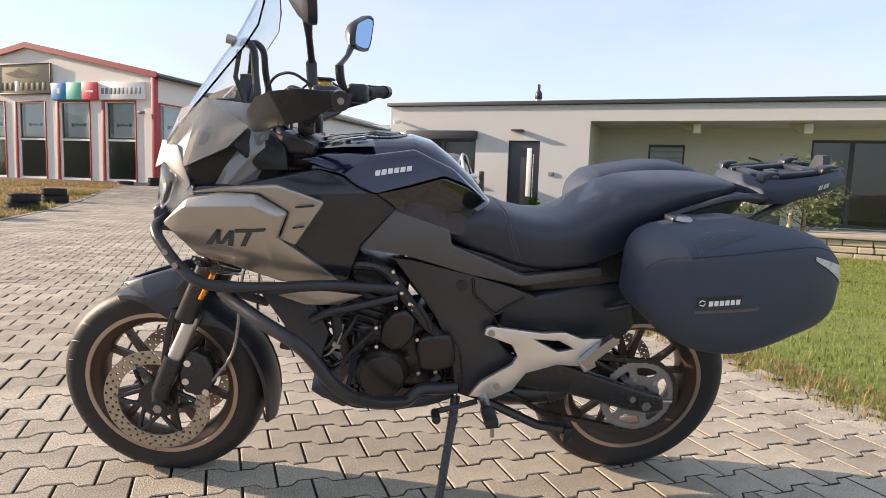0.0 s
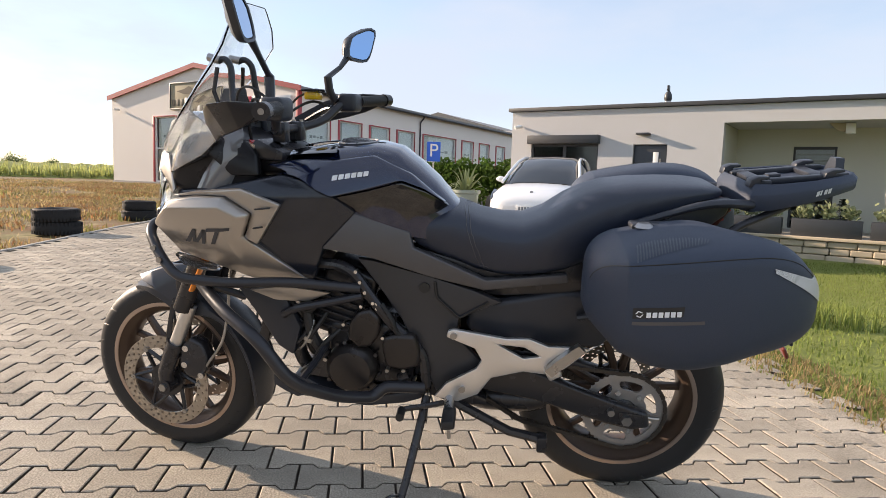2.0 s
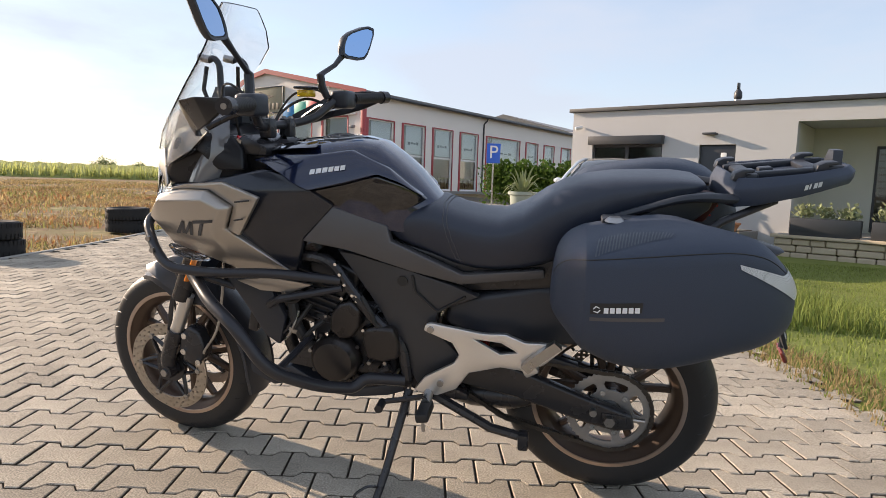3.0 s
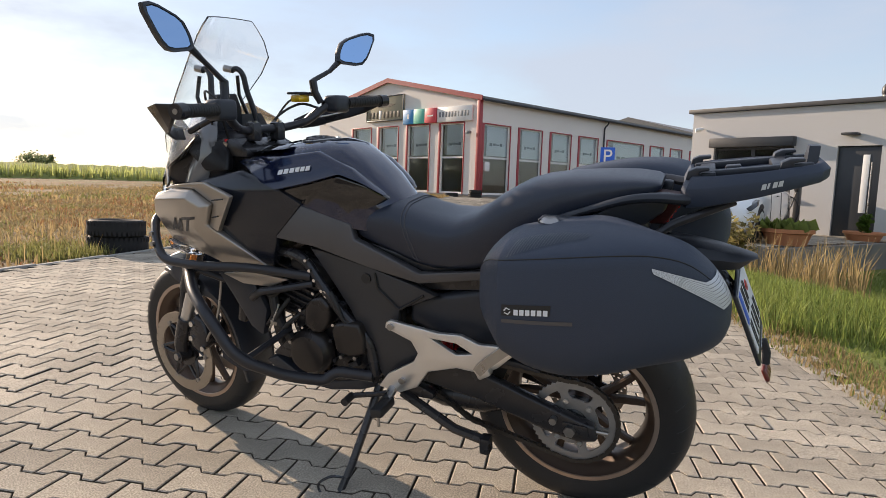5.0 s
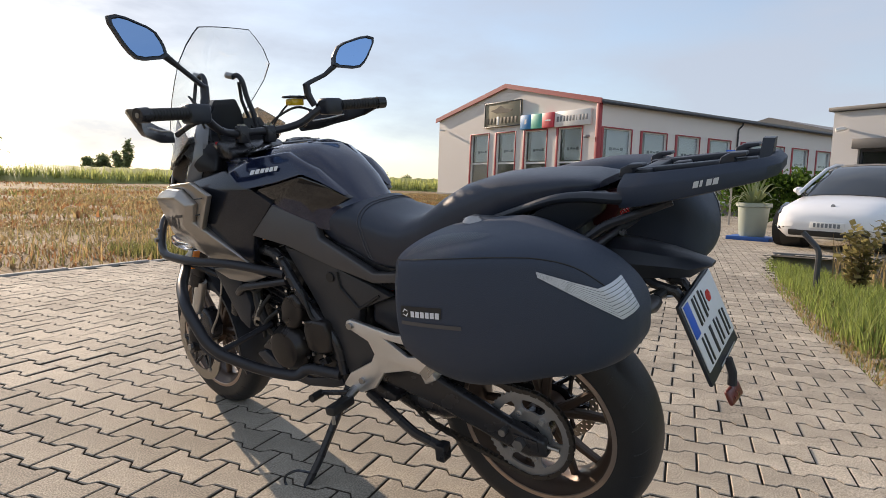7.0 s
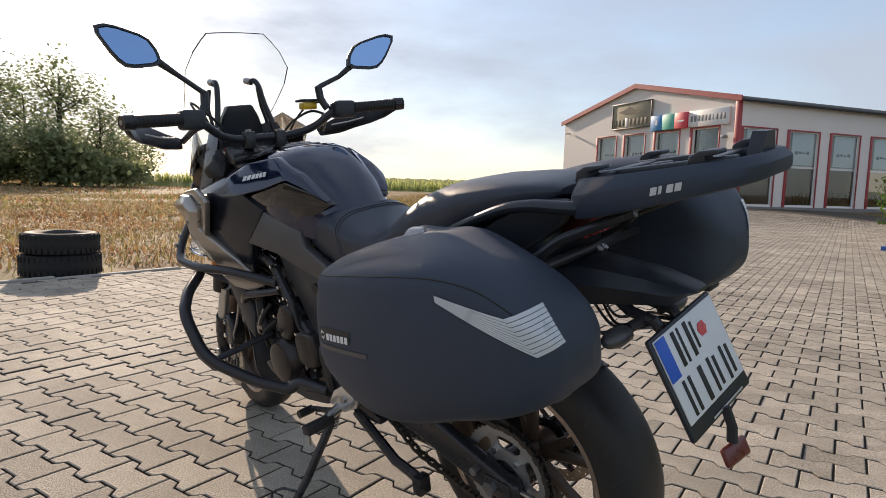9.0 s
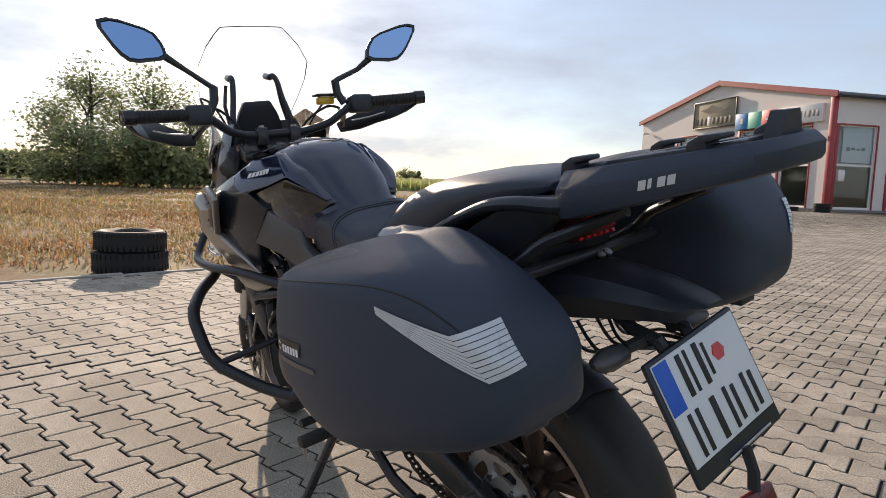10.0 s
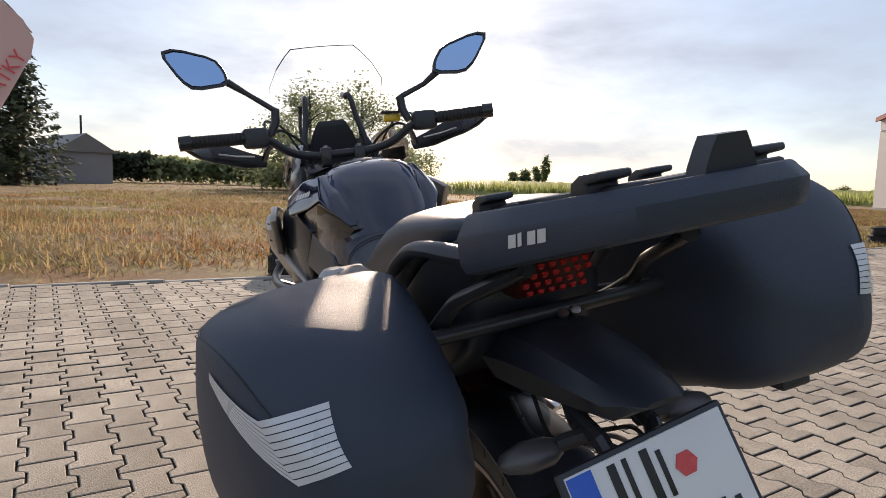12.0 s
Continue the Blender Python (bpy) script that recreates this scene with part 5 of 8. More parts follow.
    part("guard_arm", moved(tube(spline([S(0.938, 0.190, 1.150), S(0.985, 0.215, 1.135), S(1.045, 0.235, 1.105)], 4), 0.009, 8), STEERED), M_DARK, gd)
    # mirror
    dz = 0.0 if s > 0 else -0.021
    stalk = part("mirror_stalk", moved(tube([S(0.936, 0.203, 1.170), S(0.945, 0.186, 1.205), S(0.948, 0.183, 1.240), S(0.945, 0.193, 1.246), S(0.937, 0.255, 1.292 + dz), S(0.930, 0.304, 1.328 + dz)], [0.011, 0.013, 0.013, 0.008, 0.0075, 0.011], 10), STEERED), M_TUBE, bike, "black mirror stalk with a ball joint")
    face = [(0.467, 1.415), (0.428, 1.425), (0.328, 1.394), (0.302, 1.354), (0.296, 1.317), (0.388, 1.307), (0.420, 1.334)]
    face = [tuple(p[i] * (1 - w) + q[i] * w for i in (0, 1)) for p, q in zip(face, face[1:] + face[:1]) for w in (0.2, 0.8)]
    face = [(y - (0.0 if s > 0 else 0.015), z + dz) for y, z in face]
    xm = lambda y, z: 0.925 - 0.26 * (y - 0.30) + 0.10 * (z - 1.36)
    cy, cz = 0.375 - (0.0 if s > 0 else 0.015), 1.366 + dz
    secs = []
    for grow, back in ((0.30, 0.034), (0.75, 0.026), (0.98, 0.012), (1.0, 0.002), (0.985, -0.006), (0.88, -0.006), (0.86, -0.002)):
        secs.append([Vector(S(xm(y, z) + back, cy + (y - cy) * grow, cz + (z - cz) * grow)) for y, z in face])
    m_ = part("mirror_housing", moved(soften(loft(secs), 0.003, 2), STEERED), M_MATT, stalk, "pointed black mirror housing")
    gl = bmesh.new()
    vs = [gl.verts.new(S(xm(y, z) - 0.0045, cy + (y - cy) * 0.87, cz + (z - cz) * 0.82)) for y, z in face]
    bk = [gl.verts.new(S(xm(y, z) - 0.001, cy + (y - cy) * 0.87, cz + (z - cz) * 0.82)) for y, z in face]
    gl.faces.new(vs)
    gl.faces.new(bk[::-1])
    for k in range(14):
        gl.faces.new((vs[k], bk[k], bk[(k + 1) % 14], vs[(k + 1) % 14]))
    part("mirror_glass", moved(gl, STEERED), M_MIRROR, m_, "mirror glass with the blue of the sky put into its tint", 0)
res = part("brake_reservoir", moved(box((0.985, -0.158, 1.192), (0.040, 0.050, 0.022), 0.005), STEERED), M_YELLOW, bike, "yellow brake fluid reservoir")
part("reservoir_lid", moved(box((0.985, -0.158, 1.209), (0.052, 0.068, 0.008), 0.003), STEERED), M_DARK, res)
part("reservoir_screw", moved(cyl((0.985, -0.178, 1.212), (0.985, -0.178, 1.215), 0.005, n=8), STEERED), M_STEEL, res)
for s in (1, -1):
    S = lambda x, y, z: (x, s * y, z)
    part("control_cable", moved(tube(spline([S(0.945, 0.205, 1.160), S(1.000, 0.170, 1.175), S(1.050, 0.110, 1.130), S(1.060, 0.080, 1.060), S(1.03, 0.07, 0.98)], 7), 0.0042, 7), STEERED), M_GRIP, bar)
    part("cable_loop", moved(tube(spline([S(0.930, 0.215, 1.172), S(0.985, 0.215, 1.205), S(1.045, 0.17, 1.185), S(1.080, 0.12, 1.10), S(1.07, 0.09, 1.02)], 7), 0.0034, 7), STEERED), M_GRIP, bar)

# seat
secs = []
for x, w, zt, zb in ((0.628, 0.112, 0.852, 0.815), (0.600, 0.124, 0.880, 0.795), (0.555, 0.132, 0.898, 0.776), (0.500, 0.136, 0.905, 0.757), (0.440, 0.140, 0.882, 0.735), (0.380, 0.148, 0.870, 0.726), (0.320, 0.154, 0.868, 0.728), (0.260, 0.156, 0.892, 0.735), (0.205, 0.152, 0.932, 0.745), (0.155, 0.146, 0.960, 0.765), (0.100, 0.140, 0.977, 0.805), (0.030, 0.134, 0.986, 0.872), (-0.06, 0.128, 0.990, 0.920), (-0.13, 0.118, 0.990, 0.945), (-0.178, 0.100, 0.985, 0.955), (-0.192, 0.080, 0.978, 0.962)):
    row = []
    for k in range(28):
        a = 2 * math.pi * k / 28
        c, s_ = math.cos(a), math.sin(a)
        row.append(Vector((x, w * math.copysign(abs(c) ** 0.55, c), (zt + zb) / 2 + (zt - zb) / 2 * math.copysign(abs(s_) ** (0.62 if s_ > 0 else 0.3), s_))))
    secs.append(row)
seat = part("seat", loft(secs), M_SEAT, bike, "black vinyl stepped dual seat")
half_seam = [(0.463, 0.0, 0.920), (0.463, 0.06, 0.915), (0.460, 0.110, 0.895), (0.458, 0.150, 0.860), (0.446, 0.165, 0.811), (0.428, 0.165, 0.764), (0.413, 0.160, 0.738)]
for dx in (0.0, 0.011):
    line = spline([(x + dx, -y, z) for x, y, z in half_seam[:0:-1]] + [(x + dx, y, z) for x, y, z in half_seam], 5)
    part("stitching", tube(on_surface(seat, line), 0.0011, 5), M_GREY, seat, "pale seat stitching")

# grey frame covers
both("frame_cover", shell([(0.770, 0.166, 0.897), (0.623, 0.146, 0.845), (0.614, 0.146, 0.802), (0.414, 0.154, 0.722), (0.199, 0.150, 0.747), (0.193, 0.146, 0.722), (0.418, 0.152, 0.692), (0.562, 0.152, 0.722), (0.733, 0.166, 0.776), (0.856, 0.184, 0.801)],
     [[0, 1, 2, 7, 8, 9], [2, 3, 6, 7], [3, 4, 5, 6]], 0.03, 0.005), M_GREY, label="grey painted frame cover")
both("side_cover", shell([(0.770, 0.140, 0.765), (0.722, 0.146, 0.760), (0.562, 0.146, 0.722), (0.441, 0.146, 0.686), (0.367, 0.144, 0.657), (0.484, 0.142, 0.604), (0.494, 0.142, 0.550), (0.405, 0.140, 0.458), (0.490, 0.136, 0.369), (0.540, 0.136, 0.360), (0.580, 0.140, 0.441), (0.606, 0.144, 0.512), (0.648, 0.146, 0.596), (0.714, 0.144, 0.692)],
     [[0, 1, 2, 13], [2, 3, 5, 6, 12, 13], [3, 4, 5], [6, 7, 11, 12], [7, 8, 9, 10, 11]], 0.03, 0.006), M_GREY2, label="dark grey pivot cover")
both("cover_hole", lathe([(0.0, 0.003), (0.011, 0.003), (0.0145, 0.003), (0.0145, -0.004), (0, -0.004)], 20, centre=(0.582, 0.147, 0.691), closed=False), M_INK)
for s in (1, -1):
    line = [(0.553, s * 0.1475, 0.710), (0.547, s * 0.1475, 0.664), (0.484, s * 0.1455, 0.606), (0.405, s * 0.1465, 0.657)]
    part("cover_joint", tube(rounded(line, 0.01), 0.0042, 6), M_INK, bike)
both("inner_cover", slab([(0.46, 0.640), (0.37, 0.655), (0.21, 0.690), (0.10, 0.690), (0.055, 0.560), (0.09, 0.522), (0.33, 0.512), (0.47, 0.560)], 0.06, 0.118, 0.02, 3), M_MATT, label="black battery and shock cover")
part("rear_spring", tube([Vector((0.36 + 0.10 * k / 120, 0.0 + 0.045 * math.cos(k * 0.42), 0.42 + 0.22 * k / 120 + 0.045 * math.sin(k * 0.42))) for k in range(120)], 0.007, 8), M_RED, bike, "red rear shock spring")

# rider foot plates, pegs, levers
for s in (1, -1):
    S = lambda x, y, z: (x, s * y, z)
    plate = bmesh.new()
    out = [(0.517, 0.560), (0.512, 0.578), (0.497, 0.584), (0.353, 0.564), (0.289, 0.567), (0.237, 0.547), (0.150, 0.550), (0.125, 0.545), (0.185, 0.486), (0.226, 0.462), (0.302, 0.468), (0.389, 0.443), (0.425, 0.390), (0.480, 0.364), (0.548, 0.374), (0.516, 0.418), (0.432, 0.469), (0.418, 0.495), (0.437, 0.529)]
    hole = [(0.374, 0.545), (0.302, 0.540), (0.258, 0.516), (0.304, 0.508)]
    for y in (0.160, 0.176):
        vo = [plate.verts.new(S(x, y, z)) for x, z in out]
        vh = [plate.verts.new(S(x, y, z)) for x, z in hole]
        for idx in ([0, 1, 2, 18], [2, 3, "a", 18], [18, "a", "d", 17], [3, 4, "b", "a"], [4, 5, "c", "b"], [5, 6, 7, 8, 9, "c"], [9, 10, "d", "c"], [10, 11, 17, "d"], [11, 12, 16, 17], [12, 13, 14, 15, 16]):
            plate.faces.new([vh["abcd".index(i)] if isinstance(i, str) else vo[i] for i in idx])
        if y == 0.160:
            lo, lh = vo, vh
    for a, b in ((lo, vo), (lh, vh)):
        for k in range(len(a)):
            plate.faces.new((a[k], a[(k + 1) % len(a)], b[(k + 1) % len(a)], b[k]))
    bmesh.ops.recalc_face_normals(plate, faces=plate.faces)
    soften(plate, 0.004, 2, 40)
    fp = part("foot_plate", plate, M_PLATE, bike, "bare aluminium foot rest hanger")
    for x, z in ((0.497, 0.566), (0.470, 0.405)):
        part("plate_bolt", cyl(S(x, 0.175, z), S(x, 0.183, z), 0.0095, n=14, bevel=0.002), M_STEEL, fp)
    peg = part("foot_peg", box(S(0.500, 0.245, 0.352), (0.036, 0.085, 0.026), 0.006, Matrix.Rotation(radians(8), 3, "Y")), M_RUBBER, bike, "rubber-topped rider foot peg")
    part("peg_mount", cyl(S(0.505, 0.165, 0.372), S(0.502, 0.215, 0.358), 0.014, n=12, bevel=0.002), M_STEEL, peg)
    part("peg_stud", cyl(S(0.498, 0.278, 0.340), S(0.496, 0.280, 0.312), 0.005, n=8), M_STEEL, peg)
    pp = part("pillion_peg", loft([[Vector(S(x + 0.010 * c, 0.190 + 0.012 * d, z + 0.009 * c)) for c, d in ((-1, -1), (1, -1), (1, 1), (-1, 1))] for x, z in ((0.235, 0.478), (0.210, 0.505), (0.165, 0.545), (0.150, 0.556))]), M_STEEL, bike, "folded-up pillion foot peg")
    part("peg_pivot", box(S(0.222, 0.186, 0.480), (0.040, 0.030, 0.036), 0.006, Matrix.Rotation(radians(30), 3, "Y")), M_ALU, pp)
    part("shift_pedal" if s > 0 else "brake_pedal", tube(rounded([S(0.640, 0.200, 0.328), S(0.635, 0.178, 0.330), S(0.565, 0.170, 0.342), S(0.520, 0.165, 0.352)], 0.02), 0.008, 8), M_DARK, bike)
    part("pedal_tip", cyl(S(0.640, 0.178, 0.328), S(0.640, 0.222, 0.328), 0.012, n=12, bevel=0.003), M_RUBBER, bike)
stand = part("side_stand", tube([(0.575, 0.120, 0.345), (0.583, 0.150, 0.300), (0.618, 0.240, 0.140), (0.640, 0.297, 0.058)], [0.014, 0.013, 0.012, 0.011], 10), M_DARK, bike, "black side stand, folded out")
part("stand_foot", box((0.645, 0.303, 0.064), (0.060, 0.045, 0.012), 0.003, Matrix.Rotation(radians(10), 3, "X")), M_DARK, stand)
part("stand_wire", tube(rounded([(0.628, 0.262, 0.105), (0.655, 0.300, 0.130), (0.690, 0.320, 0.110), (0.680, 0.325, 0.080), (0.648, 0.305, 0.072)], 0.015), 0.0038, 6), M_DARK, stand)
part("stand_spring", tube([Vector((0.572 - 0.0 * k, 0.118 + 0.035 * k / 60 + 0.007 * math.cos(k), 0.36 - 0.085 * k / 60 + 0.007 * math.sin(k))) for k in range(60)], 0.0022, 5), M_STEEL, stand)
part("centre_bracket", slab([(0.56, 0.40), (0.46, 0.37), (0.40, 0.345), (0.40, 0.325), (0.50, 0.325), (0.57, 0.35)], 0.07, 0.12, 0.006), M_DARK, bike)
part("stand_stop_bar", tube([(0.50, 0.12, 0.335), (0.33, 0.135, 0.255), (0.235, 0.135, 0.235)], 0.014, 8), M_DARK, bike)
part("stop_bar_foot", box((0.235, 0.135, 0.225), (0.03, 0.04, 0.05), 0.006), M_DARK, bike)

# swing arm, sprocket, chain
for s in (1, -1):
    S = lambda x, y, z: (x, s * y, z)
    part("swing_arm", slab([(0.50, 0.47), (0.30, 0.455), (0.11, 0.386), (0.04, 0.362), (-0.02, 0.342), (-0.062, 0.330), (-0.072, 0.285), (-0.02, 0.275), (0.06, 0.290), (0.26, 0.350), (0.50, 0.390)], s * 0.088, s * 0.122, 0.010, 3), M_DARK, bike, "black swing arm")
    part("axle_block", slab([(0.022, 0.333), (-0.046, 0.328), (-0.050, 0.297), (0.018, 0.297)], s * 0.120, s * 0.126, 0.003), M_DARK, bike)
    part("axle_end", cyl(S(0, 0.120, 0.313), S(0, 0.142, 0.313), 0.0155, n=6, bevel=0.002), M_STEEL, bike)
    part("adjuster_bolt", cyl(S(-0.060, 0.105, 0.310), S(-0.098, 0.105, 0.308), 0.006, n=8), M_STEEL, bike)
    part("bobbin", cyl(S(0.045, 0.122, 0.335), S(0.045, 0.140, 0.335), 0.010, n=12, bevel=0.002), M_STEEL, bike)
sp = lathe([(0.096, 0.075), (0.096, 0.081), (0.115, 0.081), (0.122, 0.0795), (0.122, 0.0765), (0.115, 0.075)], 96)
for v in sp.verts:
    r = math.hypot(v.co.x, v.co.z)
    if r > 0.120 and round(math.atan2(v.co.z, v.co.x) / (2 * math.pi) * 96) % 2:
        v.co.x, v.co.z = v.co.x * 0.955, v.co.z * 0.955
spro = part("rear_sprocket", moved(sp, WS), M_SPROCK, rear_wheel, "steel rear sprocket with cut windows")
part("sprocket_centre", moved(lathe([(0.038, 0.075), (0.038, 0.081), (0.068, 0.081), (0.068, 0.075)], 48), WS), M_SPROCK, spro)
for k in range(6):
    a = 2 * math.pi * (k + 0.19) / 6
    u, w = Vector((math.cos(a), 0, math.sin(a))), Vector((-math.sin(a), 0, math.cos(a)))
    arm = loft([[u * r + w * q * c + Vector((0, yy, 0)) for c, yy in ((-1, 0.0752), (1, 0.0752), (1, 0.0808), (-1, 0.0808))] for r, q in ((0.064, 0.019), (0.074, 0.012), (0.086, 0.011), (0.098, 0.019))])
    part("sprocket_arm", moved(arm, WS), M_SPROCK, spro)
part("sprocket_carrier", moved(lathe([(0, 0.085), (0.022, 0.085), (0.034, 0.078), (0.052, 0.070), (0.050, 0.015), (0, 0.015)], 28, closed=False), WS), M_DARK, rear_wheel)
for k in range(6):
    a = 2 * math.pi * (k + 0.19) / 6
    part("sprocket_nut", moved(cyl((0.064 * math.cos(a), 0.080, 0.064 * math.sin(a)), (0.064 * math.cos(a), 0.091, 0.064 * math.sin(a)), 0.0085, n=6), WS), M_CHROME, rear_wheel)
chain = bmesh.new()
loop = [Vector((0.56, 0.08, 0.485))] + [Vector((0.1205 * math.cos(radians(84 + 190 * k / 18)), 0.078, 0.313 + 0.1205 * math.sin(radians(84 + 190 * k / 18)))) for k in range(19)] + [Vector((0.30, 0.078, 0.262)), Vector((0.56, 0.08, 0.430))]
dense = []
for a, b in zip(loop, loop[1:]):
    dense.append((a, b))
length = 0.0
path_pts = [loop[0]]
for a, b in dense:
    n = max(1, int((b - a).length / 0.008))
    path_pts += [a + (b - a) * (k + 1) / n for k in range(n)]
step = []
last = path_pts[0]
for p in path_pts:
    if (p - last).length >= 0.0155:
        step.append((last, p))
        last = p
for i, (a, b) in enumerate(step):
    t = (b - a).normalized()
    up = Vector((-t.z, 0, t.x))
    off = 0.0075 if i % 2 else 0.0055
    for s in (-1, 1):
        c = (a + b) / 2 + Vector((0, s * off, 0))
        add_box(chain, c, (0.0175, 0.0022, 0.012), Matrix((t, Vector((0, 1, 0)), up)).transposed())
    add_cyl(chain, a - Vector((0, 0.008, 0)), a + Vector((0, 0.008, 0)), 0.0042, n=6)
part("drive_chain", chain, M_CHAIN, bike, "oily steel drive chain")
part("chain_guard", slab([(0.34, 0.480), (0.16, 0.468), (0.09, 0.450), (0.10, 0.440), (0.18, 0.450), (0.34, 0.458)], 0.056, 0.086, 0.005), M_MATT, bike, "black plastic chain guard")

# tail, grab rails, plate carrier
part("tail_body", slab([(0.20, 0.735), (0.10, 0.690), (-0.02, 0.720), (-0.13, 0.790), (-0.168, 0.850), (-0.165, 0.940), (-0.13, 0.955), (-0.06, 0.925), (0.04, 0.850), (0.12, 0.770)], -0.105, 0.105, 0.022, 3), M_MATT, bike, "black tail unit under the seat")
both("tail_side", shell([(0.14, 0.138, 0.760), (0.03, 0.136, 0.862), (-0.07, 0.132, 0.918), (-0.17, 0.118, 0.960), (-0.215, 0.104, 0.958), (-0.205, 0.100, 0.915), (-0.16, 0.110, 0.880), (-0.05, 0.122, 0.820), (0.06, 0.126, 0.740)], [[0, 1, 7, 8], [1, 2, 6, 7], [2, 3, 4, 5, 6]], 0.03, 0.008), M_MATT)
lamp = part("tail_lamp", slab([(-0.170, 0.945), (-0.243, 0.936), (-0.203, 0.872), (-0.160, 0.872)], -0.052, 0.052, 0.006, 3), M_LAMP, bike, "dark red honeycomb tail lamp under the rack")
for r in range(5):
    for c in range(6):
        t = (r + 0.5) / 5
        q = Vector((-0.203 - 0.040 * t, -0.043 + 0.016 * c + (0.0085 if r % 2 else 0) - 0.004, 0.872 + 0.064 * t))
        part("lamp_cell", cyl(q - Vector((-0.002, 0, 0.0012)), q + Vector((-0.0024, 0, 0.0015)), 0.0046, n=6), M_RED, lamp)
for s in (1, -1):
    S = lambda x, y, z: (x, s * y, z)
    part("grab_rail", tube(spline([S(0.040, 0.146, 0.893), S(-0.050, 0.154, 0.926), S(-0.120, 0.155, 0.948), S(-0.180, 0.150, 0.955), S(-0.240, 0.128, 0.950), S(-0.300, 0.10, 0.950)], 6), [0.011, 0.017], 12, flat=0.8), M_MATT, bike, "black grab rail beside the seat")
    part("rack_arm", tube(spline([S(-0.090, 0.142, 0.812), S(-0.173, 0.148, 0.856), S(-0.222, 0.138, 0.892), S(-0.268, 0.126, 0.912), S(-0.350, 0.105, 0.946)], 6), [0.013, 0.012], 12, flat=0.8), M_TUBE, bike, "black rack support arm")
    part("case_carrier", tube(rounded([S(0.02, 0.138, 0.800), S(-0.10, 0.160, 0.828), S(-0.185, 0.175, 0.846)], 0.03), 0.009, 8), M_TUBE, bike, "tubular side case carrier")
    part("case_rail_low", tube(rounded([S(0.16, 0.135, 0.62), S(0.04, 0.168, 0.660), S(-0.16, 0.172, 0.690)], 0.05), 0.009, 8), M_TUBE, bike)
part("carrier_cross_tube", cyl((-0.196, 0.178, 0.846), (-0.196, -0.178, 0.846), 0.0105, n=12, bevel=0.002), M_TUBE, bike, "black tube across the tail")
secs = []
for x, w, zt, zb in ((-0.10, 0.070, 0.815, 0.725), (-0.20, 0.074, 0.838, 0.738), (-0.26, 0.069, 0.834, 0.748), (-0.33, 0.059, 0.822, 0.758), (-0.375, 0.050, 0.810, 0.764), (-0.402, 0.036, 0.802, 0.786), (-0.415, 0.022, 0.798, 0.791)):
    secs.append([Vector((x, w * c, (zt + zb) / 2 + (zt - zb) / 2 * d)) for c, d in ((-1, 0.1), (-0.72, -0.8), (0.72, -0.8), (1, 0.1), (0.78, 0.72), (0.35, 1), (-0.35, 1), (-0.78, 0.72))])
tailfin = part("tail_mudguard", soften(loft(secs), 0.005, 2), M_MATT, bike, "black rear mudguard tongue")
for y in (-0.011, -0.029):
    part("tail_bolt", moved(lathe([(0, 0.004), (0.004, 0.004), (0.0075, 0.004), (0.0082, 0.0), (0, 0)], 16, axis="z", closed=False), Matrix.Translation((-0.209, y, 0.842)) @ Matrix.Rotation(radians(-35), 4, "Y")), M_STEEL, tailfin)
for k, (y, x) in enumerate(((0.050, -0.24), (0.028, -0.25), (0.0, -0.26), (-0.030, -0.25), (-0.052, -0.235))):
    part("tail_wire", tube(spline([(x + 0.06, y * 1.3, 0.735), (x + 0.01, y + 0.012, 0.700 - 0.008 * (k % 2)), (x - 0.05, y - 0.006, 0.712), (x - 0.105, y * 0.6, 0.722)], 6), 0.0032, 6), M_GRIP if k % 2 else M_STEEL, bike)
secs = []
for k in range(14):
    a = radians(62 + 62 * k / 13)
    row = [Vector((0.335 * math.cos(a), y, 0.313 + (0.335 - abs(y) ** 2 * 5) * math.sin(a))) for y in (-0.07, -0.045, 0, 0.045, 0.07)]
    secs.append(row + [v - Vector((0.004 * math.cos(a), 0, 0.004 * math.sin(a))) for v in row[::-1]])
part("rear_hugger", loft(secs), M_MATT, bike, "black inner rear mudguard")
# plate hanger
hang = bmesh.new()
for y in (0.03, -0.03):
    add_tube(hang, [(-0.24, y, 0.785), (-0.30, y * 1.2, 0.745), (-0.345, y * 1.2, 0.735), (-0.372, y, 0.700)], 0.011, 8)
hanger = part("plate_hanger", hang, M_DARK, bike)
PT, PB = Vector((-0.378, 0.006, 0.744)), Vector((-0.448, -0.019, 0.566))
updir = (PT - PB).normalized()
norm = Vector((-0.10, -0.99, 0.06)).cross(updir).normalized()
PM = Matrix((updir.cross(norm), updir, norm)).transposed().to_4x4()
PM.translation = (PT + PB) / 2
H2 = (PT - PB).length / 2
plate = part("number_plate_holder", moved(box((0, 0, -0.006), (0.212, 2 * H2, 0.010), 0.004), PM), M_MATT, bike, "black number plate holder")
part("number_plate", moved(box((0, 0.012, 0.0005), (0.198, 2 * H2 - 0.036, 0.003), 0.001), PM), M_WHITE, plate, "white number plate with plain black bars")
part("plate_band", moved(box((-0.083, 0.050, 0.0025), (0.030, 2 * H2 - 0.116, 0.0016), 0.0005), PM), M_BLUE, plate, "blue band of the number plate")
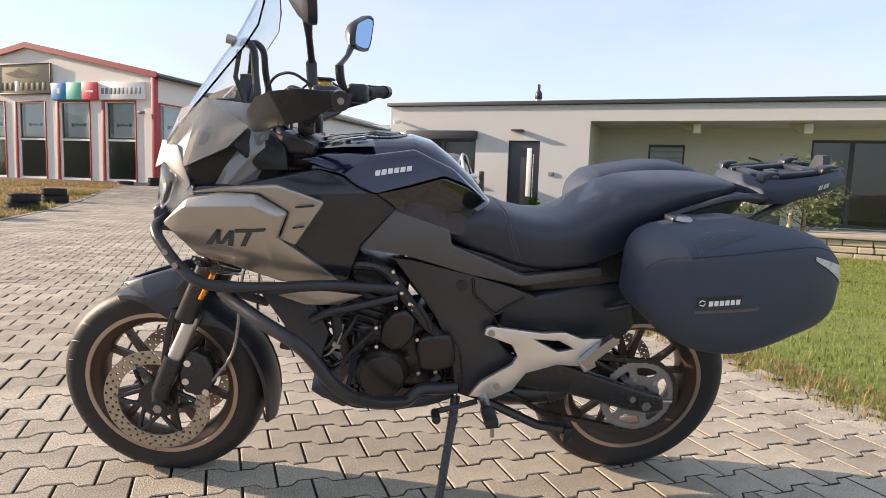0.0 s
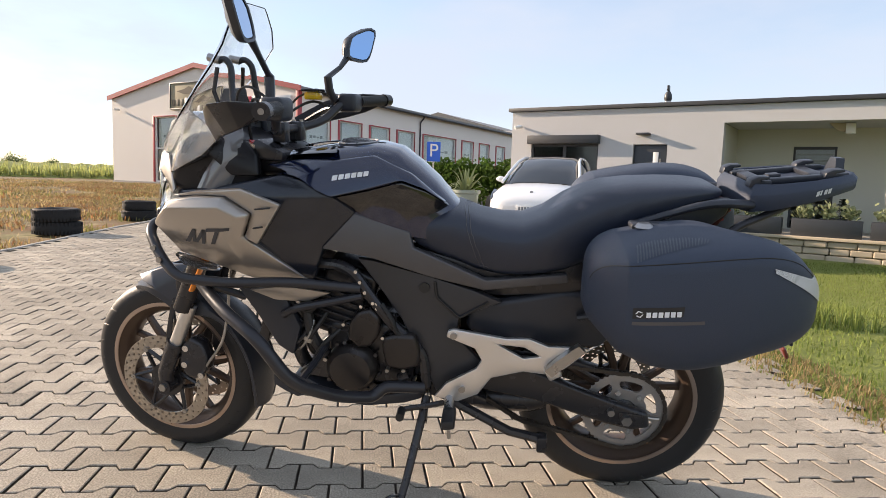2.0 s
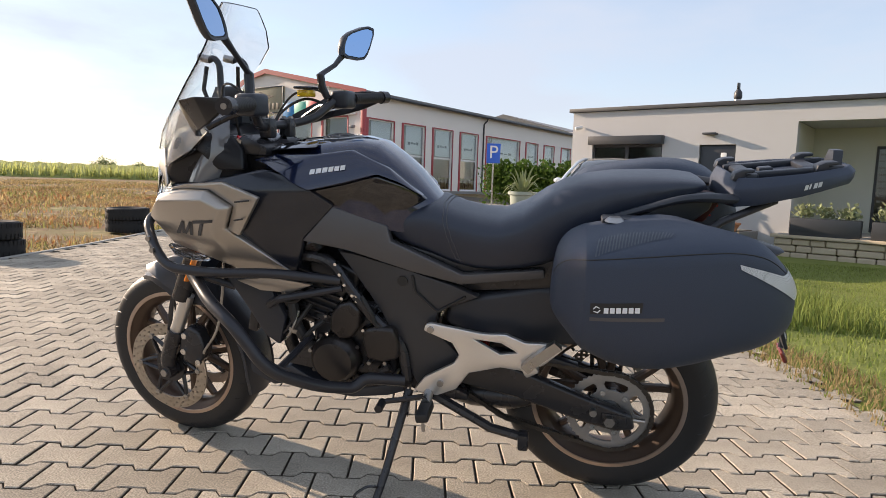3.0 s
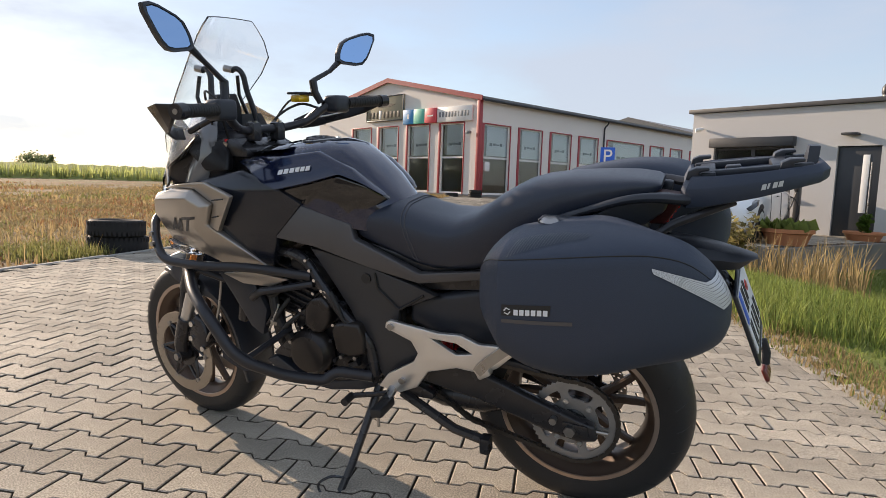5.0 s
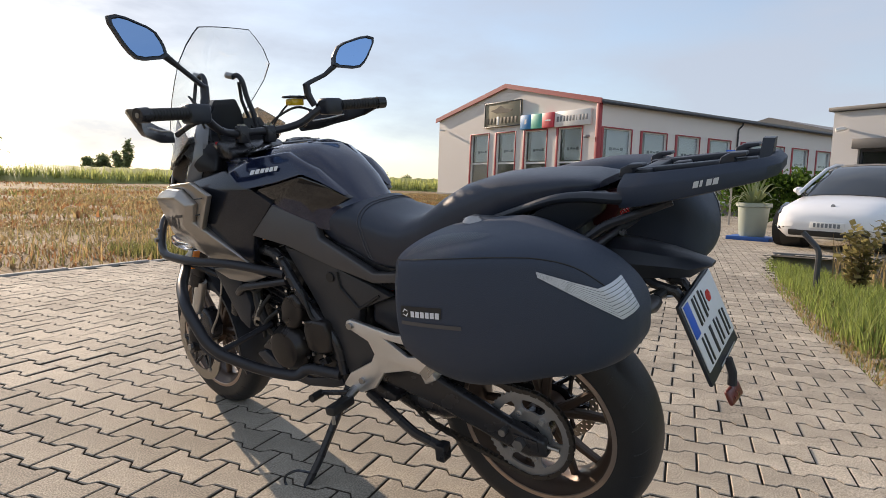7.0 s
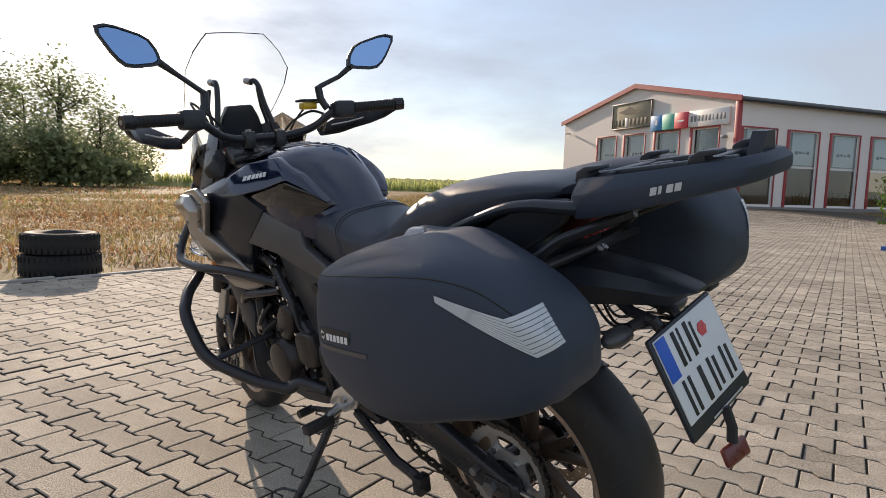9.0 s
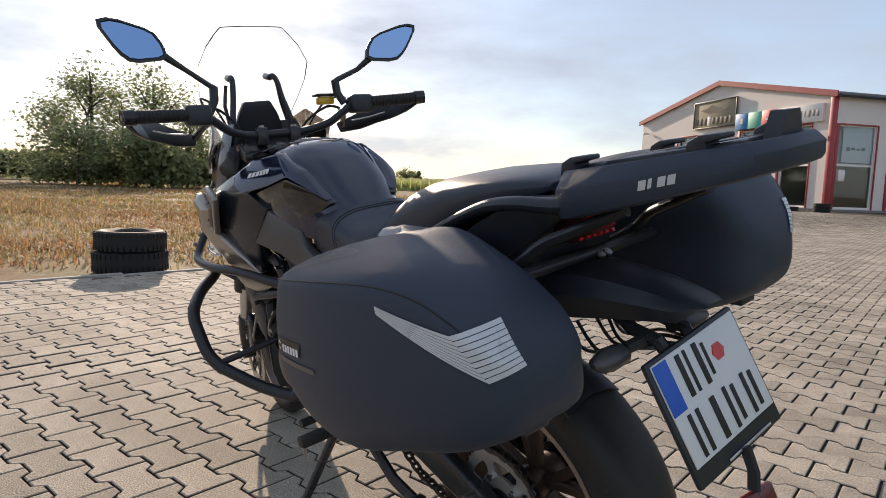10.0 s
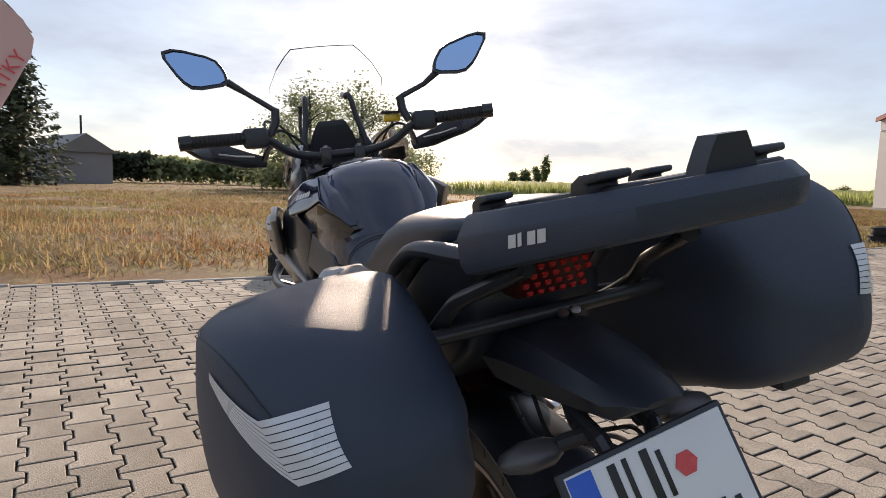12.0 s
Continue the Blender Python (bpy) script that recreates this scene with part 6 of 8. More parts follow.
for x, y, w, h in ((-0.046, 0.052, 0.010, 0.064), (-0.030, 0.052, 0.006, 0.064), (-0.006, 0.052, 0.010, 0.064), (0.010, 0.052, 0.006, 0.050), (-0.072, -0.028, 0.008, 0.064), (-0.054, -0.028, 0.008, 0.064), (-0.018, -0.028, 0.012, 0.064), (0.012, -0.028, 0.008, 0.064), (0.030, -0.028, 0.008, 0.055), (0.058, -0.028, 0.008, 0.064), (0.076, -0.028, 0.008, 0.055)):
    part("plate_bar", moved(box((x, y, 0.0028), (w, h, 0.0016), 0.0005), PM), M_INK, plate)
part("plate_seal", moved(cyl((0.036, 0.052, 0.001), (0.036, 0.052, 0.0036), 0.014, n=6), PM), M_RED, plate)
part("plate_edge_strip", moved(box((0.02, -H2 + 0.008, 0.0005), (0.11, 0.004, 0.002), 0.0006), PM), M_ALU, plate)
stem = bmesh.new()
add_tube(stem, [PB + Vector((0, 0.0, 0.01)), PB + Vector((-0.012, 0.0, -0.025)), PB + Vector((-0.012, 0.0, -0.055))], 0.010, 8, flat=0.6)
rs = part("reflector_stem", stem, M_MATT, bike)
part("rear_reflector", moved(box((0, 0, 0), (0.012, 0.075, 0.036), 0.006, None, 3), Matrix.Translation(PB + Vector((-0.016, -0.006, -0.075))) @ Matrix.Rotation(radians(-7), 4, "Z") @ Matrix.Rotation(radians(25), 4, "Y")), M_REFLR, rs, "dark red rear reflector")
for s in (1, -1):
    S = lambda x, y, z: (x, s * y, z)
    st = part("indicator_stalk", tube([S(-0.325, 0.03, 0.735), S(-0.315, 0.075, 0.728)], 0.010, 8), M_RUBBER, bike)
    part("rear_indicator", loft([[Vector(S(-0.312 + a * math.cos(2 * math.pi * k / 12), y, 0.722 + b * math.sin(2 * math.pi * k / 12))) for k in range(12)] for y, a, b in ((0.070, 0.010, 0.008), (0.085, 0.020, 0.016), (0.115, 0.021, 0.018), (0.140, 0.014, 0.011), (0.148, 0.005, 0.004))]), M_GREY, st, "smoked rear indicator")

# top case rack: a plate that rises towards its rear edge
out = [(-0.236, 0.095), (-0.246, 0.130), (-0.290, 0.154), (-0.395, 0.144), (-0.445, 0.124), (-0.515, 0.090), (-0.534, 0.055)]
out = out + [(x, -y) for x, y in out[::-1]] + [(-0.238, -0.04), (-0.238, 0.04)]
rack_low = lambda x: 0.926 + 0.235 * (-0.25 - x)
rack_top = lambda x: 1.000 + 0.115 * (-0.25 - x)
secs = []
for u, g in ((0.0, 0.88), (0.06, 0.97), (0.20, 0.995), (0.62, 1.0), (0.68, 0.99), (0.97, 0.925), (1.0, 0.905), (0.97, 0.86), (0.80, 0.84)):
    row = []
    for x, y in out:
        x2 = -0.385 + (x + 0.385) * g
        row.append(Vector((x2, y * g, rack_low(x2) + (rack_top(x2) - rack_low(x2)) * u)))
    secs.append(row)
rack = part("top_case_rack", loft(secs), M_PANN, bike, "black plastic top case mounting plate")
RT = Matrix.Rotation(radians(6.5), 3, "Y")
for y in (0.072, -0.072):
    part("rack_rib", box((-0.380, y, rack_top(-0.380) - 0.004), (0.24, 0.022, 0.016), 0.004, RT), M_MATT, rack)
for x, w in ((-0.290, 0.20), (-0.345, 0.03), (-0.440, 0.17)):
    part("rack_cross", box((x, 0, rack_top(x) - 0.005), (0.034, w, 0.015), 0.004, RT), M_MATT, rack)
for x, y in ((-0.268, 0.098), (-0.272, -0.115), (-0.455, 0.080), (-0.455, -0.088)):
    z = rack_top(x) - 1.0
    part("rack_hook", slab([(x + 0.024, z + 0.990), (x + 0.020, z + 1.009), (x + 0.004, z + 1.017), (x - 0.024, z + 1.019), (x - 0.025, z + 1.012), (x - 0.004, z + 1.008), (x - 0.008, z + 0.990)], y - 0.017, y + 0.017, 0.0025), M_MATT, rack)
part("rack_latch", soften(loft([[Vector((-0.500 + d * 0.011 - 0.1 * (z - 1.0), -0.006 + w * c, z)) for c, d in ((-1, -1), (1, -1), (1, 1), (-1, 1))] for z, w in ((1.005, 0.031), (1.035, 0.026), (1.052, 0.019), (1.060, 0.015))]), 0.003, 2), M_MATT, rack, "upright latch of the top case rack")

# side cases
def pannier(s):
    st = [(0.176, 0.725, 0.790, 0.26, 0.335), (0.166, 0.700, 0.850, 0.20, 0.368), (0.142, 0.675, 0.886, 0.175, 0.405), (0.108, 0.645, 0.906, 0.165, 0.445), (0.092, 0.636, 0.911, 0.165, 0.455), (0.03, 0.612, 0.924, 0.16, 0.464), (-0.05, 0.606, 0.937, 0.16, 0.468), (-0.13, 0.622, 0.944, 0.16, 0.462), (-0.20, 0.644, 0.942, 0.16, 0.446), (-0.26, 0.658, 0.924, 0.165, 0.424), (-0.305, 0.676, 0.884, 0.175, 0.399), (-0.337, 0.698, 0.838, 0.20, 0.366), (-0.352, 0.730, 0.795, 0.25, 0.328)]
    shape = [(0.0, 0.16), (0.0, 0.5), (0.0, 0.86), (0.10, 0.985), (0.35, 1.0), (0.60, 0.985), (0.80, 0.946), (0.922, 0.882), (0.960, 0.76), (0.988, 0.58), (0.995, 0.34), (0.96, 0.17), (0.86, 0.045), (0.65, 0.0), (0.35, 0.0), (0.10, 0.03)]
    xs = spline([Vector((q[0], q[1], q[2])) for q in st], 4)
    ys = spline([Vector((q[3], q[4], 0)) for q in st], 4)
    secs = []
    for p, q in zip(xs, ys):
        # the inner upper corner is cut away more and more towards the rear
        cut = (0.26 if s > 0 else 0.08) * smooth01((-0.06 - p.x) / 0.22)
        ring = spline([Vector((p.x, q.x + (q.y - 0.006 - q.x) * a, p.y + (p.z - 0.016 - p.y) * (b - (cut * max(0.0, 1 - a / 0.75) ** 1.3 if b > 0.6 else 0)))) for a, b in shape], 3, True)
        secs.append([Vector((v.x, s * v.y, v.z)) for v in ring])
    return secs


cases = []
for s in (1, -1):
    secs = pannier(s)
    off = Vector((0, 0, 0)) if s > 0 else Vector((-0.012, -0.032, 0.034))
    secs = [[v + off + (Vector((0, 0, 0.10 * (v.z - 0.65))) if s < 0 else Vector()) for v in r] for r in secs]
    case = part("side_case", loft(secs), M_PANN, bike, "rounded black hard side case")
    cases.append(case)
    # lid seam: follows the rim of the case body round its length
    for idx in (21,):
        line = [r[idx] + Vector((0, 0.0004 * s, 0)) for r in secs[3:-3]]
        part("lid_seam", tube(line, 0.0013, 5), M_INK, case)
    part("case_hinge", box(Vector((-0.28, s * 0.26, 0.672)) + off, (0.05, 0.05, 0.014), 0.004), M_MATT, case)
    part("case_lock", lathe([(0, 0.010), (0.014, 0.010), (0.019, 0.006), (0.024, 0.0), (0, 0)], 20, axis="z", centre=Vector((0.035, s * 0.24, 0.908)) + off, closed=False), M_STEEL, case, "chrome lock on the case")
    part("case_latch", box(Vector((0.02, s * 0.215, 0.906)) + off, (0.09, 0.05, 0.016), 0.006), M_MATT, case)
    way = (0, -s, 0)
    Y = lambda x, z: (x, s * 0.5, z)
    badge = part("case_badge", wrap(case, [Y(0.088, 0.775), Y(-0.018, 0.787), Y(-0.016, 0.765), Y(0.088, 0.751)], way, 0.0012, 6), M_INK, case)
    for q0, q1 in ((0, 1.3), (1.3, 2.6), (3.1, 4.4), (4.4, 5.7)):
        rg = lambda r, a: Y(0.0745 + r * math.cos(a), 0.763 + r * math.sin(a))
        part("badge_ring", wrap(case, [rg(0.0085, q0), rg(0.0085, q1), rg(0.0055, q1), rg(0.0055, q0)], way, 0.0022, 4), M_WHITE, case)
    for k in range(6):
        x0, x1 = 0.060 - 0.0125 * k, 0.060 - 0.0125 * k - 0.0095
        zz = 0.7625 + 0.0014 * k
        part("badge_mark", wrap(case, [Y(x0, zz + 0.006), Y(x1, zz + 0.0068), Y(x1, zz - 0.0052), Y(x0, zz - 0.006)], way, 0.0022, 3), M_WHITE, case)
    part("badge_strip", wrap(case, [Y(0.088, 0.744), Y(-0.062, 0.758), Y(-0.062, 0.750), Y(0.088, 0.736)], way, 0.0015, 8), M_GREY, case)
    way2 = Vector((0.62, -s * 0.75, -0.1))
    Z = lambda x, y, z: Vector((x, s * y, z)) + off
    a, b, c, d, e, f_ = Z(-0.205, 0.430, 0.872), Z(-0.297, 0.385, 0.840), Z(-0.318, 0.322, 0.848), Z(-0.348, 0.312, 0.790), Z(-0.335, 0.362, 0.780), Z(-0.209, 0.432, 0.862)
    for k in range(9):
        t0, t1 = k / 9, (k + 0.86) / 9
        mixp = lambda p, q, t: Vector(p) * (1 - t) + Vector(q) * t
        part("reflector_rib", wrap(case, [mixp(a, f_, t0), mixp(b, e, t0), mixp(b, e, t1), mixp(a, f_, t1)], way2, 0.0025, 8), M_REFL, case, "ribbed white reflector")
        part("reflector_rib", wrap(case, [mixp(b, e, t0), mixp(c, d, t0), mixp(c, d, t1), mixp(b, e, t1)], way2, 0.0025, 8), M_REFL, case, "ribbed white reflector")
    for k in range(24):
        x0 = 0.084 - 0.0066 * k
        low = 0.424 - 0.0016 * k
        top = low - 0.075 * math.sin(math.pi * min(1.0, 0.34 + k / 45)) * (1 - k / 60)
        part("carbon_rib", wrap(case, [Z(x0, low, 1.0), Z(x0 - 0.0030, low, 1.0), Z(x0 - 0.0120, top, 1.0), Z(x0 - 0.0090, top, 1.0)], (0, 0, -1), 0.0019, 5), M_CARBON, case)

# marks on the tank and cowl
def marks(target, way, p0, p1, height, n, parent, material, name="mark"):
    p0, p1 = Vector(p0), Vector(p1)
    d = (p1 - p0) / n
    for k in range(n):
        a, b = p0 + d * k, p0 + d * (k + 0.8)
        up = Vector((-0.12 * height, 0, height))
        part(name, wrap(target, [a + up, b + up, b, a], way, 0.0016, 3), material, parent)


tank_side = [o for o in bike.children if o.name.startswith("tank_shoulder")]
for s, target in zip((1, -1), tank_side):
    marks(target, (0, -s, 0), (0.822, s * 0.3, 0.985), (0.728, s * 0.3, 0.997), 0.0125, 6, target, M_WHITE, "tank_mark")
cowls = [o for o in bike.children if o.name.startswith("silver_cowl")]
for s, target in zip((1, -1), cowls):
    Y = lambda x, z: (x, s * 0.35, z)
    for q in ([Y(1.222, 0.812), Y(1.206, 0.812), Y(1.180, 0.850), Y(1.192, 0.852)], [Y(1.192, 0.852), Y(1.182, 0.851), Y(1.186, 0.815), Y(1.196, 0.815)],
              [Y(1.190, 0.815), Y(1.178, 0.815), Y(1.148, 0.852), Y(1.160, 0.854)], [Y(1.160, 0.854), Y(1.148, 0.853), Y(1.154, 0.814), Y(1.166, 0.814)],
              [Y(1.146, 0.858), Y(1.072, 0.868), Y(1.074, 0.860), Y(1.146, 0.849)], [Y(1.118, 0.853), Y(1.104, 0.854), Y(1.122, 0.818), Y(1.136, 0.816)]):
        part("cowl_mark", wrap(target, q, (0, -s, 0), 0.0016, 4), M_GREY2, target)
rack_way = Vector((0.20, -1, 0)).normalized()
for k in range(4):
    a = Vector((-0.427 - 0.0118 * k, 0.30, 0.9790 + 0.0020 * k))
    b = a + Vector((-0.0095 if k != 1 else -0.0050, 0, 0.0016))
    part("rack_mark", wrap(rack, [a + Vector((-0.002, 0, 0.0125)), b + Vector((-0.002, 0, 0.0125)), b, a], rack_way, 0.0012, 3), M_REFL, rack)

# crash bars
for s in (1, -1):
    S = lambda x, y, z: (x, s * y, z)
    cb = part("crash_bar", tube(rounded([S(1.345, 0.03, 0.838), S(1.365, 0.11, 0.832), S(1.352, 0.150, 0.815), S(1.300, 0.205, 0.768), S(1.232, 0.250, 0.722), S(1.08, 0.255, 0.716), S(0.94, 0.222, 0.716), S(0.76, 0.160, 0.684)], 0.06, 5), 0.0138, 12), M_TUBE, bike, "black tubular crash bar")
    part("crash_bar_lower", tube(rounded([S(1.190, 0.200, 0.690), S(1.160, 0.225, 0.672), S(1.080, 0.300, 0.648), S(0.980, 0.360, 0.612), S(0.912, 0.356, 0.510), S(0.880, 0.338, 0.472), S(0.80, 0.262, 0.405), S(0.720, 0.195, 0.372), S(0.690, 0.175, 0.398), S(0.580, 0.150, 0.388)], 0.045, 5), 0.0172, 12), M_TUBE, cb)
    part("crash_bar_brace", tube(rounded([S(0.975, 0.170, 0.600), S(0.935, 0.185, 0.628), S(0.860, 0.178, 0.642), S(0.755, 0.158, 0.662)], 0.04, 4), 0.0115, 10), M_TUBE, cb)
    part("crash_bar_stay", tube([S(0.888, 0.335, 0.476), S(0.872, 0.250, 0.490), S(0.862, 0.150, 0.505)], 0.010, 8), M_TUBE, cb)
    part("crash_bar_link", tube([S(1.150, 0.250, 0.716), S(1.165, 0.205, 0.690), S(1.09, 0.150, 0.640)], 0.011, 8), M_TUBE, cb)
    part("slide_pad", loft([[Vector(S(x + 0.021 * c, y + 0.010 * c, z + 0.021 * d)) for c, d in ((-1, -0.6), (-0.6, -1), (0.6, -1), (1, -0.6), (1, 0.6), (0.6, 1), (-0.6, 1), (-1, 0.6))] for x, y, z in ((0.918, 0.352, 0.502), (0.900, 0.346, 0.486), (0.876, 0.334, 0.466))]), M_MATT, cb, "black slide pad on the crash bar")
    for x, y, z in ((1.318, 0.196, 0.788), (1.288, 0.226, 0.764)):
        part("bar_bolt", cyl(S(x, y, z), S(x, y + 0.010, z), 0.0075, n=8, bevel=0.001), M_STEEL, cb)

part("seat_base", slab([(0.62, 0.80), (0.40, 0.74), (0.20, 0.76), (0.10, 0.80), (0.10, 0.70), (0.20, 0.68), (0.42, 0.66), (0.62, 0.72)], -0.115, 0.115, 0.01), M_DARK, bike)
for s in (1, -1):
    S = lambda x, y, z: (x, s * y, z)
    cap = part("fork_cap", moved(cyl(S(1.052, 0.10, 1.045), S(1.045, 0.10, 1.062), 0.021, n=20, bevel=0.003), STEERED), M_STEEL, bike)
    part("cap_ring", moved(cyl(S(1.046, 0.10, 1.060), S(1.044, 0.10, 1.065), 0.012, n=16), STEERED), M_RED, cap)
    part("abs_wire", moved(tube(spline([S(1.34, 0.085, 0.56), S(1.345, 0.082, 0.48), S(1.385, 0.085, 0.40), S(1.39, 0.08, 0.33)], 6), 0.003, 6), STEERED), M_GRIP, bike)
    part("fork_stay", moved(tube(spline([S(1.330, 0.088, 0.585), S(1.350, 0.090, 0.520), S(1.368, 0.088, 0.430)], 5), 0.009, 8, flat=0.6), STEERED), M_DARK, bike)

# ---- things in the yard and garden ----
def leafy(name, leaves, material, parent=None, label=""):
    """Many small leaves as one mesh. leaves: (place, size, direction)."""
    vs, fs = [], []
    for p, size, d in leaves:
        d = d.normalized()
        s = d.cross(Vector((0.31, 0.2, 0.93))).normalized() * size * 0.42
        k = len(vs)
        vs += [p, p + d * size * 0.5 + s, p + d * size, p + d * size * 0.5 - s]
        fs.append((k, k + 1, k + 2, k + 3))
    me = bpy.data.meshes.new(name)
    me.from_pydata([tuple(v) for v in vs], [], fs)
    me.materials.append(material)
    ob = new(name, me)
    ob.parent = parent
    if label:
        ob["label"] = label
    return ob


def leaf_mat(name, c1, c2, scale=1.5):
    m = mat(name, c1, c2, 0.6, 0, scale, 30, 0.0, 0, 0.1, 0.3)
    n, l = m.node_tree.nodes, m.node_tree.links
    b = n["Principled BSDF"]
    geo = n.new("ShaderNodeNewGeometry")
    hs = n.new("ShaderNodeHueSaturation")
    mr = n.new("ShaderNodeMapRange")
    mr.inputs["To Min"].default_value, mr.inputs["To Max"].default_value = 0.65, 1.35
    l.new(geo.outputs["Random Per Island"], mr.inputs["Value"])
    l.new(mr.outputs["Result"], hs.inputs["Value"])
    src = b.inputs["Base Color"].links[0].from_socket
    l.new(src, hs.inputs["Color"])
    l.new(hs.outputs["Color"], b.inputs["Base Color"])
    tr = n.new("ShaderNodeBsdfTranslucent")
    l.new(hs.outputs["Color"], tr.inputs["Color"])
    mx = n.new("ShaderNodeMixShader")
    mx.inputs["Fac"].default_value = 0.55
    out = n["Material Output"]
    l.new(b.outputs[0], mx.inputs[1])
    l.new(tr.outputs[0], mx.inputs[2])
    l.new(mx.outputs[0], out.inputs["Surface"])
    return m


M_LEAF = leaf_mat("tree_leaves", (0.19, 0.23, 0.11), (0.32, 0.36, 0.18), 0.3)
M_BUSH = leaf_mat("bush_leaves", (0.17, 0.20, 0.09), (0.31, 0.34, 0.16), 0.4)
M_LEAF2 = leaf_mat("hedge_leaves", (0.05, 0.10, 0.015), (0.10, 0.17, 0.03), 0.8)
M_NEEDLE = leaf_mat("conifer_needles", (0.055, 0.075, 0.045), (0.10, 0.125, 0.08), 0.5)
M_BARK = mat("tree_bark", (0.07, 0.055, 0.04), (0.14, 0.11, 0.085), 0.9, 0, 3, 40, 0.6, 0, 0.05, 0.2, 0.02)
M_STRAW = leaf_mat("dry_grass_blades", (0.19, 0.115, 0.055), (0.46, 0.37, 0.18), 0.9)
M_RUST = leaf_mat("rust_brown_grass_blades", (0.17, 0.070, 0.030), (0.38, 0.21, 0.095), 0.7)
M_STRAW2 = leaf_mat("green_grass_blades", (0.135, 0.195, 0.042), (0.31, 0.345, 0.095), 0.5)
M_WEED = leaf_mat("dull_green_weeds", (0.13, 0.145, 0.045), (0.28, 0.265, 0.095), 0.7)
M_HOUSE = mat("grey_house_plaster", (0.22, 0.22, 0.23), (0.30, 0.30, 0.31), 0.85, 0, 0.8, 40, 0.2)
M_FRUIT = leaf_mat("fruit_tree_leaves", (0.14, 0.17, 0.085), (0.27, 0.30, 0.17), 2.0)
M_SHRUB = leaf_mat("brown_green_shrub_leaves", (0.16, 0.13, 0.055), (0.30, 0.27, 0.11), 3.0)
M_CORN = leaf_mat("crop_leaves", (0.30, 0.34, 0.10), (0.48, 0.50, 0.19), 0.05)
M_AGAVE = leaf_mat("agave_leaves", (0.20, 0.26, 0.15), (0.40, 0.42, 0.24), 3)
M_TERRA = mat("terracotta", (0.42, 0.16, 0.07), (0.52, 0.22, 0.10), 0.75, 0, 5, 60, 0.15)
M_OLDTYRE = mat("old_tyre_rubber", (0.012, 0.012, 0.013), (0.030, 0.029, 0.028), 0.75, 0, 8, 60, 0.4, 0, 0.1, 0.3, 0.006)
M_CARW = mat("white_car_paint", (0.78, 0.79, 0.80), (0.80, 0.81, 0.82), 0.25, 0, 2, 300, 0.0, 0.8, 0.03)
M_CARG = mat("dark_car_glass", (0.010, 0.012, 0.014), (0.014, 0.016, 0.018), 0.06, 0, 2, 300, 0.0, 0.5, 0.02)
M_WOOD = mat("pale_wood_stake", (0.36, 0.28, 0.18), (0.46, 0.37, 0.25), 0.8, 0, 5, 60, 0.3)
M_POT = mat("pale_plastic_pot", (0.26, 0.30, 0.25), (0.34, 0.38, 0.32), 0.6, 0, 4, 60, 0.05)
M_FLAG = mat("pale_pink_flag_cloth", (0.62, 0.40, 0.36), (0.70, 0.48, 0.44), 0.8, 0, 2, 200, 0.05)
M_BLUEP = mat("blue_plastic", (0.02, 0.08, 0.30), (0.03, 0.11, 0.38), 0.5)

# stacks of old tyres along the field
def tyre_bm(r, w, n=40):
    prof = []
    for k in range(13):
        a = math.pi * k / 12
        prof.append((r * 0.80 + r * 0.20 * math.sin(a) ** 0.6, -w / 2 * math.cos(a)))
    prof += [(r * 0.62, w * 0.36), (r * 0.60, 0.0), (r * 0.62, -w * 0.36)]
    bm = lathe(prof, n, "z")
    for k in range(n):
        a = 2 * math.pi * k / n
        for z in (-0.3, 0.3):
            add_box(bm, (r * 0.995 * math.cos(a), r * 0.995 * math.sin(a), z * w), (0.005, r * 0.09, w * 0.26), Matrix.Rotation(a, 3, "Z"))
    return bm


def tyre_thing(x, y, z, r, w, m=Matrix.Identity(4), label="old black car tyre lying by the field"):
    t = tagged(link("tyre", tyre_bm(r, w), M_OLDTYRE), label, "tyre", "tyre stacks along the yard")
    t.matrix_basis = Matrix.Translation((x, y, z)) @ m
    return t


rnd = random.Random(7)
for i, (x, y, n) in enumerate(((-4.96, 1.56, 2), (-5.85, 4.70, 2), (-7.10, 7.75, 2), (-8.35, 11.1, 2), (-9.40, 13.9, 2), (-10.7, 17.1, 2), (-13.0, 28.0, 2), (-14.3, 27.9, 1))):
    base = ground_z(x, y) - 0.035
    for k in range(n):
        w = 0.204 if k == 0 else 0.188
        tyre_thing(x + rnd.uniform(-0.03, 0.03) + (0.03 if k else 0), y + rnd.uniform(-0.03, 0.03) - (0.02 if k else 0), base + 0.104 + 0.195 * k, 0.330 - 0.016 * k, w, Matrix.Rotation(rnd.uniform(-0.03, 0.03), 4, "X"))

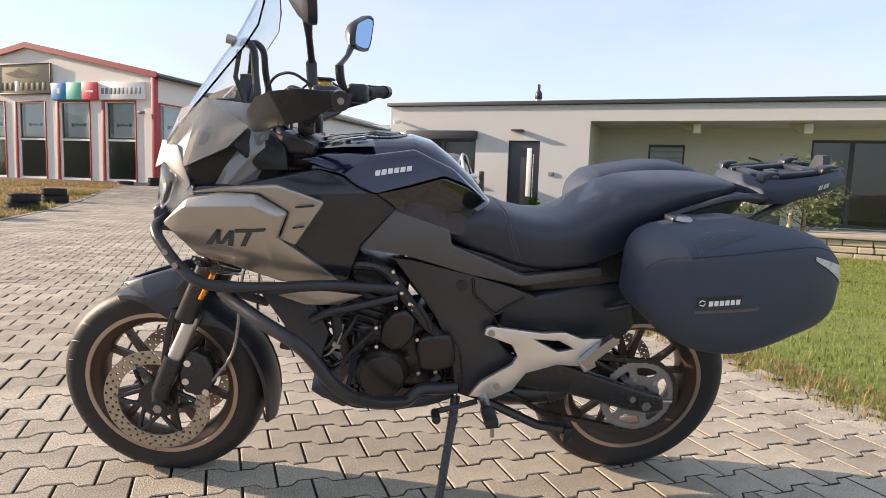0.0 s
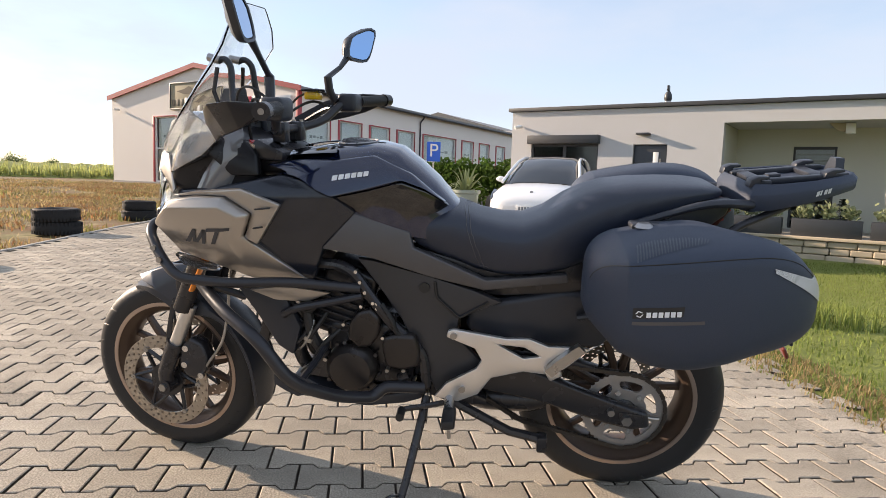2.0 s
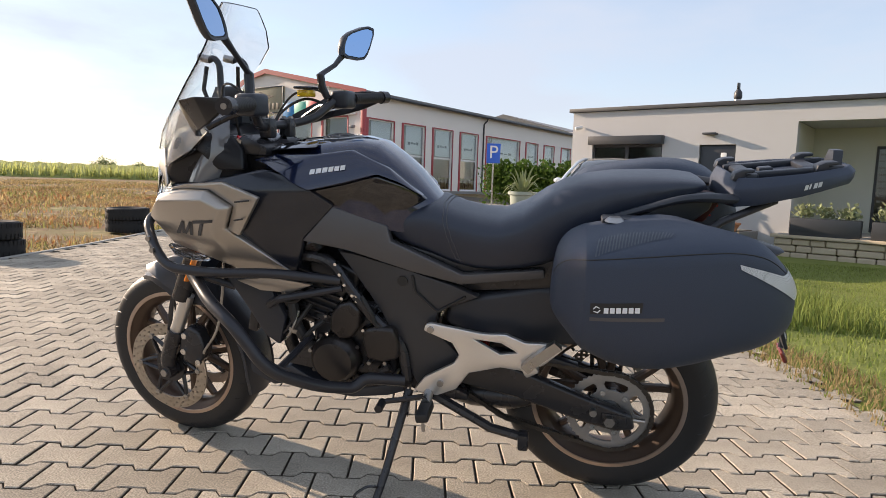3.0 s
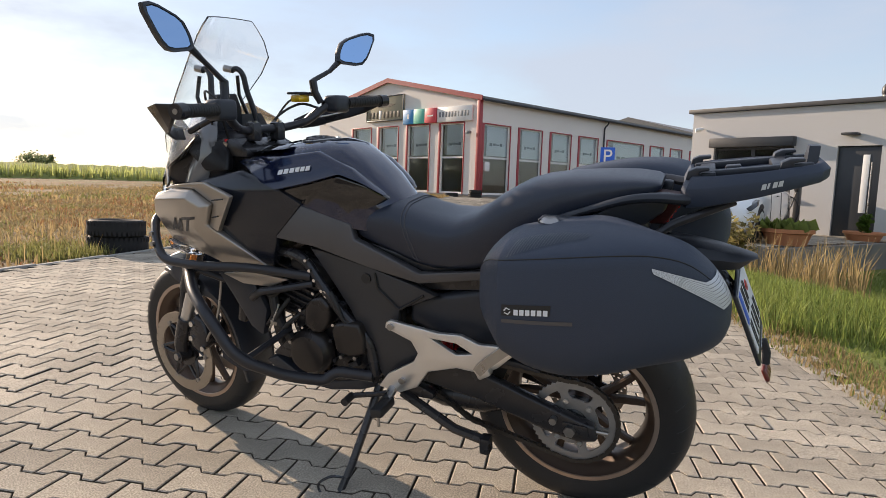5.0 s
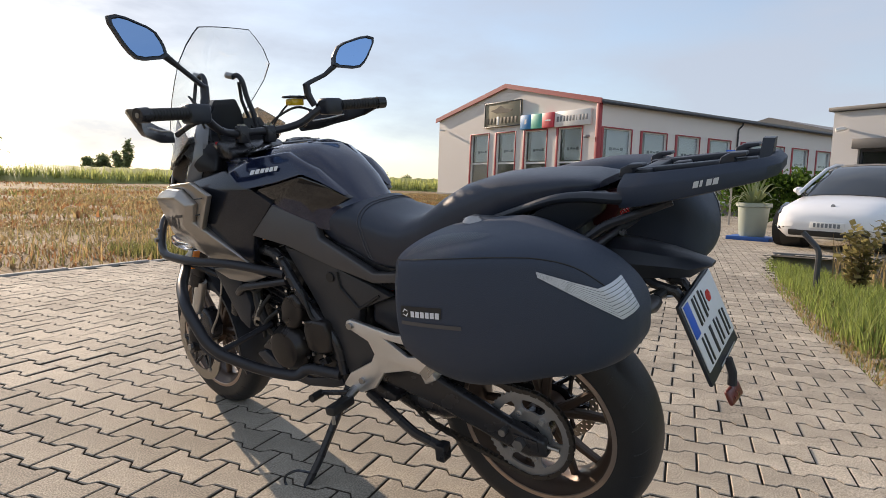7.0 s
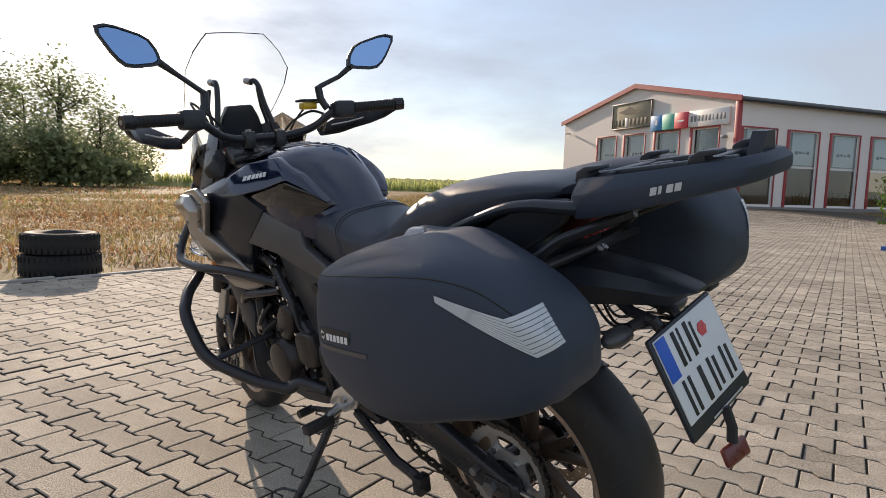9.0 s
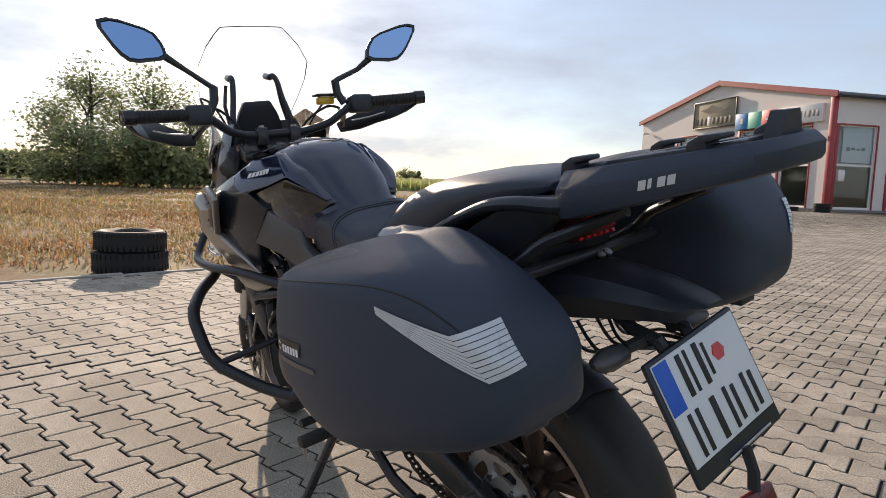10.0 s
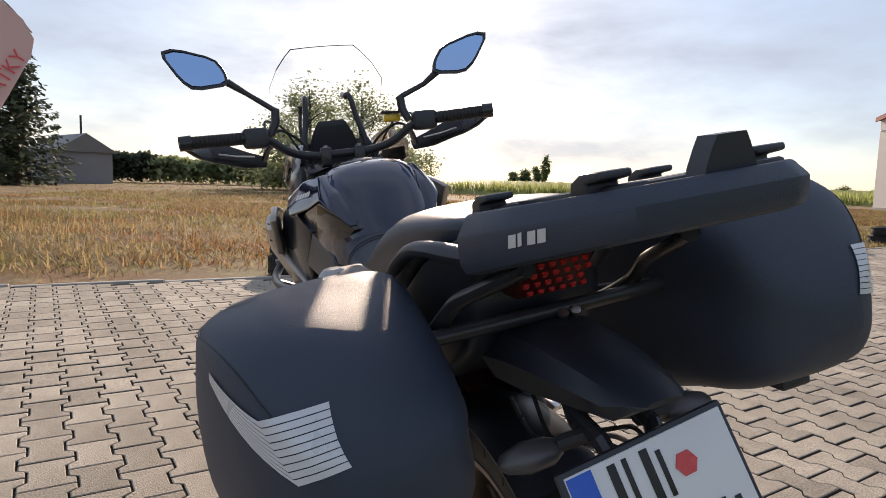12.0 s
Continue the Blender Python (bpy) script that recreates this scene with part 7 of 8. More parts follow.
# white electric car, its front towards the yard
CARM = Matrix.Translation((-0.58, 12.85, 0.0)) @ Matrix.Rotation(math.atan2(-0.99, -0.13), 4, "Z")
car = thing("car", CARM, "white electric crossover car parked and charging beside the office", "car")
secs = []
for x, zb, zs, zt, w in ((0.02, 0.34, 0.50, 0.58, 0.55), (-0.03, 0.26, 0.52, 0.66, 0.74), (-0.14, 0.22, 0.56, 0.74, 0.86), (-0.35, 0.20, 0.62, 0.82, 0.93), (-0.7, 0.19, 0.70, 0.90, 0.95), (-1.15, 0.19, 0.78, 0.99, 0.955), (-1.6, 0.19, 0.84, 1.03, 0.955), (-2.6, 0.19, 0.88, 1.05, 0.96), (-3.6, 0.19, 0.92, 1.08, 0.96), (-4.2, 0.22, 0.92, 1.08, 0.93), (-4.6, 0.30, 0.86, 1.04, 0.84), (-4.74, 0.40, 0.75, 0.95, 0.70)):
    half = [(0.0, zb), (w * 0.80, zb), (w * 0.97, zb + 0.12), (w, (zb + zs) / 2), (w * 0.985, zs), (w * 0.93, zs + (zt - zs) * 0.55), (w * 0.80, zt - 0.02), (w * 0.45, zt + 0.015), (0.0, zt + 0.025)]
    secs.append([Vector((x, y, z)) for y, z in half] + [Vector((x, -y, z)) for y, z in half[-2:0:-1]])
body = part("body", loft(secs), M_CARW, car, "white painted car body", 50)
secs = []
for x, z0, z1, w0, w1 in ((-1.02, 0.97, 0.985, 0.80, 0.70), (-1.45, 1.02, 1.24, 0.85, 0.68), (-1.95, 1.04, 1.50, 0.87, 0.64), (-2.4, 1.05, 1.605, 0.875, 0.62), (-3.0, 1.06, 1.62, 0.87, 0.61), (-3.6, 1.07, 1.56, 0.86, 0.60), (-4.1, 1.07, 1.42, 0.82, 0.58), (-4.55, 1.05, 1.18, 0.72, 0.56)):
    half = [(w0, z0 - 0.05), (w0, z0), (w0 * 0.5 + w1 * 0.5 + 0.03, (z0 + z1) / 2), (w1 + 0.02, z1 - 0.05), (w1 * 0.8, z1), (0, z1 + 0.02)]
    secs.append([Vector((x, y, z)) for y, z in half] + [Vector((x, -y, z)) for y, z in half[-2::-1]])
part("cabin_glass", loft(secs), M_CARG, car, "dark tinted car windows and roof", 50)
for s in (1, -1):
    S = lambda x, y, z: (x, s * y, z)
    part("pillar", tube([S(-1.0, 0.84, 0.99), S(-1.45, 0.795, 1.22), S(-1.95, 0.70, 1.485), S(-2.4, 0.665, 1.585), S(-3.2, 0.655, 1.60), S(-3.8, 0.65, 1.51), S(-4.5, 0.66, 1.16)], 0.035, 8), M_CARW, car)
    part("door_pillar", tube([S(-2.75, 0.875, 1.06), S(-2.8, 0.68, 1.57)], 0.025, 8), M_CARG, car)
    part("headlight", slab([(-0.16, 0.66), (-0.42, 0.76), (-0.66, 0.83), (-0.50, 0.72), (-0.20, 0.62)], [s * v for v in (0.70, 0.80, 0.86, 0.86, 0.74)], [s * v for v in (0.815, 0.90, 0.935, 0.955, 0.895)], 0.01), M_CARG, car, "dark slanted headlight")
    mir = part("door_mirror", loft([[Vector(S(-1.55 + 0.09 * math.cos(2 * math.pi * k / 12) * g, y, 1.06 + 0.07 * math.sin(2 * math.pi * k / 12) * g)) for k in range(12)] for y, g in ((0.93, 0.4), (0.98, 0.9), (1.06, 1.0), (1.12, 0.5))]), M_CARW, car)
    part("fog_slot", slab([(-0.06, 0.40), (-0.28, 0.42), (-0.30, 0.36), (-0.08, 0.35)], [s * v for v in (0.6, 0.7, 0.7, 0.6)], [s * v for v in (0.80, 0.945, 0.94, 0.80)], 0.005), M_CARG, car)
    for x in (-0.88, -3.80):
        part("wheel_arch", cyl(S(x, 0.60, 0.36), S(x, 0.945, 0.36), 0.385, n=32), M_INK, car)
        wh = part("wheel", lathe([(0.0, 0.02), (0.10, 0.03), (0.24, 0.015), (0.265, 0.0), (0.25, -0.18), (0, -0.18)], 30, "y", S(x, 0.915, 0.345), False), M_GREY, car)
        part("tyre", lathe([(0.262, 0.03), (0.30, 0.04), (0.335, 0.02), (0.345, -0.02), (0.345, -0.18), (0.262, -0.20)], 36, "y", S(x, 0.915, 0.345)), M_OLDTYRE, wh)
        for k in range(5):
            a = 2 * math.pi * k / 5
            part("wheel_gap", cyl(S(x + 0.17 * math.cos(a), 0.925, 0.345 + 0.17 * math.sin(a)), S(x + 0.17 * math.cos(a), 0.948, 0.345 + 0.17 * math.sin(a)), 0.042, n=10), M_INK, wh)
    part("door_handle", box(S(-2.35, 0.962, 0.90), (0.20, 0.02, 0.03), 0.005), M_INK, car)
    part("sill_trim", box(S(-2.35, 0.93, 0.235), (2.3, 0.07, 0.10), 0.02), M_INK, car)
    part("door_gap", tube([S(-1.72, 0.955, 0.36), S(-1.70, 0.962, 0.62), S(-1.62, 0.955, 0.95)], 0.006, 5), M_INK, car)
    part("door_gap", tube([S(-2.82, 0.962, 0.36), S(-2.80, 0.965, 0.65), S(-2.80, 0.95, 0.98)], 0.006, 5), M_INK, car)
part("lower_grille", slab([(0.035, 0.36), (0.0, 0.26), (-0.25, 0.24), (-0.25, 0.36)], -0.62, 0.62, 0.02), M_INK, car, "black lower bumper grille")
cp = part("number_plate", box((0.035, 0, 0.455), (0.02, 0.52, 0.115), 0.004), M_SIGNW, car, "white number plate with plain bars")
for k in range(7):
    part("plate_bar", box((0.047, -0.19 + 0.062 * k, 0.455), (0.004, 0.040, 0.07), 0.0), M_GREYMARK, cp)
part("bonnet_badge", cyl((-0.20, 0, 0.785), (-0.185, 0, 0.795), 0.035, n=12), M_GREYMARK, car)

# wall charger and its cable
ch = tagged(link("charging_post", box((0, 0, 0.62), (0.12, 0.16, 1.24), 0.02), M_ANTHRA), "dark charging post with a hanging cable", "charger")
ch.matrix_basis = OFFICE @ Matrix.Translation((3.05, -0.35, 0))
part("charger_socket", box((0, -0.09, 1.10), (0.10, 0.05, 0.14), 0.01), M_INK, ch)
part("charge_cable", tube(spline([(0, -0.1, 1.0), (-0.15, -0.3, 0.35), (-0.45, -0.6, 0.12), (-0.85, -1.0, 0.6), (-1.1, -1.4, 1.08), (-1.25, -1.7, 0.98)], 8), 0.018, 8), M_INK, ch)
part("cable_loop", tube([Vector((-0.1 + 0.28 * math.cos(2 * math.pi * k / 24), -0.32, 0.55 + 0.36 * math.sin(2 * math.pi * k / 24))) for k in range(24)], 0.016, 8, True), M_INK, ch)

# parking sign
ps = tagged(link("parking_sign", cyl((0, 0, 0), (0, 0, 2.35), 0.03, n=10), M_STEEL), "blue parking sign on a steel post", "sign")
ps.matrix_basis = Matrix.Translation((-4.55, 20.9, ground_z(-4.55, 20.9) - 0.02)) @ Matrix.Rotation(radians(12), 4, "Z")
part("sign_board", box((0, -0.04, 1.98), (0.46, 0.02, 0.66), 0.006), M_BLUE, ps)
font = bpy.data.curves.new("letter", "FONT")
font.body, font.size, font.extrude = "P", 0.62, 0.004
font.align_x, font.align_y = "CENTER", "CENTER"
tmp = bpy.data.objects.new("letter", font)
scene.collection.objects.link(tmp)
me = bpy.data.meshes.new_from_object(tmp)
bpy.data.objects.remove(tmp)
me.materials.clear()
me.materials.append(M_SIGNW)
letter = new("sign_letter", me)
letter.parent = ps
letter.matrix_basis = Matrix.Translation((0, -0.055, 2.0)) @ Matrix.Rotation(radians(90), 4, "X")

# agave in a tall pale pot on a blue tray
ag = tagged(link("agave_pot", lathe([(0, 0.08), (0.27, 0.08), (0.30, 0.12), (0.36, 0.74), (0.41, 0.76), (0.41, 0.84), (0.36, 0.84), (0.34, 0.74), (0, 0.72)], 28, "z", closed=False), M_POT), "pale tall pot with a variegated agave on a tray", "plant pot")
ag.matrix_basis = Matrix.Translation((-2.22, 14.6, 0.0)) @ Matrix.Diagonal((0.84, 0.84, 0.92, 1))
part("tray", box((0, 0, 0.04), (1.0, 0.8, 0.09), 0.01), M_BLUEP, ag, "blue plastic tray")
rnd = random.Random(3)
for k in range(34):
    a, el, ln = rnd.uniform(0, 6.28), rnd.uniform(0.25, 1.35), rnd.uniform(0.5, 0.95)
    d = Vector((math.cos(a) * math.cos(el), math.sin(a) * math.cos(el), math.sin(el)))
    p0 = Vector((0, 0, 0.74)) + d * 0.05
    mid = p0 + d * ln * 0.6
    tip = p0 + d * ln + Vector((0, 0, -0.45 * ln * math.cos(el)))
    part("agave_leaf", tube(spline([p0, mid, tip], 4), [0.045, 0.004], 6, flat=0.25), M_AGAVE, ag)

# terracotta bowls on the car park edge
tp = tagged(link("terracotta_bowl", lathe([(0, 0.0), (0.34, 0.0), (0.42, 0.22), (0.47, 0.24), (0.47, 0.31), (0.43, 0.31), (0.40, 0.25), (0, 0.22)], 32, "z", closed=False), M_TERRA), "wide terracotta bowl planter with dry stems", "plant pot", "terracotta planters")
tp.matrix_basis = Matrix.Translation((0.92, 13.75, -0.008))
leafy("dry_plant", [(Vector((rnd.uniform(-0.35, 0.35), rnd.uniform(-0.35, 0.35), 0.22)), rnd.uniform(0.12, 0.34), Vector((rnd.uniform(-0.4, 0.4), rnd.uniform(-0.4, 0.4), 1))) for k in range(120)], M_STRAW2, tp)
tp2 = tagged(link("terracotta_bowl", lathe([(0, 0.0), (0.30, 0.0), (0.36, 0.14), (0.40, 0.15), (0.40, 0.20), (0.36, 0.20), (0, 0.15)], 28, "z", closed=False), M_TERRA), "low terracotta bowl with a small plant", "plant pot", "terracotta planters")
tp2.matrix_basis = Matrix.Translation((2.35, 16.6, -0.008))
leafy("plant", [(Vector((rnd.uniform(-0.1, 0.1), rnd.uniform(-0.1, 0.1), 0.15 + rnd.uniform(0, 0.4))), rnd.uniform(0.08, 0.16), Vector((rnd.uniform(-1, 1), rnd.uniform(-1, 1), 0.6))) for k in range(90)], M_LEAF2, tp2)

# bent metal post at the lawn's edge
gp = tagged(link("garden_post", tube(rounded([(0, 0, -0.1), (0.0, 0, 0.46), (-0.16, 0.02, 0.62)], 0.06), 0.028, 8), M_ANTHRA), "bent dark metal post at the edge of the lawn", "post")
gp.matrix_basis = Matrix.Translation((0.22, 7.7, -0.05))

# young fruit tree tied between two stakes on the lawn
rnd = random.Random(41)
sapling = thing("young_tree", Matrix.Translation((5.99, 10.53, lawn_z(5.99, 10.53) - 0.02)), "young fruit tree with grey-green leaves between stakes on the lawn", "tree")
wood = bmesh.new()
add_tube(wood, spline([(0, 0, 0), (0.02, 0, 0.5), (0.07, 0.02, 0.95), (0.05, 0.0, 1.45), (0.10, 0.03, 1.9)], 4), [0.022, 0.006], 7)
tips = []
for k in range(13):
    h, a, r = 0.88 + 0.075 * k, 2.4 * k + rnd.uniform(-0.4, 0.4), rnd.uniform(0.38, 0.66) * (1 - 0.025 * k)
    p0 = Vector((0.06, 0.01, h))
    p1 = p0 + Vector((math.cos(a) * r * 0.55, math.sin(a) * r * 0.55, 0.20))
    p2 = p0 + Vector((math.cos(a) * r, math.sin(a) * r, 0.16 + rnd.uniform(0.0, 0.22)))
    add_tube(wood, spline([p0, p1, p2], 3), [0.010, 0.003], 5)
    tips += [p0 + (p1 - p0) * 0.6, p1, (p1 + p2) / 2, p2, p2]
part("trunk", wood, M_BARK, sapling)
leafy("crown", [(tips[rnd.randrange(len(tips))] + Vector((rnd.gauss(0, 0.085), rnd.gauss(0, 0.085), rnd.gauss(0, 0.075))), rnd.uniform(0.05, 0.095), Vector((rnd.uniform(-1, 1), rnd.uniform(-1, 1), rnd.uniform(-0.9, 0.5)))) for _ in range(1500)], M_FRUIT, sapling, "loose grey-green crown")
for x, y, h, lean in ((5.79, 10.60, 1.16, 5.0), (6.13, 10.58, 1.14, -1.0)):
    st = tagged(link("wooden_stake", soften(tube([(0, 0, -0.1), (0, 0, h * 0.5), (0, 0, h)], [0.034, 0.034, 0.030], 9), 0.003), M_WOOD), "pale round wooden stake beside the young tree", "stake", "stakes of the young tree")
    st.matrix_basis = Matrix.Translation((x, y, lawn_z(x, y))) @ Matrix.Rotation(radians(lean), 4, "Y")

# leafy shrub beside the bent post
shrub = thing("shrub", Matrix.Translation((0.47, 8.45, lawn_z(0.47, 8.45) - 0.02)), "loose brown-green shrub in the uncut grass", "shrub")
wood = bmesh.new()
tips = []
for k in range(11):
    a, r, h = 2.4 * k, rnd.uniform(0.05, 0.26), rnd.uniform(0.42, 0.86)
    line = spline([(0, 0, 0), (math.cos(a) * r * 0.4, math.sin(a) * r * 0.4, h * 0.5), (math.cos(a) * r, math.sin(a) * r, h)], 4)
    add_tube(wood, line, [0.007, 0.002], 5)
    tips += line[2:]
part("stems", wood, M_BARK, shrub)
leafy("leaves", [(tips[rnd.randrange(len(tips))] + Vector((rnd.gauss(0, 0.035), rnd.gauss(0, 0.035), rnd.gauss(0, 0.03))), rnd.uniform(0.05, 0.10), Vector((rnd.uniform(-1, 1), rnd.uniform(-1, 1), rnd.uniform(-0.5, 0.8)))) for _ in range(620)], M_SHRUB, shrub)

# small fir in a black pot on the terrace
fir = thing("potted_fir", OFFICE @ Matrix.Translation((8.59, 1.0, 0.0)), "small fir in a black pot on the terrace", "plant pot")
part("pot", lathe([(0, 0.0), (0.16, 0.0), (0.20, 0.33), (0.225, 0.34), (0.225, 0.38), (0.19, 0.38), (0.18, 0.34), (0, 0.33)], 24, "z", closed=False), M_ANTHRA, fir, "black plastic pot")
part("trunk", tube([(0, 0, 0.30), (0, 0, 0.86)], [0.012, 0.003], 6), M_BARK, fir)
leafy("needles", [(Vector((0, 0, z)) + Vector((math.cos(a), math.sin(a), -0.25)) * r, 0.075, Vector((math.cos(a), math.sin(a), 0.25))) for z, a, r in [(0.42 + 0.42 * q, rnd.uniform(0, 6.28), rnd.uniform(0.0, 0.19) * (1.05 - q)) for q in [rnd.random() ** 1.3 for _ in range(420)]]], M_NEEDLE, fir)

# planters on the terrace
for i, x in enumerate((6.75, 8.30 + 0.05, 9.9)):
    pl = tagged(link("planter_box", box((0, 0, 0.20), (1.40, 0.36, 0.40), 0.01), M_ANTHRA), "long dark planter box with low shrubs", "planter", "terrace planters")
    pl.matrix_basis = OFFICE @ Matrix.Translation((x, -0.30, -0.022))
    for k in range(3):
        c = Vector((-0.45 + 0.45 * k, 0, 0.40))
        leafy("shrub", [(c + Vector((rnd.gauss(0, 0.09), rnd.gauss(0, 0.07), abs(rnd.gauss(0.10, 0.10)))), rnd.uniform(0.06, 0.14), Vector((rnd.uniform(-1, 1), rnd.uniform(-1, 1), 1))) for _ in range(110)], M_AGAVE, pl)

# hanging egg chair on the terrace
egg = thing("egg_chair", OFFICE @ Matrix.Translation((9.9, 0.6, 0.0)) @ Matrix.Diagonal((1.0, 1.0, 0.9, 1.0)), "hanging wicker egg chair on a curved stand", "chair")
part("stand", tube(spline([(0.55, 0, 0.02), (0.62, 0, 0.9), (0.42, 0, 1.75), (0.0, 0, 1.98)], 8), 0.03, 8), M_ANTHRA, egg)
for a in (-0.6, 0.6, 2.6, 3.6):
    part("stand_leg", tube([(0.55, 0, 0.04), (0.55 + 0.75 * math.cos(a + 3.1), 0.75 * math.sin(a), 0.03)], 0.025, 8), M_ANTHRA, egg)
basket = part("basket", tube([Vector((0.25 * math.cos(2 * math.pi * k / 28), 0.22 * math.sin(2 * math.pi * k / 28), 0.535)) for k in range(28)], 0.02, 6, True), M_ALU, egg, "pale woven basket")
for k in range(14):
    a = math.pi * 2 * k / 14
    part("basket_rib", tube([Vector((0.48 * math.sin(b) * math.cos(a), 0.42 * math.sin(b) * math.sin(a), 1.05 - 0.60 * math.cos(b))) for b in [math.pi * j / 12 for j in range(1, 13)]], 0.010, 5), M_ALU, basket)
for j in range(2, 12):
    b = math.pi * j / 12
    if j < 8:
        part("basket_ring", tube([Vector((0.48 * math.sin(b) * math.cos(2 * math.pi * k / 28), 0.42 * math.sin(b) * math.sin(2 * math.pi * k / 28), 1.05 - 0.60 * math.cos(b))) for k in range(28)], 0.009, 5, True), M_ALU, basket)
part("cushion", lathe([(0, 0.5), (0.22, 0.52), (0.34, 0.62), (0.30, 0.72), (0, 0.70)], 20, "z", closed=False), M_INWALL, egg)
part("chain", tube([(0, 0, 1.65), (0, 0, 1.98)], 0.012, 6), M_STEEL, egg)


# ---- trees ----
def tree(name, x, y, height, spread, seed, label, material=None, z=None, leaves=5200, size=0.34, low=0.12):
    rnd = random.Random(seed)
    t = thing(name, Matrix.Translation((x, y, ground_z(x, y) - 0.06 if z is None else z)), label, "tree")
    wood = bmesh.new()
    tips = []
    add_tube(wood, spline([(0, 0, 0), (rnd.uniform(-0.2, 0.2), 0.1, height * 0.3), (rnd.uniform(-0.4, 0.4), 0.2, height * 0.62), (0.2, 0.1, height * 0.85)], 4), [height * 0.022, height * 0.004], 8)
    for k in range(16):
        h = height * rnd.uniform(low, 0.82)
        a = rnd.uniform(0, 6.28)
        r = spread * rnd.uniform(0.55, 1.0) * (1 - 0.55 * (h / height) ** 2)
        p0 = Vector((0, 0, h * 0.8))
        p1 = p0 + Vector((math.cos(a) * r * 0.5, math.sin(a) * r * 0.5, height * 0.08))
        p2 = p0 + Vector((math.cos(a) * r, math.sin(a) * r, height * rnd.uniform(0.10, 0.22)))
        add_tube(wood, spline([p0, p1, p2], 3), [height * 0.008, height * 0.002], 6)
        tips += [p1, p2, (p1 + p2) / 2, p2 + Vector((0, 0, height * 0.06))]
    tips += [Vector((rnd.uniform(-0.2, 0.2) * spread, rnd.uniform(-0.2, 0.2) * spread, height * rnd.uniform(0.7, 0.97))) for _ in range(10)]
    part("trunk", wood, M_BARK, t)
    lv = []
    for i in range(leaves):
        c = tips[rnd.randrange(len(tips))]
        q = spread * 0.17
        p = c + Vector((rnd.gauss(0, q), rnd.gauss(0, q), rnd.gauss(0, q * 0.75)))
        if p.z > 0.2:
            lv.append((p, size * rnd.uniform(0.5, 1.2), Vector((rnd.uniform(-1, 1), rnd.uniform(-1, 1), rnd.uniform(-0.8, 0.8)))))
    leafy("crown", lv, material or M_LEAF, t, "loose green crown")
    return t


def polar(yaw, d):
    return -math.sin(radians(yaw)) * d, math.cos(radians(yaw)) * d


for i, (yaw, d, h, sp) in enumerate(((89.4, 58, 10.6, 3.6), (84.9, 57, 10.0, 3.4), (87.2, 60, 8.2, 3.8), (82.2, 60, 7.6, 3.0), (91.8, 62, 7.4, 3.4), (80.2, 64, 4.6, 3.2), (86.2, 53, 4.8, 3.4), (90.4, 52, 4.4, 3.4))):
    x, y = polar(yaw, d)
    tree("tree", x + 1.2, y + 1.4, h, sp, 20 + i, "broad green deciduous tree at the edge of the field", leaves=3000, size=0.31, low=0.05)
for i, (yaw, d, h, sp) in enumerate(((67.7, 330, 17, 2.6), (68.6, 325, 11, 3.5), (69.6, 328, 9, 4.0), (70.6, 335, 8, 3.0), (63.1, 420, 9, 9.0), (62.3, 430, 8, 7.0), (61.8, 415, 9, 2.0), (25, 500, 9, 8), (47, 600, 10, 10), (44.5, 620, 8, 8))):
    x, y = polar(yaw, d)
    tree("tree", x, y, h, sp, 60 + i, "far dark green tree on the horizon", leaves=1500, size=1.3, low=0.05)


def conifer(x, y, h, seed):
    rnd = random.Random(seed)
    t = thing("conifer", Matrix.Translation((x, y, -0.05)), "tall dark green spruce with drooping boughs", "tree")
    w = bmesh.new()
    add_tube(w, [(0, 0, 0), (0, 0, h * 0.98)], [h * 0.018, 0.02], 8)
    lv = []
    for k in range(95):
        z = h * (0.05 + 0.93 * (k / 95))
        r = h * 0.33 * (1 - k / 97) * rnd.uniform(0.7, 1.1)
        a = k * 2.4 + rnd.uniform(-0.3, 0.3)
        d = Vector((math.cos(a), math.sin(a), 0))
        line = spline([Vector((0, 0, z)), Vector((0, 0, z)) + d * r * 0.5 + Vector((0, 0, -0.06 * r)), Vector((0, 0, z)) + d * r + Vector((0, 0, 0.04 * r))], 4)
        add_tube(w, line, [0.03, 0.008], 5)
        for p in line[1:]:
            for _ in range(9):
                lv.append((p + Vector((rnd.gauss(0, 0.16), rnd.gauss(0, 0.16), rnd.gauss(-0.10, 0.10))), rnd.uniform(0.2, 0.45), d * 0.7 + Vector((rnd.uniform(-0.7, 0.7), rnd.uniform(-0.7, 0.7), rnd.uniform(-0.9, 0.1)))))
    part("trunk", w, M_BARK, t)
    leafy("needles", lv, M_NEEDLE, t)


for i, (yaw, d, h) in enumerate(((111.5, 48, 10.8), (114.5, 47, 12.0), (118, 50, 12.5), (122, 52, 12.0))):
    x, y = polar(yaw, d)
    conifer(x + 1.5, y + 1.5, h, 80 + i)


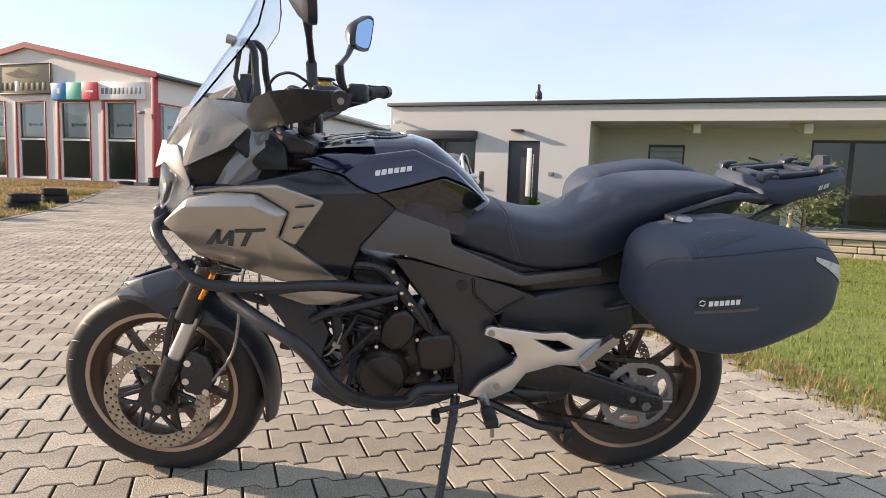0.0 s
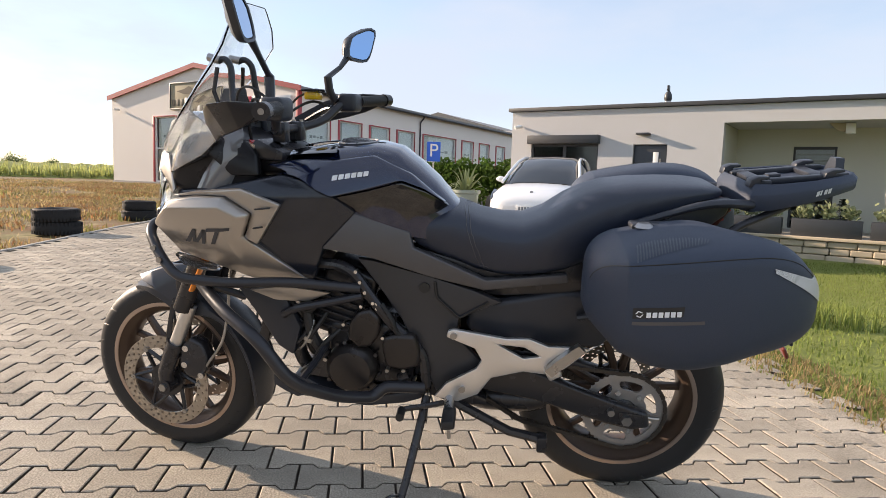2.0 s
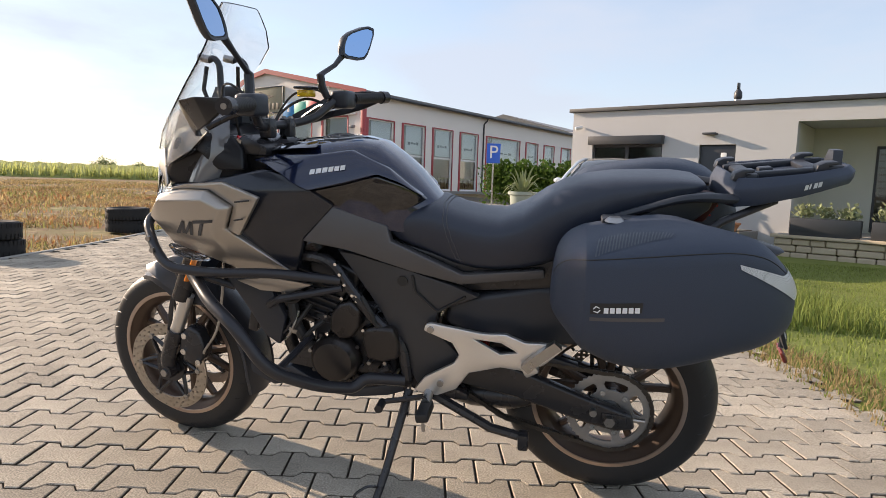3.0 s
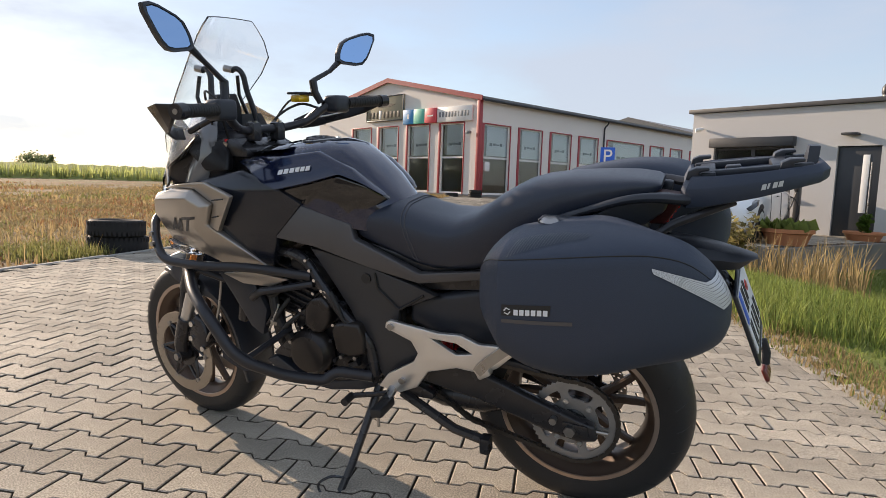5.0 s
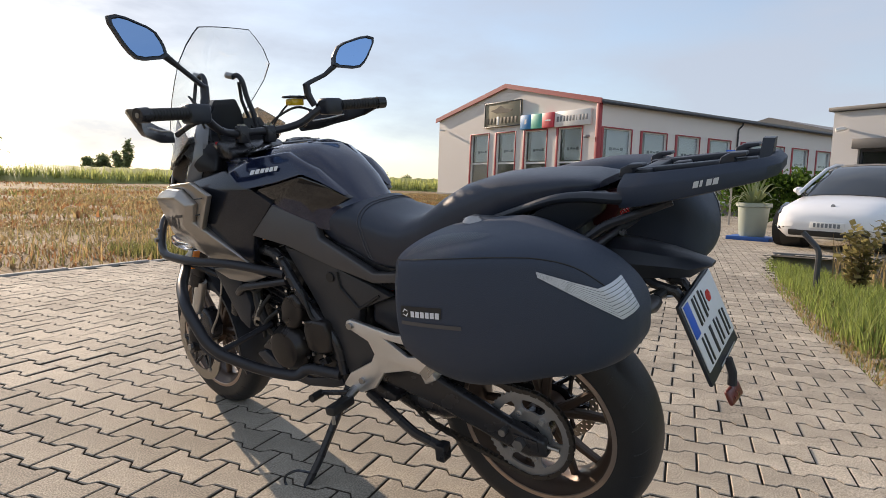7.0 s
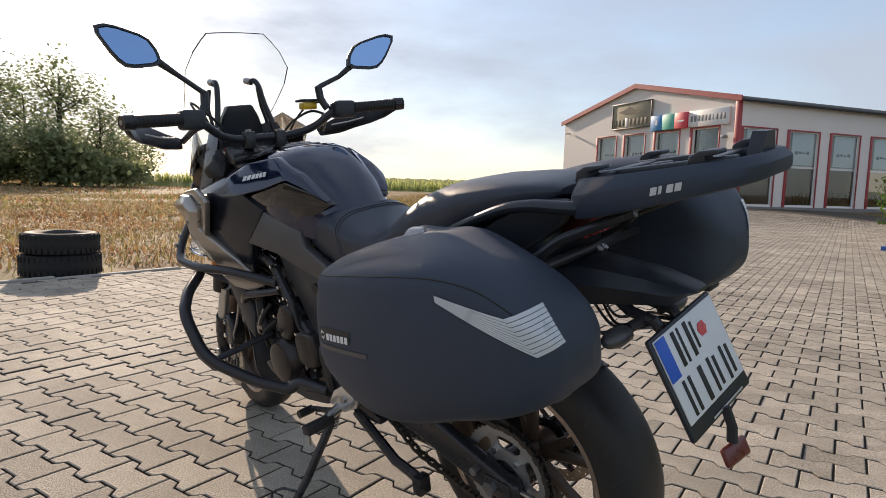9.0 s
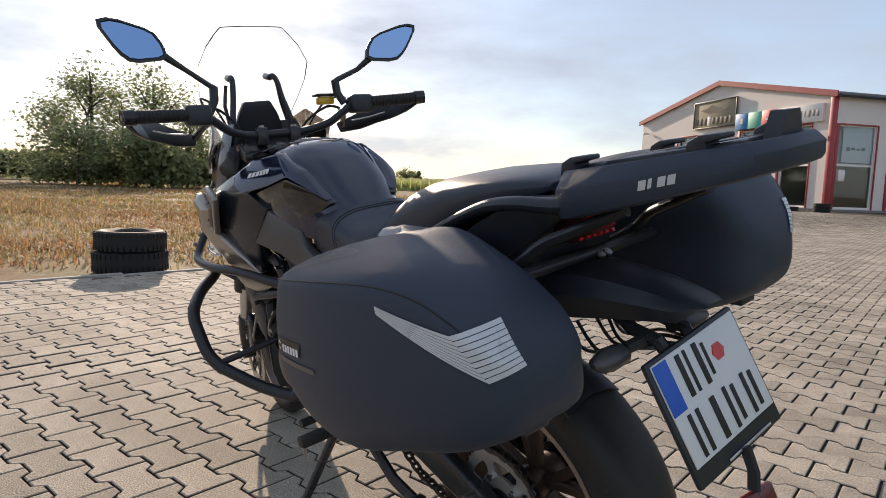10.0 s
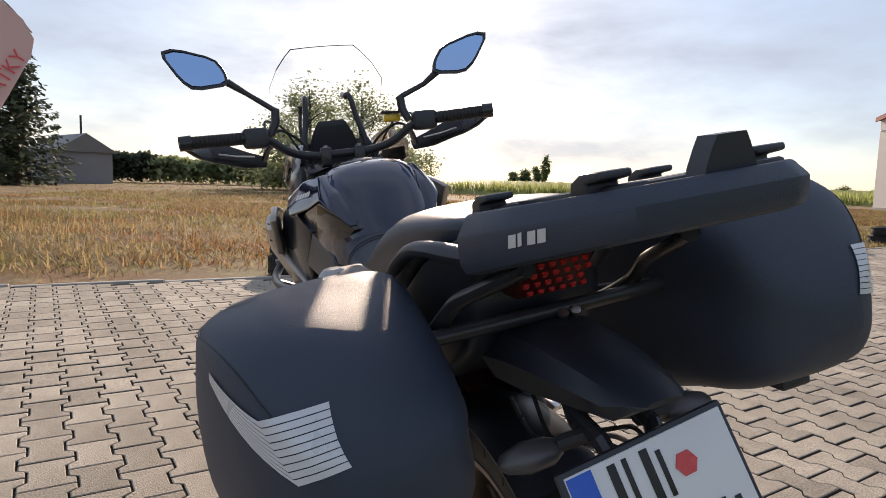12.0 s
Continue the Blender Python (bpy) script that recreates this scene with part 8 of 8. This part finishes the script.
def hedge(name, p0, p1, h, w, n, seed, material, label, size=0.14):
    rnd = random.Random(seed)
    p0, p1 = Vector(p0), Vector(p1)
    lv = []
    for _ in range(n):
        t = rnd.random()
        c = p0 + (p1 - p0) * t
        top = h * (0.82 + 0.18 * math.sin(t * 40 + seed) * math.sin(t * 13))
        zz = top * math.sqrt(rnd.random())
        ww = w * (1 - 0.5 * (zz / h) ** 3)
        lv.append((c + Vector((rnd.gauss(0, ww * 0.4), rnd.gauss(0, ww * 0.4), zz)), size * rnd.uniform(0.6, 1.3), Vector((rnd.uniform(-1, 1), rnd.uniform(-1, 1), rnd.uniform(0, 1.6)))))
    return tagged(leafy(name, lv, material), label, "hedge", kind="stuff")


hedge("thuja_hedge", (-4.9, 21.9, 0.1), (-1.6, 21.0, 0.0), 1.75, 0.55, 9000, 1, M_LEAF2, "dense green clipped hedge between the buildings", 0.12)
x0, y0 = polar(101, 75)
x1, y1 = polar(86, 80)
hedge("field_hedge", (x0, y0, 0), (x1, y1, 0), 3.0, 2.4, 9000, 5, M_LEAF, "dark green hedge along the far side of the field", 0.55)
for k, (ya, yb, d, h, n) in enumerate(((92.5, 79.5, 56, 2.3, 5000), (85.4, 83.0, 52, 3.4, 2000))):
    x0, y0 = polar(ya, d)
    x1, y1 = polar(yb, d)
    hedge("bushes", (x0 + 1.2, y0 + 1.4, -0.1), (x1 + 1.2, y1 + 1.4, -0.1), h, 2.4, n, 40 + k, M_BUSH, "dense dark bushes under the trees at the field's edge", 0.42)
x0, y0 = polar(112, 72)
x1, y1 = polar(101, 76)
hedge("field_hedge", (x0, y0, 0), (x1, y1, 0), 3.4, 1.4, 9000, 6, M_NEEDLE, "dark clipped hedge along the far side of the field", 0.5)

# house by the conifers
x, y = polar(107.2, 62)
house = thing("house", frame_at((x, y, -0.05), 107 + 20), "small grey house with a dark pitched roof beyond the field", "house")
part("wall", box((0, 0, 1.4), (4.2, 7.5, 2.8), 0.0), M_HOUSE, house)
part("roof", loft([[Vector((-2.5, yy, 2.75)), Vector((0, yy, 4.3)), Vector((2.5, yy, 2.75))] for yy in (-4.0, 4.0)]), M_ROOF, house)
part("chimney_pole", cyl((0.3, -2.0, 3.5), (0.3, -2.0, 5.9), 0.09, n=8), M_ANTHRA, house)

# advertising flag: a feather banner leaning over the edge of the yard
fx, fy = polar(110.2, 10.0)
FLAG = Matrix.Translation((fx + 1.57 + 0.22, fy + 1.54 - 0.37, -0.27)) @ Matrix.Rotation(radians(110.2), 4, "Z")
flag = thing("feather_flag", FLAG, "pale pink feather flag with red lettering on a bent pole", "flag")
part("pole", tube(spline([(-0.62, 0, 0.30), (-0.60, 0, 1.6), (-0.48, 0, 2.9), (-0.20, 0, 3.42), (0.10, 0, 3.42), (0.42, 0, 3.05)], 6), [0.022, 0.008], 8), M_STEEL, flag)
out = [(-0.58, 1.3), (-0.56, 2.0), (-0.47, 2.85), (-0.20, 3.40), (0.10, 3.40), (0.33, 3.20), (0.44, 2.97), (0.40, 2.75), (0.22, 2.38), (0.02, 1.98), (-0.25, 1.60)]
cloth = bmesh.new()
A = [cloth.verts.new((x, -0.012 + 0.02 * math.sin(5 * z), z)) for x, z in out]
B = [cloth.verts.new((x, -0.008 + 0.02 * math.sin(5 * z), z)) for x, z in out]
for q in ([0, 1, 9, 10], [1, 2, 8, 9], [2, 3, 7, 8], [3, 4, 5, 6, 7]):
    cloth.faces.new([A[k] for k in q])
    cloth.faces.new([B[k] for k in q[::-1]])
part("cloth", cloth, M_FLAG, flag, "pale pink flag cloth")


def lettering(text, size, material, parent, m):
    cu = bpy.data.curves.new("lettering", "FONT")
    cu.body, cu.size, cu.extrude = text, size, 0.002
    tmp = bpy.data.objects.new("lettering", cu)
    scene.collection.objects.link(tmp)
    me = bpy.data.meshes.new_from_object(tmp)
    bpy.data.objects.remove(tmp)
    me.materials.clear()
    me.materials.append(material)
    ob = new("lettering", me)
    ob.parent = parent
    ob.matrix_basis = m
    return ob


lettering("LATKY", 0.24, M_SIGNR, flag, Matrix.Translation((-0.02, -0.05, 2.12)) @ Matrix.Rotation(radians(90), 4, "X") @ Matrix.Rotation(radians(58), 4, "Z"))

# ---- grass, crops ----
def blades(name, pts, heights, widths, material, label, category, lean=0.35, seed=1):
    """Thin bent blades, each of two faces, at many places on the ground."""
    rng = np.random.default_rng(seed)
    n = len(pts)
    a = rng.uniform(0, 2 * math.pi, n)
    d = np.stack([np.cos(a), np.sin(a), np.zeros(n)], 1)
    s = np.stack([-np.sin(a), np.cos(a), np.zeros(n)], 1) * widths[:, None] * 0.5
    le = rng.uniform(0, lean, n)[:, None] * heights[:, None]
    up = np.zeros((n, 3))
    up[:, 2] = heights
    mid = pts + d * le * 0.35 + up * 0.55
    tip = pts + d * le * 1.1 + up * (1 - 0.25 * rng.uniform(0, 1, n))[:, None]
    v = np.concatenate([(pts - s)[:, None], (pts + s)[:, None], (mid + s * 0.7)[:, None], (mid - s * 0.7)[:, None], tip[:, None]], 1).reshape(-1, 3)
    k = np.arange(n) * 5
    faces = [tuple(q) for q in np.stack([k, k + 1, k + 2, k + 3], 1).tolist()] + [tuple(q) for q in np.stack([k + 3, k + 2, k + 4], 1).tolist()]
    me = bpy.data.meshes.new(name)
    me.from_pydata(v.tolist(), [], faces)
    me.materials.append(material)
    return tagged(new(name, me), label, category, kind="stuff")


def patch_noise(x, y, f, seed):
    return noise.noise(Vector((x * f, y * f, seed * 7.3)))


def scatter(n, xr, yr, keep, height, seed):
    rng = np.random.default_rng(seed)
    pts, hs = [], []
    while len(pts) < n:
        x, y = rng.uniform(*xr), rng.uniform(*yr)
        r = keep(x, y, rng)
        if r:
            pts.append((x, y, r - 1.0 if isinstance(r, float) else 0.0))
            hs.append(height * rng.uniform(0.45, 1.25) * (1 + 0.5 * patch_noise(x, y, 0.6, seed)))
    return np.array(pts), np.array(hs)


def field_keep(x, y, rng):
    e = edge_x(LEFT_EDGE, y)
    d = e - 0.08 - x
    if d < 0 or rng.uniform() > min(1.0, 1.6 / (0.35 + d * 0.16)) * (0.06 + 1.5 * (patch_noise(x, y, 0.35, 3) + 0.36)):
        return None
    return 1.0 + ground_z(x, y) - 0.05


p, h = scatter(66000, (-34, -3), (-9, 30), field_keep, 0.115, 11)
blades("dry_grass", p, h, np.full(len(p), 0.013) * (1 + np.hypot(p[:, 0], p[:, 1]) * 0.07), M_STRAW, "straw-coloured dry grass of the field", "grass", 2.2, 5)
p, h = scatter(22000, (-24, -3), (-9, 28), lambda x, y, r: field_keep(x, y, r) if patch_noise(x, y, 0.55, 21) > -0.02 else None, 0.10, 17)
blades("rust_grass", p, h, np.full(len(p), 0.013) * (1 + np.hypot(p[:, 0], p[:, 1]) * 0.05), M_RUST, "rust-brown dried grass in the field", "grass", 1.8, 18)
p, h = scatter(8200, (-14, -3), (-9, 24), lambda x, y, r: field_keep(x, y, r) if edge_x(LEFT_EDGE, y) - x < 1.2 + 2.2 * max(0, patch_noise(x, y, 0.5, 8)) and patch_noise(x, y, 0.8, 9) > 0.1 else None, 0.17, 12)
blades("green_weeds", p, h, np.full(len(p), 0.014), M_WEED, "green weeds at the edge of the paving", "grass", 0.8, 6)
p, h = scatter(24000, (-30, -4), (-9, 30), lambda x, y, r: field_keep(x, y, r) if patch_noise(x, y, 0.45, 15) > 0.03 else None, 0.10, 15)
blades("green_grass_patches", p, h, np.full(len(p), 0.012) * (1 + np.hypot(p[:, 0], p[:, 1]) * 0.05), M_WEED, "patches of green grass in the dry field", "grass", 1.2, 16)
p, h = scatter(2600, (-30, -5), (-9, 30), lambda x, y, r: field_keep(x, y, r) if patch_noise(x, y, 0.25, 5) > 0.12 else None, 0.28, 13)
blades("tall_dry_weeds", p, h, np.full(len(p), 0.012), M_STRAW, "tall dry weed stems in the field", "grass", 0.5, 7)
def far_keep(x, y, r):
    if edge_x(LEFT_EDGE, min(33, y)) - x < 7 or math.hypot(x, y) > 95 or (x > -40 and y > 26) or r.uniform() > 0.55 + 1.3 * patch_noise(x, y, 0.13, 4):
        return None
    return 0.95 + 1e-9


for k, (n, material, f, word) in enumerate(((24000, M_STRAW, 0.0, "straw-coloured"), (15000, M_RUST, 0.05, "rust-brown"), (17000, M_WEED, 0.02, "dull green"))):
    p, h = scatter(n, (-90, -12), (-40, 70), lambda x, y, r: far_keep(x, y, r) if k == 0 or patch_noise(x, y, 0.21, 30 + k) > f else None, 0.20, 14 + 20 * k)
    blades("far_grass", p, h, np.full(len(p), 0.07), material, "far " + word + " grass of the field", "grass", 1.1, 8 + k)


def lawn_keep(x, y, rng):
    e = edge_x(RIGHT_EDGE, y) if y < 11.6 else 0.8 + (y - 12.5) * 0.54
    d = x - e
    if d < -0.12 or rng.uniform() > min(1.0, 2.2 / (0.4 + max(0, d) * 0.4)):
        return None
    return 1.0 + lawn_z(x, y)


p, h = scatter(72000, (-1.5, 9), (1.2, 15), lawn_keep, 0.075, 21)
far = np.clip((p[:, 0] - 2.2) / 2.5, 0, 0.5) + np.clip((5.5 - p[:, 1]) / 3, 0, 0.3)
blades("lawn_grass", p, h * (1 - far), np.full(len(p), 0.009), M_STRAW2, "green lawn grass", "grass", 0.8, 9)
p, h = scatter(12000, (-1.5, 4), (5.0, 12), lambda x, y, r: lawn_keep(x, y, r) if 0 < x - edge_x(RIGHT_EDGE, y) < 1.7 else None, 0.20, 22)
blades("tall_lawn_grass", p, h, np.full(len(p), 0.009), M_STRAW2, "uncut tall green grass beside the paving", "grass", 0.6, 10)
p, h = scatter(6500, (-1.5, 4), (2.5, 12.2), lambda x, y, r: lawn_keep(x, y, r) if x - edge_x(RIGHT_EDGE, y) < 0.35 else None, 0.06, 23)
blades("dry_fringe", p, h, np.full(len(p), 0.008), M_STRAW, "dry grass fringe along the paving", "grass", 1.1, 11)
p, h = scatter(500, (0.0, 2.0), (9.8, 12.4), lambda x, y, r: lawn_keep(x, y, r), 0.75, 24)
blades("tall_weeds", p, h, np.full(len(p), 0.022), M_STRAW, "tall dry weeds in front of the car park wall", "grass", 0.45, 12)
p, h = scatter(26000, (6, 22), (2, 15), lambda x, y, r: 1.0 + lawn_z(x, y), 0.06, 25)
blades("lawn_grass_far", p, h, np.full(len(p), 0.02), M_STRAW2, "green lawn grass", "grass", 0.8, 13)

# the crop field beyond: an uneven canopy sheet with leaf blades on top
rng = np.random.default_rng(31)
bm = bmesh.new()
rows = []
for i, d in enumerate((57, 59, 61.5, 65, 72, 85, 110, 160, 260, 460, 900)):
    row = []
    for k in range(200):
        yaw = 2 + 92 * k / 199
        cut = 62 + 26 * smooth01((yaw - 70) / 20)
        x, y = polar(yaw, d * cut / 62 * (1 + 0.004 * math.sin(k * 1.7)))
        row.append(bm.verts.new((x, y, (-0.05, 0.65, 1.15)[i] if i < 3 else 1.33 + 0.08 * math.sin(k * 2.3 + i) + 0.0022 * min(d, 220))))
    rows.append(row)
for r, q in zip(rows, rows[1:]):
    for k in range(199):
        bm.faces.new((r[k], r[k + 1], q[k + 1], q[k]))
tagged(link("crop_field", bm, M_CORN), "wide green field of tall crops to the horizon", "crop field", kind="stuff")
pts = []
for _ in range(30000):
    yaw = rng.uniform(2, 94)
    cut = 62 + 26 * smooth01((yaw - 70) / 20)
    x, y = polar(yaw, cut - 4 + rng.exponential(10))
    pts.append((x, y, 0.0))
p = np.array(pts)
blades("crop_plants", p, rng.uniform(0.9, 1.72, len(p)), np.full(len(p), 0.13), M_CORN, "tall green crop plants at the field's edge", "crops", 0.3, 14)

# ---- paving blocks ----
def block_mat(name, island):
    m = mat(name, (0.14, 0.121, 0.093), (0.63, 0.560, 0.452), 0.86, 0, 6.0, 300, 0.8, 0, 0.06, 0.25, 0.004)
    n, l = m.node_tree.nodes, m.node_tree.links
    b = n["Principled BSDF"]
    hs = n.new("ShaderNodeHueSaturation")
    mr = n.new("ShaderNodeMapRange")
    mr.inputs["To Min"].default_value, mr.inputs["To Max"].default_value = 0.80, 1.16
    if island:
        l.new(n.new("ShaderNodeNewGeometry").outputs["Random Per Island"], mr.inputs["Value"])
    else:
        l.new(n.new("ShaderNodeObjectInfo").outputs["Random"], mr.inputs["Value"])
    l.new(mr.outputs["Result"], hs.inputs["Value"])
    l.new(b.inputs["Base Color"].links[0].from_socket, hs.inputs["Color"])
    l.new(hs.outputs["Color"], b.inputs["Base Color"])
    # coarse grains of the concrete face
    co = n["Texture Coordinate"]
    gr = n.new("ShaderNodeTexNoise")
    gr.inputs["Scale"].default_value, gr.inputs["Detail"].default_value = 190, 2
    l.new(co.outputs["Object"], gr.inputs["Vector"])
    gm = n.new("ShaderNodeMapRange")
    gm.inputs["From Min"].default_value, gm.inputs["From Max"].default_value = 0.33, 0.67
    gm.inputs["To Min"].default_value, gm.inputs["To Max"].default_value = 0.62, 1.34
    l.new(gr.outputs["Fac"], gm.inputs["Value"])
    hg = n.new("ShaderNodeHueSaturation")
    l.new(gm.outputs["Result"], hg.inputs["Value"])
    l.new(hs.outputs["Color"], hg.inputs["Color"])
    l.new(gr.outputs["Fac"], n["Bump"].inputs["Height"])
    hs = hg
    # grounds and stains in world metres
    geo = n.new("ShaderNodeNewGeometry")
    st = n.new("ShaderNodeTexNoise")
    st.inputs["Scale"].default_value, st.inputs["Detail"].default_value = 1.1, 6
    l.new(geo.outputs["Position"], st.inputs["Vector"])
    ramp = n.new("ShaderNodeMapRange")
    ramp.inputs["From Min"].default_value, ramp.inputs["From Max"].default_value = 0.35, 0.65
    ramp.inputs["To Min"].default_value, ramp.inputs["To Max"].default_value = 0.80, 1.08
    l.new(st.outputs["Fac"], ramp.inputs["Value"])
    h2 = n.new("ShaderNodeHueSaturation")
    l.new(ramp.outputs["Result"], h2.inputs["Value"])
    l.new(hs.outputs["Color"], h2.inputs["Color"])
    l.new(h2.outputs["Color"], b.inputs["Base Color"])
    return m


M_BLOCK = block_mat("paving_block_concrete", False)
M_BLOCKS = block_mat("paving_block_concrete_far", True)
PS, PR, AMP, GAP, PAVE_TURN = 0.1983, 0.1368, 0.0138, 0.0036, 19.906
PAVE = Matrix.Rotation(radians(PAVE_TURN), 4, "Z") @ Matrix.Translation((0.2959 * PS, 0.5659 * PR, 0))


def block_outline(inset):
    """A double-T block: wide ends, narrow waist, the edges stepping in and out."""
    cuts = (0.0, 0.20, 0.30, 0.70, 0.80, 1.0)
    wave = (1, 1, -1, -1, 1, 1)
    lo = [(c * PS, -AMP * w) for c, w in zip(cuts, wave)]
    hi = [(c * PS, PR + AMP * w) for c, w in zip(cuts, wave)]
    out = []
    for (s, r), side in [(q, 1) for q in lo] + [(q, -1) for q in hi[::-1]]:
        ds = inset if s < 0.001 else -inset if s > PS - 0.001 else 0
        out.append((s + ds, r + side * inset))
    return out


TOP, RIM = block_outline(GAP + 0.0032), block_outline(GAP)
NB = len(TOP)
block_faces = [tuple(range(NB))] + [(NB * h + k, NB * (h + 1) + k, NB * (h + 1) + (k + 1) % NB, NB * h + (k + 1) % NB) for h in (0, 1) for k in range(NB)]
block_verts = [(s - PS / 2, r - PR / 2, h) for line, h in ((TOP, 0.0), (RIM, -0.0028), (RIM, -0.0145)) for s, r in line]
me_block = bpy.data.meshes.new("paving_block")
me_block.from_pydata(block_verts, [], block_faces)
me_block.materials.append(M_BLOCK)
me_block.materials.append(M_JOINT)
me_block.polygons.foreach_set("material_index", [0] * (NB + 1) + [1] * NB)
cells = []
for j in range(-150, 230):
    for i in range(-130, 130):
        c = PAVE @ Vector((i * PS + (j % 2) * PS / 2 + PS / 2, j * PR, 0))
        if not (-3.2 < c.y < 27 and c.x > edge_x(LEFT_EDGE, c.y) + 0.03 and c.x < (edge_x(RIGHT_EDGE, c.y) + 0.05 if c.y < 11.7 else 0.45 + (c.y - 12.5) * 0.54)):
            continue
        if math.hypot(c.x - 0.5, c.y) > 5 and c.y < 0.2 and c.x > -2:
            continue
        cells.append(c)
cells.sort(key=lambda c: math.hypot(c.x - 0.15, c.y - 1.55))
rnd = random.Random(9)
ROT = Matrix.Rotation(radians(PAVE_TURN), 4, "Z")
for c in cells[:300]:
    o = new("paving_block", me_block)
    o.parent = bed
    o.matrix_basis = Matrix.Translation((c.x, c.y, ground_z(c.x, c.y) + rnd.uniform(-0.0012, 0.0012))) @ Matrix.Rotation(0.0148, 4, "Y") @ Matrix.Rotation(-0.0137, 4, "X") @ ROT @ Matrix.Rotation(rnd.uniform(-0.004, 0.004), 4, "X")
co, fa = [], []
ca, sa = math.cos(radians(PAVE_TURN)), math.sin(radians(PAVE_TURN))
for c in cells[300:]:
    k = len(co)
    z = ground_z(c.x, c.y) + rnd.uniform(-0.0015, 0.0015)
    tx, ty = rnd.uniform(-0.008, 0.008), rnd.uniform(-0.008, 0.008)
    for x, y, h in block_verts:
        co.append((c.x + ca * x - sa * y, c.y + sa * x + ca * y, z + h + tx * x + ty * y))
    fa += [tuple(k + i for i in f) for f in block_faces]
me = bpy.data.meshes.new("paving_blocks")
me.from_pydata(co, [], fa)
me.materials.append(M_BLOCKS)
me.materials.append(M_JOINT)
me.polygons.foreach_set("material_index", ([0] * (NB + 1) + [1] * NB) * len(cells[300:]))
rest = new("paving_blocks", me)
rest.parent = bed
tagged(rest, "further grey concrete paving blocks", kind="stuff")
